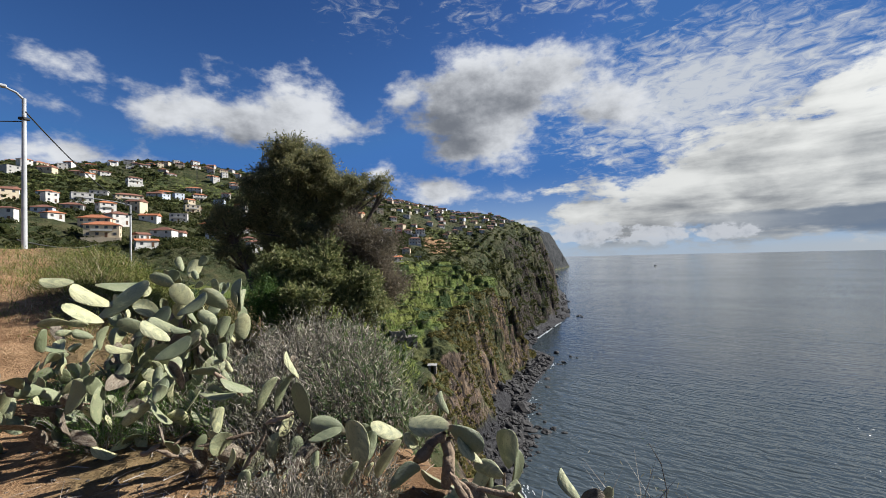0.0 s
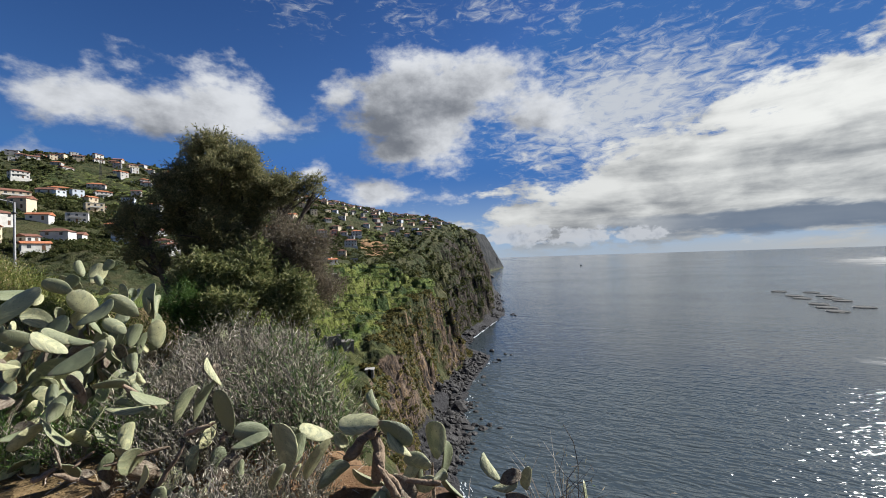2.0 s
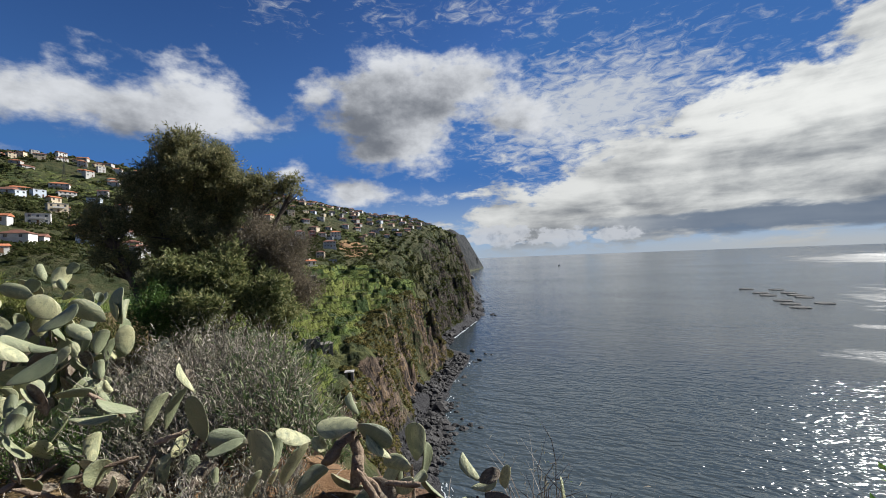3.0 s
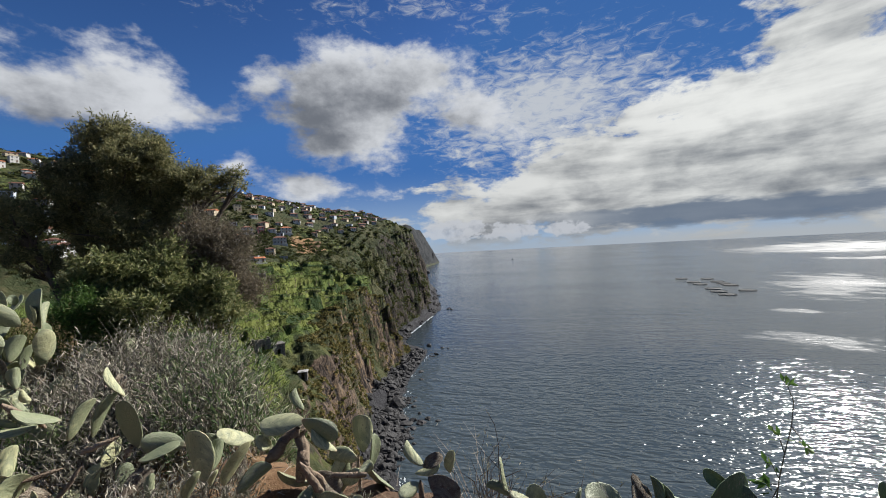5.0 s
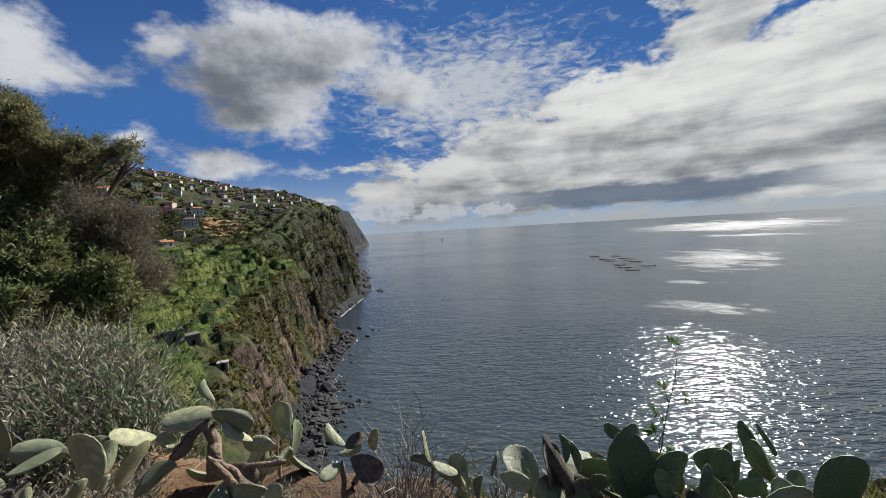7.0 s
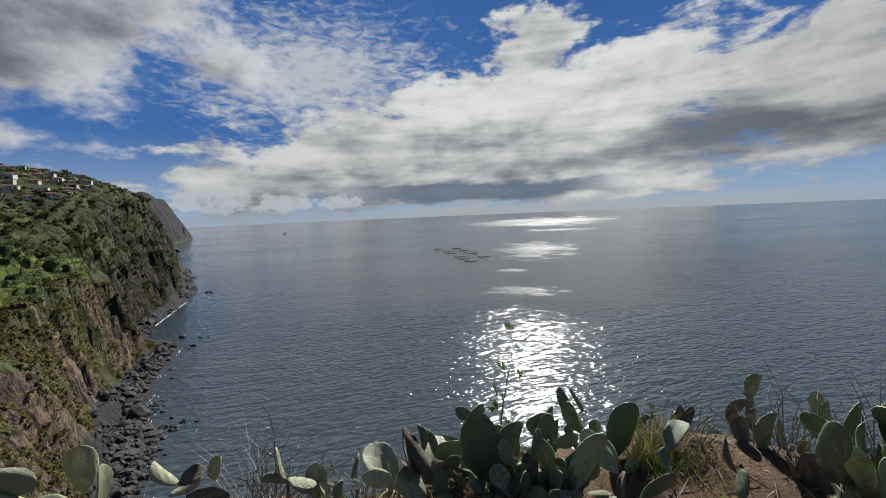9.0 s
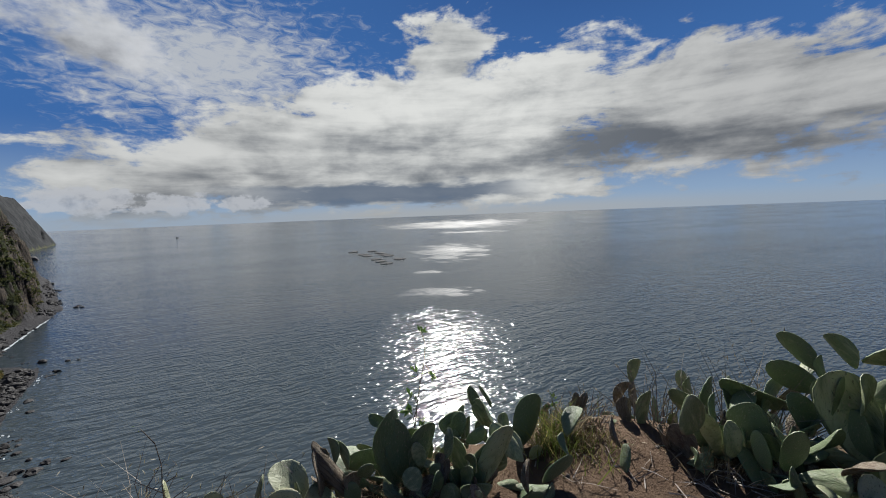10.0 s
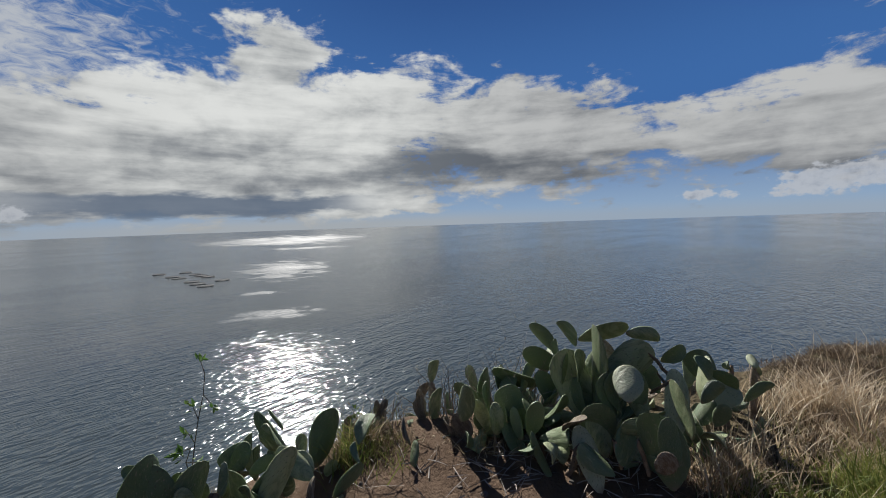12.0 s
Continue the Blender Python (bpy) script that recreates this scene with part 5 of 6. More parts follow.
def twiggy(name, root, spots, label, mat, seed, twigs, tall, leaves, length, width, stems=None):
    """A low shrub of many thin upright stems with narrow leaves: spots are centre, radius, height."""
    rng = np.random.default_rng(seed)
    ob = thing(name, root, label, "shrub")
    b_, w_, l_ = [], [], []
    for (cx, cy), rr, hh in spots:
        n_ = int(twigs * rr * rr)
        a, q = rng.uniform(0, 6.28, n_), np.sqrt(rng.uniform(0, 1, n_)) * rr
        x, y = cx + q * np.cos(a), cy + q * np.sin(a)
        z = np.maximum(land(x, y)[0], root[2] - 1.5)
        d = np.stack([np.cos(a) * q / rr * 0.55, np.sin(a) * q / rr * 0.55, np.ones(n_)], -1) + rng.normal(size=(n_, 3)) * 0.28
        top = hh * rng.uniform(0.45, 1.1, n_) * np.sqrt(np.maximum(1.05 - (q / rr) ** 2, 0.12))
        b_.append(np.stack([x, y, z], -1))
        w_.append(unit(d))
        l_.append(np.maximum(top, 0.12))
    b, w, l = np.concatenate(b_), np.concatenate(w_), np.concatenate(l_)
    attach("stem_tangle", blade_mesh("stem_tangle", b, w, l, np.full(len(l), 0.0085), rng, 0.5), stems or TWIG, ob, Matrix.Identity(4), "thin dry stems")
    f = rng.uniform(0.3, 0.98, (len(b), leaves, 1))
    p = b[:, None] + w[:, None] * f * l[:, None, None] + rng.normal(size=(len(b), leaves, 3)) * 0.02
    lw = unit(w[:, None] * 0.9 + rng.normal(size=p.shape) * 0.6)
    p, lw = p.reshape(-1, 3), lw.reshape(-1, 3)
    attach("leaves", leaf_mesh("leaves", p, lw, rng.uniform(0.5, 1.3, len(p)) * length, rng.uniform(0.6, 1.3, len(p)) * width, rng), mat, ob, Matrix.Identity(4))
    return ob


twiggy("grey_shrub", (-1.5, 4.4, 0.0), [((-1.85, 4.1), 0.5, 0.85), ((-1.45, 4.5), 0.55, 1.0), ((-1.7, 5.2), 0.7, 0.95), ((-1.25, 3.6), 0.5, 0.72), ((-2.1, 5.6), 0.5, 0.85), ((-1.5, 3.2), 0.3, 0.45), ((-0.98, 4.35), 0.5, 0.92), ((-0.75, 3.75), 0.42, 0.85), ((-1.1, 5.0), 0.5, 0.95)],
       "dense grey shrub of thin dry twigs and narrow leaves", LEAF_GREY, 21, 1150, 0.9, 10, 0.06, 0.012)
twiggy("leafy_shrub", (-0.8, 4.2, -0.4), [((-0.95, 4.3), 0.5, 1.0), ((-0.65, 4.0), 0.42, 1.0), ((-0.75, 3.5), 0.4, 0.8), ((-1.1, 5.0), 0.5, 1.0), ((-0.45, 3.3), 0.3, 0.6)],
       "green shrub with long narrow leaves on the slope", LEAF_OLEANDER, 22, 430, 0.9, 12, 0.085, 0.018)
twiggy("low_scrub", (-0.75, 2.1, 0.0), [((-0.75, 2.15), 0.28, 0.34), ((-0.95, 2.35), 0.3, 0.4), ((-0.45, 1.95), 0.22, 0.25), ((-1.2, 2.3), 0.22, 0.25), ((-0.6, 2.5), 0.25, 0.35), ((0.12, 1.98), 0.25, 0.22), ((-0.2, 1.8), 0.25, 0.2), ((0.45, 1.65), 0.2, 0.18)],
       "low grey-green scrub beside the cactus", LEAF_GREY, 23, 2600, 0.3, 13, 0.034, 0.010)
twiggy("wild_fennel", (-2.75, 3.5, 0.05), [((-2.85, 3.45), 0.28, 0.5), ((-2.45, 3.55), 0.24, 0.5), ((-3.2, 3.6), 0.2, 0.32), ((-3.75, 4.0), 0.3, 0.5), ((-3.45, 3.75), 0.25, 0.4), ((-2.0, 3.6), 0.25, 0.55)],
       "feathery bright green weeds growing among the cactus", LEAF_GREEN, 24, 2200, 0.4, 16, 0.045, 0.006)
twiggy("edge_twigs", (1.0, 1.95, -0.3), [((1.0, 1.95), 0.25, 0.55), ((0.85, 1.75), 0.2, 0.4), ((1.4, 1.6), 0.25, 0.4)],
       "bare dry twigs hanging over the edge", LEAF_GREY, 25, 1300, 0.5, 3, 0.04, 0.006)
twiggy("edge_brush", (3.3, -0.3, -0.5), [((3.35, -0.2), 0.3, 0.62), ((3.3, -0.75), 0.3, 0.8), ((3.0, 0.4), 0.25, 0.3)],
       "leafless brown brush behind the cactus", LEAF_BROWN, 26, 1100, 0.6, 3, 0.04, 0.006)

twiggy("roadside_weeds", (-5.6, 7.6, 0.2), [((-5.9, 7.6), 0.5, 0.6), ((-4.9, 7.3), 0.6, 0.8), ((-6.6, 8.5), 0.6, 0.55), ((-4.2, 6.8), 0.6, 0.75), ((-5.6, 9.0), 0.8, 0.8), ((-3.9, 7.6), 0.5, 0.8), ((-6.9, 7.8), 0.35, 0.3), ((-7.9, 9.2), 0.5, 0.4), ((-6.1, 6.9), 0.35, 0.3), ((-9.2, 10.9), 0.6, 0.4), ((-7.2, 9.6), 0.6, 0.55)],
       "tall yellow-green weeds and dry stalks beside the path", GRASS_GREEN, 27, 300, 0.9, 16, 0.075, 0.014, GRASS_GREEN)
twiggy("dry_weeds", (-5.2, 6.4, 0.1), [((-5.3, 6.6), 0.6, 0.5), ((-4.4, 6.1), 0.5, 0.5), ((-6.4, 7.0), 0.6, 0.6), ((-3.3, 6.3), 0.5, 0.7), ((-5.2, 5.6), 0.45, 0.35), ((-6.5, 6.9), 0.6, 0.4), ((-7.2, 8.4), 0.8, 0.5)],
       "low straw-coloured dry weeds behind the cactus", GRASS_GREEN, 28, 420, 0.5, 8, 0.06, 0.010, GRASS_DRY)


def sprig(root, top, label, seed, size=0.032, every=4):
    """A tall thin weed: one wand with small leaves in whorls and a few side shoots."""
    rng = np.random.default_rng(seed)
    ob = thing("tall_weed", root, label, "weed")
    a, b = np.array(root, float), np.array(top, float)
    pts = [a + (b - a) * f + rng.normal(size=3) * 0.012 for f in np.linspace(0, 1, 9)]
    tubes = [([tuple(p) for p in pts], list(np.linspace(0.005, 0.0022, 9)))]
    lb, lw = [], []
    for k, p in enumerate(pts[1:]):
        d = unit(rng.normal(size=3) + [0, 0, 0.6])
        e = p + d * rng.uniform(0.04, 0.12)
        tubes.append(([tuple(p), tuple(p * 0.5 + e * 0.5), tuple(e)], [0.003, 0.0024, 0.0016]))
        for _ in range(every):
            lb.append(e + rng.normal(size=3) * 0.012)
            lw.append(d + rng.normal(size=3) * 0.7)
    attach("stalk", tubes_mesh("stalk", tubes, 5), BARK, ob, Matrix.Identity(4), "thin brown stalk")
    lb, lw = np.array(lb), np.array(lw)
    attach("leaves", leaf_mesh("leaves", lb, lw, rng.uniform(0.6, 1.2, len(lb)) * size, rng.uniform(0.3, 0.5, len(lb)) * size, rng), LEAF_GREEN, ob, Matrix.Identity(4))


def meadow(name, spots, mat, label, seed, length, width, lean=0.35, bend=0.5):
    """Grass: spots are centre, half widths and number of blades."""
    rng = np.random.default_rng(seed)
    b_, l_ = [], []
    for cx, cy, rx, ry, count in spots:
        x, y = cx + rng.normal(size=count) * rx * 0.6, cy + rng.normal(size=count) * ry * 0.6
        tuft = 0.35 + 0.65 * (fbm(x * 2.3, y * 2.3, 3, seed) > -0.1)
        b_.append(np.stack([x, y, land(x, y)[0] - 0.01], -1))
        l_.append(length * tuft * rng.uniform(0.4, 1.15, count))
    b, l = np.concatenate(b_), np.concatenate(l_)
    w = np.stack([rng.normal(size=len(b)) * lean, rng.normal(size=len(b)) * lean, np.ones(len(b))], -1)
    ob = new(name, blade_mesh(name, b, w, l, width * rng.uniform(0.5, 1.3, len(b)), rng, bend))
    ob.data.materials.append(mat)
    return tagged(ob, label, "grass", kind="stuff")


meadow("dry_grass", [(3.05, -3.0, 0.4, 0.4, 2400), (2.75, -2.55, 0.2, 0.2, 500), (2.3, -3.1, 0.5, 0.6, 2600), (2.6, -5.0, 1.4, 1.3, 5000), (2.55, -2.0, 0.2, 0.2, 700), (2.4, -1.75, 0.12, 0.15, 260)],
       GRASS_TAN, "tall dry tan grass on the slope", 31, 0.40, 0.006)
meadow("bluff_grass", [(4.2, -4.2, 0.9, 0.9, 15000), (3.6, -3.6, 0.5, 0.5, 6000), (4.9, -5.8, 1.5, 1.6, 12000), (5.8, -9.0, 3.0, 3.0, 9000)],
       GRASS_BLUFF, "short matted brown grass on the bluff", 35, 0.13, 0.006, 0.6, 0.7)
meadow("straw", [(-1.25, 1.95, 0.35, 0.2, 900), (-0.55, 1.75, 0.4, 0.15, 1900), (-5.2, 6.6, 1.5, 1.2, 2600), (-3.5, 6.5, 0.9, 0.7, 1600), (-2.5, 5.2, 0.5, 0.4, 1600), (2.75, 0.32, 0.16, 0.22, 1200), (1.5, 1.35, 0.4, 0.2, 700), (0.2, 1.75, 0.5, 0.2, 3600), (-6.2, 7.6, 1.6, 1.6, 3500), (-8.5, 10.5, 2.5, 2.0, 3000), (2.8, -0.9, 0.2, 0.5, 1200), (1.95, 1.0, 0.2, 0.25, 1300), (-2.6, 4.4, 0.9, 0.6, 2400)],
       GRASS_DRY, "short dry straw-coloured grass around the cactus", 32, 0.2, 0.005, 0.7, 0.8)
meadow("green_grass", [(2.2, -2.5, 0.4, 0.45, 4200), (2.0, -3.6, 0.5, 0.5, 2500), (-5.4, 7.4, 1.5, 1.0, 7000), (-3.6, 5.4, 0.5, 0.4, 1500), (2.65, 0.35, 0.2, 0.2, 600), (-1.3, 2.0, 0.3, 0.2, 300), (-6.6, 8.0, 1.5, 1.6, 12000), (-9, 11, 2.5, 2.2, 8000), (1.25, 1.45, 0.2, 0.2, 300), (2.35, -2.0, 0.25, 0.25, 350)],
       GRASS_GREEN, "green grass tufts among dry stalks", 33, 0.24, 0.006)
sprig((2.1, 1.3, -0.35), (2.34, 1.2, 0.69), "tall thin green weed leaning over the cliff edge", 41, 0.05, 7)
sprig((2.05, 1.2, -0.2), (2.12, 1.15, 0.35), "leafy green weed between cactus pads", 42, 0.06, 9)
sprig((1.05, 2.0, -0.5), (1.2, 2.25, 0.35), "dry bare weed stalk above the sea", 43, 0.02, 2)
sprig((2.7, 0.45, -0.25), (2.9, 0.5, 0.12), "small green weed in dry grass", 44, 0.05, 6)

# ---- litter on the path ----
STONE = grainy("volcanic_stone", ((0.075, 0.068, 0.062), (0.15, 0.125, 0.105), (0.03, 0.028, 0.027)), 1.4, 0.9, 0.9, 9.0, 0.2, 0.15)
BOULDER = grainy("black_boulder", ((0.014, 0.014, 0.016), (0.040, 0.038, 0.038), (0.095, 0.09, 0.085)), 0.35, 0.75, 0.8, 2.5, 0.2, 0.2)


def rock_arrays(places, sizes, rng, squash=0.7):
    """Many uneven rocks as one set of vertices and triangles."""
    bm = bmesh.new()
    bmesh.ops.create_icosphere(bm, subdivisions=2, radius=1.0)
    ball = np.array([v.co[:] for v in bm.verts])
    tris = np.array([[v.index for v in f.verts] for f in bm.faces])
    bm.free()
    co, faces = [], []
    for p, s in zip(places, sizes):
        k = rng.normal(size=(5, 3))
        lump = 1 + 0.16 * np.sin(ball @ k[0] * 2.1 + k[1, 0]) + 0.14 * np.sin(ball @ k[2] * 3.3 + k[3, 0]) + rng.normal(size=len(ball)) * 0.035
        flat = np.clip(ball @ unit(k[4]), -1, 0.55 + 0.2 * rng.random())
        v = (ball + (flat - ball @ unit(k[4]))[:, None] * unit(k[4])) * lump[:, None] * rng.uniform(0.7, 1.25, 3) * [1, 1, squash]
        faces.append(tris + len(ball) * len(co))
        co.append(v * s + p)
    return np.concatenate(co), np.concatenate(faces)


rng = np.random.default_rng(50)
n_ = 260
x, y = np.concatenate([rng.normal(-3.0, 1.2, n_), rng.normal(2.0, 0.4, 60)]), np.concatenate([rng.normal(2.6, 0.8, n_), rng.normal(-0.6, 0.6, 60)])
pebbles = new("pebbles", mesh_from("pebbles", *rock_arrays(np.stack([x, y, land(x, y)[0]], -1), rng.uniform(0.006, 0.022, len(x)), rng), smooth=False))
pebbles.data.materials.append(STONE)
tagged(pebbles, "small loose stones scattered on brown soil", "stones", kind="stuff")
n_ = 700
x = np.concatenate([rng.normal(-1.2, 0.8, n_), rng.normal(2.55, 0.2, 200), rng.normal(0.2, 0.5, 250)])
y = np.concatenate([rng.normal(2.3, 0.5, n_), rng.normal(-0.8, 0.6, 200), rng.normal(1.75, 0.12, 250)])
z = land(x, y)[0] + 0.012
lie = np.stack([rng.normal(size=len(x)), rng.normal(size=len(x)), rng.uniform(-0.02, 0.2, len(x))], -1)
litter = new("dead_twigs", blade_mesh("dead_twigs", np.stack([x, y, z], -1), lie, rng.uniform(0.05, 0.28, len(x)), np.full(len(x), 0.007), rng, 0.2))
litter.data.materials.append(TWIG)
tagged(litter, "fallen dry twigs and cactus litter on soil", "litter", kind="stuff")

# ---- shore ----
rng = np.random.default_rng(51)
cand_y = np.concatenate([rng.uniform(105, 340, 5200), rng.uniform(340, 820, 2200)])
cand_s = rng.normal(4.5, 5.5, len(cand_y))
cand_x = np.interp(cand_y, COAST_Y, COAST_X) - cand_s
heap = vnoise(cand_y / 23, cand_s / 9, 71)
keep = (cand_s > -9) & (cand_s < 17) & (heap > -0.25 + 0.05 * np.abs(cand_s - 4))
cand_x, cand_y, cand_s = cand_x[keep][:3400], cand_y[keep][:3400], cand_s[keep][:3400]
size = np.exp(rng.normal(-0.35, 0.5, len(cand_x))) * np.where(cand_y > 340, 1.5, 1.0)
base = np.maximum(land(cand_x, cand_y)[0], SEA - 0.5)
boulders = new("boulders", mesh_from("boulders", *rock_arrays(np.stack([cand_x, cand_y, base + size * 0.2], -1), size, rng), smooth=False))
boulders.data.materials.append(BOULDER)
tagged(boulders, "black wave-washed boulders heaped along the shore", "rocks", kind="stuff")


def sea_rock(x, y, size, seed, tall=0.42):
    rng = np.random.default_rng(seed)
    co, faces = rock_arrays([np.array([0, 0, size * 0.1])], [size], rng, tall)
    ob = new("sea_rock", mesh_from("sea_rock", co, faces, smooth=False))
    ob.location = (x, y, SEA)
    ob.data.materials.append(BOULDER)
    tagged(ob, "dark rock standing in shallow water off the shore", "rock", "rocks off the shore")


for i, (x, y, s) in enumerate([(37, 186, 2.6), (41, 188, 2.0), (44, 184, 2.4), (39, 180, 1.6), (48, 187, 1.7), (52, 183, 1.2), (46, 195, 1.3), (97, 318, 1.6), (101, 314, 1.2), (89, 330, 2.6), (171, 522, 3.0), (173, 514, 2.2), (176, 530, 1.8), (64, 262, 2.0), (60, 246, 1.6)]):
    sea_rock(x, y, s, 80 + i)
sea_rock(389, 1425, 12, 99, 1.2)

# white water between the boulders
rng = np.random.default_rng(52)
co, faces = [], []
fy = np.concatenate([rng.uniform(105, 300, 170), rng.uniform(384, 476, 150), rng.uniform(500, 840, 90)])
bay = (fy > 384) & (fy < 476)
fs = np.where(bay, rng.normal(-0.4, 0.5, len(fy)), -np.abs(rng.normal(0, 2.2, len(fy))) + 0.5)
for yy, ss in zip(fy, fs):
    in_bay = 384 < yy < 476
    if not in_bay and vnoise(np.array([yy / 17]), np.array([0.3]), 77)[0] < 0.1:
        continue
    cx, k = np.interp(yy, COAST_Y, COAST_X) - ss, len(co)
    long_, thin_ = rng.uniform(0.3, 1.6) * (2.6 if in_bay else 1), rng.uniform(0.08, 0.3) * (2 if in_bay else 1)
    tx = (np.interp(yy + 2, COAST_Y, COAST_X) - np.interp(yy - 2, COAST_Y, COAST_X)) / 4
    t = np.array([tx, 1.0]) / np.hypot(tx, 1.0)
    for w in range(8):
        q = 2 * math.pi * w / 8
        u, v = long_ * math.cos(q) * rng.uniform(0.6, 1.2), thin_ * math.sin(q) * rng.uniform(0.5, 1.3)
        co.append((cx + t[0] * u + t[1] * v, yy + t[1] * u - t[0] * v, SEA + 0.06 + 0.05 * rng.random()))
    faces += [(k, k + 1, k + 2, k + 3), (k, k + 3, k + 4, k + 7), (k + 4, k + 5, k + 6, k + 7)]
foam = new("foam", mesh_from("foam", co, faces, smooth=False))
foam.data.materials.append(FOAM)
tagged(foam, "white foam of small waves along the rocky shore", "foam", kind="stuff")

# ---- scrub and fields on the slopes ----
SCRUB = foliage("hill_scrub", (0.032, 0.042, 0.016), (0.072, 0.082, 0.030), (0.095, 0.092, 0.040), 0.5, 0.04, 0.05)
CLIFF_SCRUB = foliage("cliff_scrub", (0.068, 0.070, 0.026), (0.165, 0.145, 0.054), (0.245, 0.185, 0.078), 0.5, 0.06, 0.05)
HEAD_SCRUB = foliage("headland_scrub", (0.030, 0.040, 0.015), (0.085, 0.090, 0.034), (0.11, 0.105, 0.045), 0.5, 0.05, 0.05)
CROP = foliage("field_crop", (0.036, 0.060, 0.016), (0.082, 0.110, 0.027), (0.130, 0.146, 0.038), 0.5, 0.05, 0.05)


def clumps(name, x, y, radius, mat, label, seed, quads=26, flat=0.75, leaf=(0.22, 0.5)):
    """Far bushes: each a loose heap of leafy tufts."""
    rng = np.random.default_rng(seed)
    n_ = len(x)
    z = land(x, y)[0]
    d = unit(rng.normal(size=(n_, quads, 3)))
    d[..., 2] = np.abs(d[..., 2]) * flat * 1.25 - 0.1
    r = np.asarray(radius)[:, None, None]
    c = np.stack([x, y, z], -1)[:, None] + d * r * rng.uniform(0.35, 1.05, (n_, quads, 1))
    a = unit(rng.normal(size=c.shape))
    b = unit(np.cross(a, unit(d + rng.normal(size=c.shape) * 0.35)))
    s = r * rng.uniform(*leaf, (n_, quads, 1))
    co = np.stack([c - a * s, c + b * s * 0.8, c + a * s, c - b * s * 0.8], 2).reshape(-1, 3)
    ob = new(name, mesh_from(name, co, np.arange(len(co)).reshape(-1, 4), smooth=False))
    ob.data.materials.append(mat)
    return tagged(ob, label, "vegetation", kind="stuff")


rng = np.random.default_rng(53)


def scatter(count, az, r, test):
    a, q = np.radians(rng.uniform(*az, count)), np.sqrt(rng.uniform(r[0] ** 2, r[1] ** 2, count))
    x, y = q * np.sin(a), q * np.cos(a)
    z, cover = land(x, y)
    m = test(x, y, z, cover, inland(x, y))
    return x[m], y[m]


wood = lambda x, y, z, c, s: (s > 26) & (c[:, 1] < 0.55) & (vnoise(x / 35, y / 35, 81) > -0.45) & ((np.hypot(x, y) > 330) | (s > 125) | (y < 60) | (hash2(np.floor(x * 9), np.floor(y * 9), 3) < 0.2))
x, y = scatter(2600, (-55, 16), (28, 230), wood)
clumps("near_scrub", x, y, rng.uniform(0.5, 1.5, len(x)), SCRUB, "dark green scrub and weeds on the near slope", 58, 150, 0.8, (0.07, 0.16))
x, y = scatter(9500, (-52, 18), (210, 430), wood)
clumps("mid_scrub", x, y, rng.uniform(0.8, 2.3, len(x)) * (1 + 0.9 * (rng.random(len(x)) < 0.12)), SCRUB, "dark green bushes and small trees between the houses", 59, 46, 0.8, (0.14, 0.3))
parts_ = [scatter(5000, (-52, 18), (420, 560), wood), scatter(12500, (-50, 19), (550, 1000), wood)]
x, y = np.concatenate([p[0] for p in parts_]), np.concatenate([p[1] for p in parts_])
q = np.hypot(x, y)
clumps("hill_scrub", x, y, rng.uniform(0.6, 1.6, len(x)) * (1 + q / 1300) * (1 + 0.9 * (rng.random(len(x)) < 0.12)), SCRUB, "dark green scrub and small trees on the hillside", 54, 22)
steep = lambda x, y, z, c, s: (s > 14) & (s < 62) & (c[:, 1] < 0.35) & (vnoise(x / 11, y / 11, 83) > -0.2)
parts_ = [scatter(19000, (-8, 18), (90, 330), steep), scatter(26000, (2, 20), (330, 760), steep)]
x, y = np.concatenate([p[0] for p in parts_]), np.concatenate([p[1] for p in parts_])
near_ = np.hypot(x, y) < 330
size = rng.uniform(0.35, 1.15, len(x)) * (1 + np.hypot(x, y) / 900)
clumps("cliff_scrub", x[near_], y[near_], size[near_], CLIFF_SCRUB, "ochre and green bushes clinging to the cliff", 55, 18, 0.9)
clumps("headland_scrub", x[~near_], y[~near_], size[~near_], HEAD_SCRUB, "dark green scrub on the ledges of the headland", 65, 18, 0.9)
x, y = scatter(16000, (-20, 8), (90, 360), lambda x, y, z, c, s: c[:, 1] > 0.5)
clumps("field_crops", x, y, rng.uniform(0.25, 0.62, len(x)), CROP, "low bright green crops on narrow terraces", 56, 12, 0.8)
x, y = scatter(15000, (-50, 14), (250, 760), lambda x, y, z, c, s: (c[:, 1] > 0.3) & (y > 200))
clumps("hill_crops", x, y, rng.uniform(0.5, 1.2, len(x)), SCRUB, "patchy green plots on far terraces", 57, 10, 0.6)

# ---- houses ----
WALLS = [grainy(nm, cols, 0.5, 0.85, 0.15, 4.0, 0.08) for nm, cols in (
    ("white_plaster", ((0.55, 0.54, 0.51), (0.47, 0.46, 0.43), (0.37, 0.355, 0.33))),
    ("cream_plaster", ((0.54, 0.46, 0.33), (0.47, 0.40, 0.29), (0.39, 0.33, 0.25))),
    ("grey_render", ((0.42, 0.41, 0.39), (0.34, 0.33, 0.31), (0.26, 0.25, 0.24))),
    ("pale_blue_plaster", ((0.52, 0.58, 0.64), (0.46, 0.51, 0.57), (0.4, 0.44, 0.48))),
    ("rose_plaster", ((0.58, 0.26, 0.22), (0.50, 0.23, 0.2), (0.42, 0.2, 0.18))))]
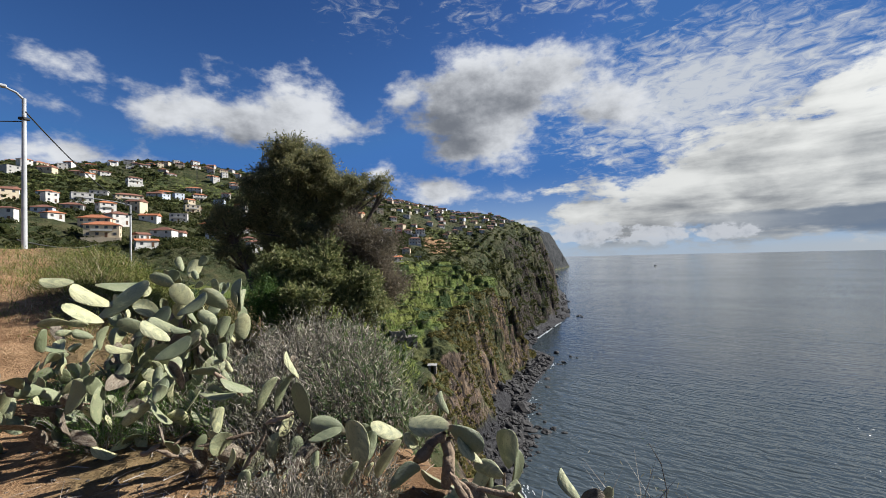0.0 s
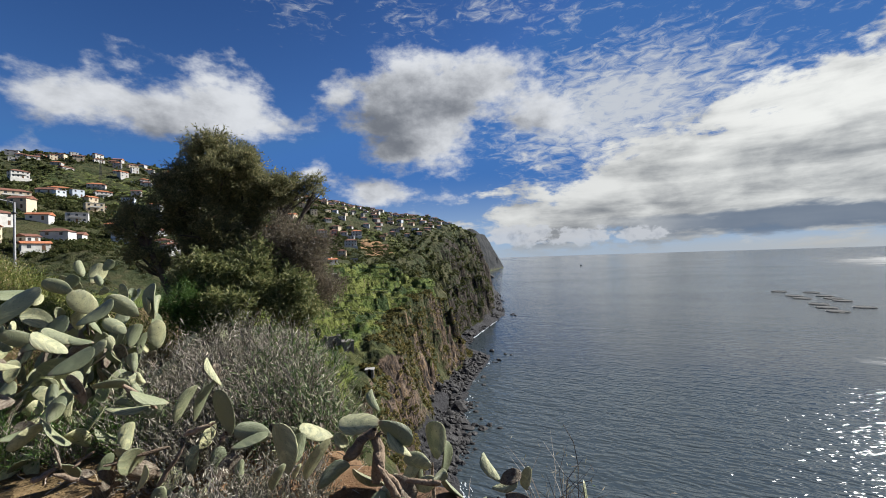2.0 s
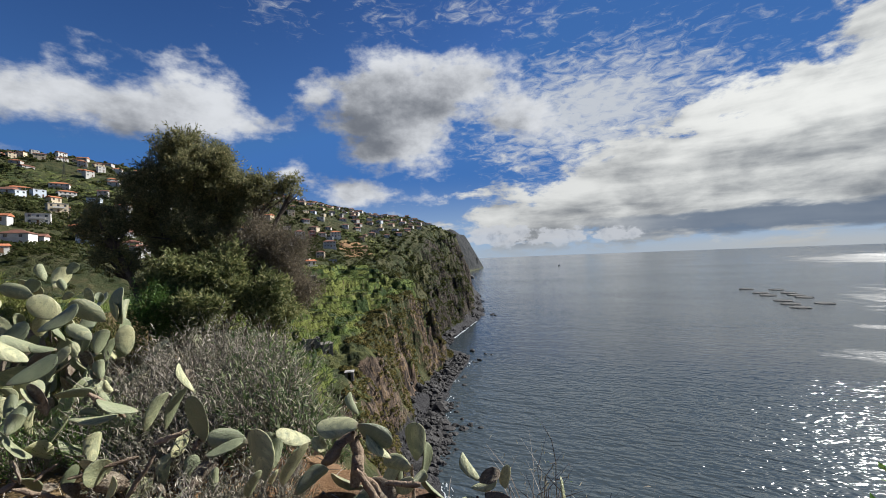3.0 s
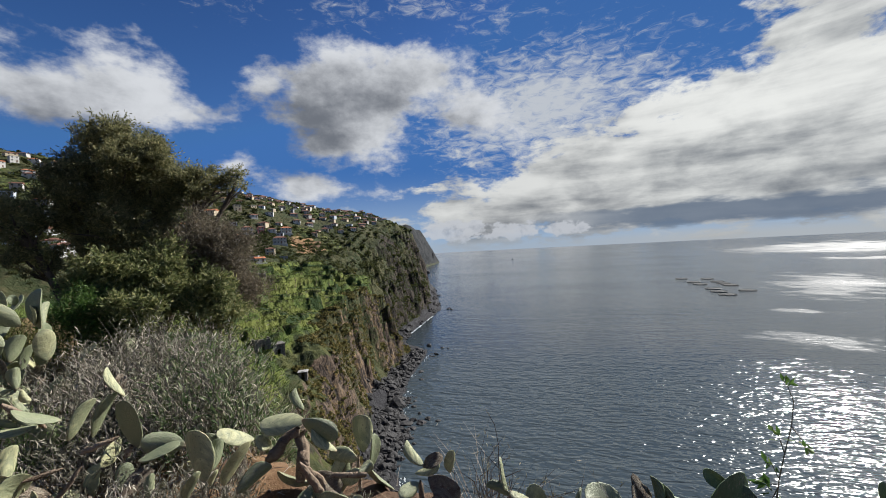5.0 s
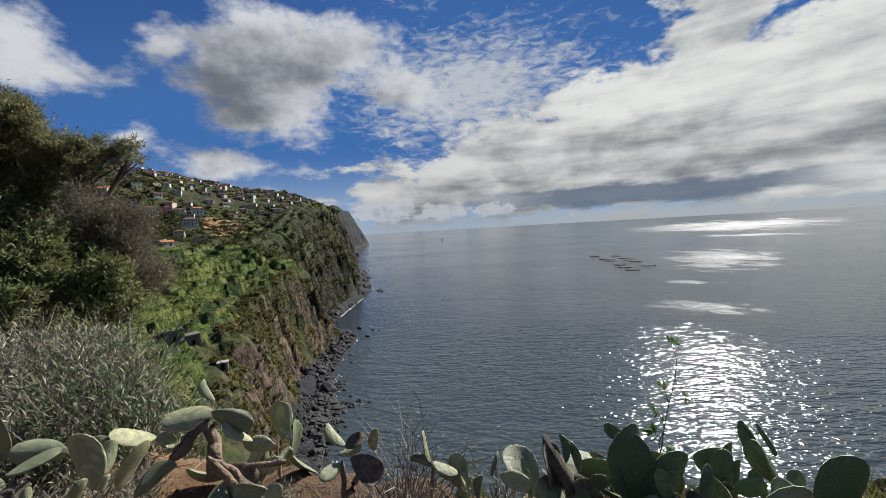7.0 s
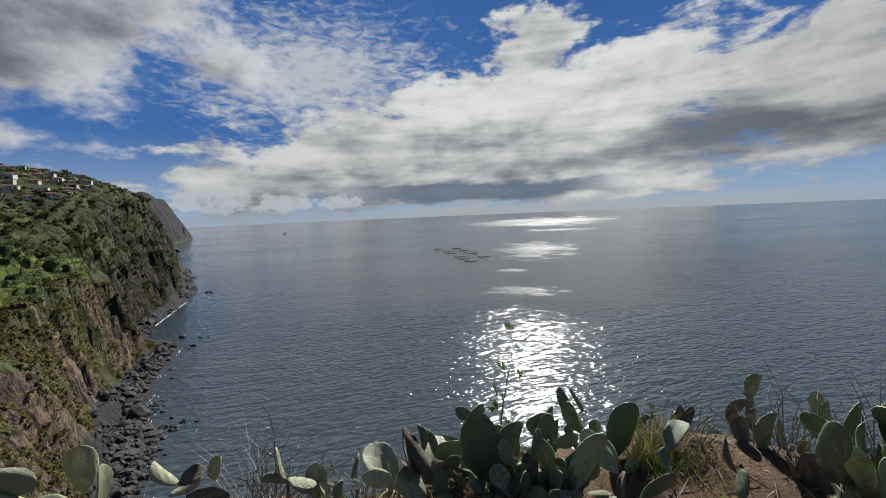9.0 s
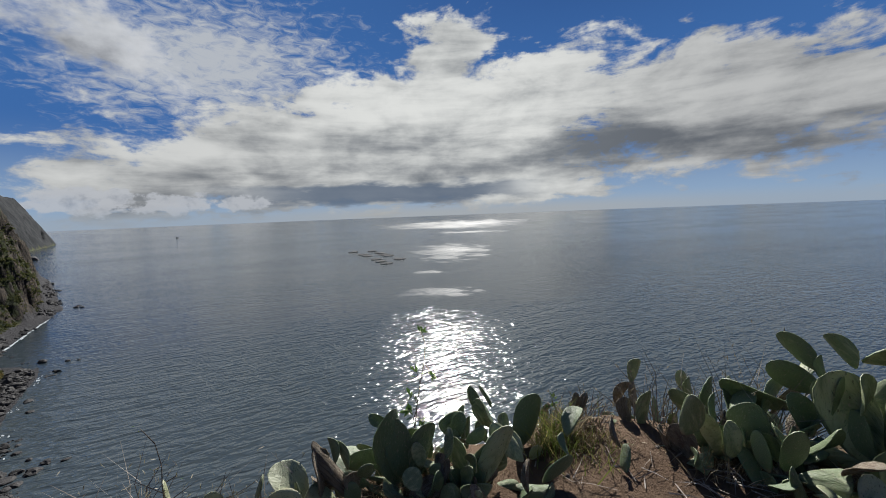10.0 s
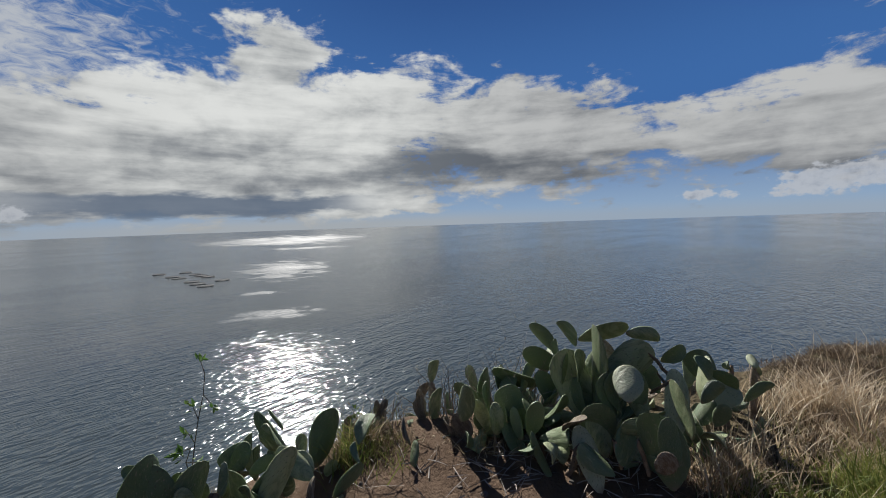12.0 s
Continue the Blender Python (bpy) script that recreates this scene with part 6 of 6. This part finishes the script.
ROOFS = [grainy(nm, cols, 0.8, 0.9, 0.5, 5.0, 0.15, 0.05) for nm, cols in (
    ("orange_roof_tiles", ((0.40, 0.155, 0.075), (0.31, 0.12, 0.062), (0.22, 0.09, 0.05))),
    ("weathered_roof_tiles", ((0.20, 0.092, 0.062), (0.15, 0.075, 0.055), (0.11, 0.06, 0.05))),
    ("concrete_roof", ((0.36, 0.35, 0.33), (0.28, 0.27, 0.26), (0.2, 0.19, 0.18))))]
PANE = grainy("dark_window", ((0.030, 0.034, 0.040), (0.055, 0.058, 0.062)), 0.7, 0.2, 0.0, spec=0.5)
SHUTTER = grainy("brown_door", ((0.12, 0.06, 0.035), (0.09, 0.05, 0.03)), 0.9, 0.6, 0.0)
METAL = grainy("galvanised_steel", ((0.40, 0.41, 0.42), (0.30, 0.31, 0.32)), 1.2, 0.45, 0.1)
CABLE = grainy("black_cable", ((0.02, 0.022, 0.024), (0.035, 0.036, 0.036)), 2.0, 0.6, 0.0)
WINDOW_ME = box_mesh("window", (-0.55, -0.05, -0.6), (0.55, 0.04, 0.6), 0.02)
WINDOW_ME.materials.append(PANE)
DOOR_ME = box_mesh("door", (-0.5, -0.05, 0), (0.5, 0.04, 2.1), 0.02)
DOOR_ME.materials.append(SHUTTER)
HOUSE_RNG = random.Random(60)


def roof_mesh(w, d, h, rise, kind):
    """Hipped, gabled or flat roof with eaves, as a closed shell with some thickness."""
    bm = bmesh.new()
    o = 0.45
    if kind == "flat":
        box_into(bm, (-w / 2 - 0.15, -d / 2 - 0.15, h), (w / 2 + 0.15, d / 2 + 0.15, h + 0.35))
        return bm_mesh("roof", bm)
    inset = d / 2 if kind == "hip" else 0.0
    low = [bm.verts.new((sx * (w / 2 + o), sy * (d / 2 + o), h - 0.12)) for sx, sy in ((-1, -1), (1, -1), (1, 1), (-1, 1))]
    eave = [bm.verts.new((v.co.x, v.co.y, h + 0.08)) for v in low]
    e = w / 2 + o - (inset + o if kind == "hip" else 0)
    a, b = bm.verts.new((-max(e, 0.3), 0, h + rise)), bm.verts.new((max(e, 0.3), 0, h + rise))
    bm.faces.new(low[::-1])
    for i in range(4):
        bm.faces.new((low[i], low[(i + 1) % 4], eave[(i + 1) % 4], eave[i]))
    bm.faces.new((eave[0], eave[1], b, a))
    bm.faces.new((eave[2], eave[3], a, b))
    bm.faces.new((eave[1], eave[2], b))
    bm.faces.new((eave[3], eave[0], a))
    bmesh.ops.recalc_face_normals(bm, faces=bm.faces)
    return bm_mesh("roof", bm)


def house(x, y, w, d, storeys, turn, wall, roof, kind, label, rich=True):
    """A house with its walls, roof, windows and door, set into the slope; its front faces the viewpoint, off by turn."""
    z = height(x, y) - 0.2
    ob = thing("house", (x, y, z), label, "house", "houses on the hillside")
    facing = math.atan2(-y, -x) + math.pi / 2 + radians(turn)
    m = Matrix.Translation((x, y, z)) @ Matrix.Rotation(facing, 4, "Z")
    h = 2.7 * storeys + 0.1
    body = bmesh.new()
    box_into(body, (-w / 2, -d / 2, -3.0), (w / 2, d / 2, h))
    if rich:
        box_into(body, (-w / 2 - 0.6, -d / 2 - 1.3, -5.0), (w / 2 + 0.6, -d / 2 - 0.003, -0.1))
    attach("wall", bm_mesh("wall", body), WALLS[wall], ob, m)
    attach("roof", roof_mesh(w, d, h, min(d, w) * 0.24, kind), ROOFS[2 if kind == "flat" else roof], ob, m)
    per = max(2, int(w / (2.8 if rich else 3.6)))
    for s in range(storeys):
        for i in range(per):
            px = -w / 2 + (i + 0.5) * w / per
            if s == 0 and i == per // 2:
                attach("door", DOOR_ME, None, ob, m @ Matrix.Translation((px, -d / 2 - 0.01, 0.05)))
            else:
                attach("window", WINDOW_ME, None, ob, m @ Matrix.Translation((px, -d / 2 - 0.01, s * 2.9 + 1.55)))
        if rich:
            for sx in (-1, 1):
                attach("window", WINDOW_ME, None, ob, m @ Matrix.Translation((sx * (w / 2 + 0.01), 0, s * 2.9 + 1.55)) @ Matrix.Rotation(sx * math.pi / 2, 4, "Z"))
    if rich and storeys > 1:
        bal = bmesh.new()
        box_into(bal, (-w * 0.3, -d / 2 - 1.1, 2.75), (w * 0.3, -d / 2 - 0.006, 2.9))
        box_into(bal, (-w * 0.3, -d / 2 - 1.1, 2.9), (w * 0.3, -d / 2 - 1.0, 3.7))
        attach("balcony", bm_mesh("balcony", bal), WALLS[0], ob, m)
    return ob


house(-224, 278, 16.0, 7.2, 2, 12, 1, 1, "hip", "long cream two-storey house with brown tiled hip roof")
house(-166, 187, 12.0, 8.0, 2, -15, 1, 0, "hip", "cream house with bright orange tiled roof")
house(-150, 172, 12.0, 7.2, 2, -8, 1, 0, "hip", "cream house with orange roof above the road")
house(-141, 182, 4.8, 5.6, 1, 30, 0, 1, "gable", "small white house with a gable")
house(-131, 172, 8.0, 4.0, 1, 12, 0, 0, "gable", "low white house with orange roof")
house(-198, 229, 8.0, 6.4, 2, 20, 0, 0, "hip", "white two-storey house with orange hip roof")
house(-253, 355, 13.6, 7.2, 1, 5, 3, 0, "hip", "pale blue long house with orange roof")
house(-250, 392, 12.8, 7.2, 2, -8, 0, 0, "hip", "white house with orange hip roof on a terrace")
house(-229, 366, 11.2, 6.4, 2, 15, 0, 0, "hip", "white two-storey house with red-orange roof")
house(-170, 251, 9.6, 7.2, 2, -5, 0, 2, "flat", "white two-storey flat-roofed house with balcony")
house(-188, 292, 9.6, 8.0, 2, 10, 1, 2, "flat", "cream flat-roofed building among other houses")
house(-160, 262, 6.4, 5.6, 1, -18, 1, 0, "hip", "small cream house with orange roof")
house(-289, 365, 11.2, 7.2, 2, 18, 0, 1, "hip", "white house with weathered tiled roof")
house(-256, 291, 10.4, 7.2, 2, -12, 0, 2, "flat", "white flat-roofed villa on the slope")
house(-225, 243, 10.4, 7.2, 2, 6, 0, 2, "flat", "white modern house with flat roof")
house(-207, 218, 9.6, 6.4, 1, -10, 2, 1, "hip", "grey house with weathered tiled roof")
house(-64, 432, 9.6, 6.4, 2, 14, 0, 1, "hip", "white house with weathered red roof in a row")
house(-52, 436, 6.4, 5.6, 2, 10, 4, 1, "hip", "rose-red painted house in a row")
house(-42, 444, 8.0, 6.4, 1, -5, 0, 1, "hip", "low white house with tiled roof in a row")
house(-29, 448, 10.4, 6.4, 2, 8, 0, 0, "hip", "white house with orange roof above the terraces")
house(-36, 288, 6.4, 4.8, 1, 22, 0, 0, "gable", "small white house with red roof near green fields")
house(-40, 296, 5.6, 4.8, 1, -12, 0, 2, "flat", "low white outbuilding beside a house")
house(-36, 358, 7.2, 5.6, 2, -6, 1, 1, "hip", "cream house with tiled roof by the terraces")
house(-26, 352, 6.4, 4.8, 1, 16, 0, 2, "flat", "white flat-roofed outbuilding on a terrace")
house(-31, 391, 11.2, 6.4, 2, 5, 0, 1, "hip", "wide white house with weathered roof on a terrace")
house(16, 519, 9.6, 6.4, 1, 5, 2, 2, "flat", "grey flat-roofed house on the far slope")

taken = [(o.location.x, o.location.y) for o in scene.objects if o.name.startswith("house")]
for zone, az, r, count in (("hill", (-50, -20), (230, 660), 130), ("hill", (-22, -9), (280, 660), 44), ("far", (-9, 9.5), (430, 820), 140), ("far", (9.5, 12.2), (560, 760), 8)):
    tries = 0
    made = 0
    while made < count and tries < 4000:
        tries += 1
        a, q = radians(HOUSE_RNG.uniform(*az)), math.sqrt(HOUSE_RNG.uniform(r[0] ** 2, r[1] ** 2))
        x, y = q * math.sin(a), q * math.cos(a)
        s = float(inland(np.array([x]), np.array([y]))[0])
        gap = 15 if zone == "hill" else 13
        if s < 95 or any((x - p) ** 2 + (y - t) ** 2 < gap * gap for p, t in taken):
            continue
        if float(vnoise(np.array([x / 70]), np.array([y / 70]), 91)[0]) < -0.25:
            continue
        taken.append((x, y))
        made += 1
        wall = HOUSE_RNG.choice([0, 0, 0, 1, 1, 2, 2, 3])
        kind = HOUSE_RNG.choice(["hip", "hip", "gable", "flat"])
        roof = HOUSE_RNG.choice([0, 1, 1])
        st = HOUSE_RNG.choice([1, 1, 2])
        w = HOUSE_RNG.uniform(6, 10.5) if zone == "hill" else HOUSE_RNG.uniform(6, 9.5)
        if zone == "far":
            st, roof = 1, 1
        label = "%s %s-storey house with %s roof on the hillside" % (("white", "cream", "grey", "pale blue")[wall], ("one", "two")[st - 1], "flat concrete" if kind == "flat" else ("orange tiled", "weathered tiled")[roof])
        house(x, y, w, w * HOUSE_RNG.uniform(0.6, 0.85), st, HOUSE_RNG.uniform(-40, 40), wall, roof, kind, label, False)


# ---- sheds on the terraces ----
DRY_STONE = grainy("dry_stone_wall", ((0.085, 0.08, 0.075), (0.18, 0.165, 0.15), (0.28, 0.26, 0.24)), 1.6, 0.95, 1.0, 6.0, 0.1, 0.15)


def shed(x, y, w, d, h, turn, label, roof_mat, open_roof=False, wall_mat=None):
    z = height(x, y)
    ob = thing("stone_shed", (x, y, z), label, "shed")
    m = Matrix.Translation((x, y, z)) @ Matrix.Rotation(math.atan2(-y, -x) + math.pi / 2 + radians(turn), 4, "Z")
    for lo, hi in (((-w / 2, -d / 2, -2.5), (-0.5, -d / 2 + 0.4, h)), ((0.5, -d / 2, -2.5), (w / 2, -d / 2 + 0.4, h)), ((-0.5, -d / 2, 1.9), (0.5, -d / 2 + 0.4, h)),
                   ((-w / 2, d / 2 - 0.4, -2.5), (w / 2, d / 2, h * (0.8 if open_roof else 1))), ((-w / 2, -d / 2 + 0.4, -2.5), (-w / 2 + 0.4, d / 2 - 0.4, h)), ((w / 2 - 0.4, -d / 2 + 0.4, -2.5), (w / 2, d / 2 - 0.4, h))):
        attach("wall", box_mesh("wall", lo, hi, 0.04), wall_mat or DRY_STONE, ob, m)
    if not open_roof:
        attach("roof", box_mesh("roof", (-w / 2 - 0.2, -d / 2 - 0.3, h + 0.003), (w / 2 + 0.2, d / 2 + 0.2, h + 0.16), 0.02), roof_mat, ob, m, "pale flat roof")
    return ob


shed(-19.6, 152.2, 5.5, 4.5, 3.8, 14, "roofless dark stone ruin on a green terrace", ROOFS[2], True)
shed(-14.6, 153.5, 4.2, 4.2, 3.6, 14, "dark stone shed with flat grey roof beside a ruin", DRY_STONE)
shed(-5.7, 137.3, 2.8, 2.4, 1.7, -6, "small stone hut with a pale flat roof on a terrace", ROOFS[2])
shed(-31, 252, 5.0, 4.0, 2.6, 10, "small stone field shed with pale roof", ROOFS[2])

# a long pale retaining wall high on the hill
for k in range(6):
    a = Vector((-262 + k * 17, 470 - k * 4.0, 0))
    w_ = thing("retaining_wall", (a.x, a.y, height(a.x, a.y)), "long pale concrete retaining wall on the upper slope", "wall", "retaining walls")
    attach("wall_segment", box_mesh("wall_segment", (-9, -0.4, -4), (9, 0.4, 3.4), 0.05), WALLS[2], w_, Matrix.Translation(w_.location) @ Matrix.Rotation(radians(-13), 4, "Z"))


# ---- lamp posts, cables and mast ----
def lamp_post(x, y, top, arm, label):
    z = height(x, y) - 0.1
    ob = thing("street_lamp", (x, y, z), label, "street lamp", "street lamps")
    attach("pole", tubes_mesh("pole", [([(x, y, z), (x, y, (z + top) / 2), (x, y, top)], [0.085, 0.075, 0.06])], 12), METAL, ob, Matrix.Identity(4), "grey steel pole")
    a = Vector(arm)
    attach("arm", tubes_mesh("arm", [([(x, y, top - 0.05), tuple(Vector((x, y, top + 0.12)) + a * 0.35), tuple(Vector((x, y, top + 0.18)) + a)], [0.045, 0.04, 0.035])], 8), METAL, ob, Matrix.Identity(4))
    head = bmesh.new()
    box_into(head, (-0.12, -0.1, -0.06), (0.5, 0.1, 0.05), 0.03)
    attach("lamp_head", bm_mesh("lamp_head", head), METAL, ob, Matrix.Translation(Vector((x, y, top + 0.18)) + a) @ Matrix.Rotation(math.atan2(a.y, a.x), 4, "Z"), "flat dark lamp head")
    band = bmesh.new()
    box_into(band, (-0.12, -0.12, -0.05), (0.12, 0.12, 0.05), 0.02)
    attach("bracket", bm_mesh("bracket", band), CABLE, ob, Matrix.Translation((x, y, top - 0.75)))


lamp_post(-15.37, 14.31, 7.75, (-0.32, -0.45, 0.12), "tall grey steel street lamp beside the path")
lamp_post(-25.0, 31.2, 6.3, (-1.9, -1.3, 0.2), "slender grey street lamp farther down the slope")


def cable(a, b, sag, label, thick=0.022):
    a, b = Vector(a), Vector(b)
    pts = [tuple(a.lerp(b, f / 14) - Vector((0, 0, sag * 4 * f / 14 * (1 - f / 14)))) for f in range(15)]
    ob = new("cable", tubes_mesh("cable", [(pts, [thick] * 15)], 5))
    ob.data.materials.append(CABLE)
    tagged(ob, label, "cable", "overhead cables")


cable((-15.3, 14.3, 7.25), (-25.0, 31.2, 6.2), 0.42, "black overhead cable slung between two lamp posts", 0.025)
cable((-15.4, 14.3, 6.9), (-22, 8, 6.2), 0.3, "thin black overhead cable along the path", 0.02)
cable((-18.4, 16.8, 2.75), (-32.0, 36.0, 3.5), 0.35, "dark green cable strung low above the shrubs", 0.035)

mast = thing("radio_mast", (-277, 440, height(-277, 440)), "thin dark lattice radio mast on the hilltop", "mast")
mx, my, mz = mast.location
legs = [([(mx + 1.2 * math.cos(q), my + 1.2 * math.sin(q), mz - 1), (mx + 0.25 * math.cos(q), my + 0.25 * math.sin(q), mz + 24)], [0.14, 0.1]) for q in (0, 2.1, 4.2)]
for leg in legs:
    attach("leg", tubes_mesh("leg", [leg], 5), CABLE, mast, Matrix.Identity(4))
attach("bracing", tubes_mesh("bracing", [([(mx + (1.2 - k * 0.078) * math.cos(q), my + (1.2 - k * 0.078) * math.sin(q), mz + k * 2), (mx + (1.1 - k * 0.078) * math.cos(q + 2.1), my + (1.1 - k * 0.078) * math.sin(q + 2.1), mz + k * 2 + 2)], [0.06, 0.06]) for k in range(11) for q in (0, 2.1, 4.2)], 4), CABLE, mast, Matrix.Identity(4))

# ---- fish farm and boat ----
COLLAR = grainy("black_plastic_collar", ((0.03, 0.032, 0.035), (0.055, 0.056, 0.058)), 0.4, 0.6, 0.0)
NET = grainy("dark_bird_net", ((0.018, 0.02, 0.022), (0.032, 0.034, 0.036)), 0.3, 0.9, 0.2)


def ring(radius, thick, z):
    pts = [(radius * math.cos(2 * math.pi * k / 24), radius * math.sin(2 * math.pi * k / 24), z) for k in range(25)]
    return pts, [thick] * 25


def cone_net(radius):
    bm = bmesh.new()
    bmesh.ops.create_cone(bm, cap_ends=False, segments=24, radius1=radius, radius2=0.6, depth=0.35)
    bmesh.ops.translate(bm, verts=bm.verts, vec=(0, 0, 0.9))
    return bm_mesh("net", bm, True)


COLLAR_ME = [tubes_mesh("collar", [ring(r_, 0.3, 0.2)], 6) for r_ in (11.0, 10.0)]
RAIL_ME, NET_ME = tubes_mesh("handrail", [ring(10.5, 0.16, 1.2)], 5), cone_net(10.5)
for me_ in (*COLLAR_ME, RAIL_ME):
    me_.materials.append(COLLAR)
NET_ME.materials.append(NET)
cage = thing("fish_cage", (0, 0, SEA), "round black floating fish cage with a net", "fish cage", "fish farm cages")
for nm, me_ in (("collar", COLLAR_ME[0]), ("collar", COLLAR_ME[1]), ("handrail", RAIL_ME), ("net", NET_ME)):
    attach(nm, me_, None, cage)

CAGES = [(699, 615), (656, 552), (635, 522), (589, 463), (564, 434), (542, 405), (724, 580), (690, 533), (667, 504), (649, 479), (603, 420)]
cage.matrix_basis = pose(*CAGES[0], SEA)
for x, y in CAGES[1:]:
    copy_thing(cage, pose(x, y, SEA, 0, 0, 11 * x))

boat = thing("boat", (1161, 2214, float(sea_level(np.array([1161.0]), np.array([2214.0]))[0][0])), "small dark fishing boat far out at sea", "boat")
hull = bmesh.new()
box_into(hull, (-7, -2.2, -0.5), (7, 2.2, 2.0), 0.6)
attach("hull", bm_mesh("hull", hull), COLLAR, boat)
cab = bmesh.new()
box_into(cab, (-4, -1.5, 1.9), (0, 1.5, 4.6), 0.2)
attach("cabin", bm_mesh("cabin", cab), WALLS[0], boat)
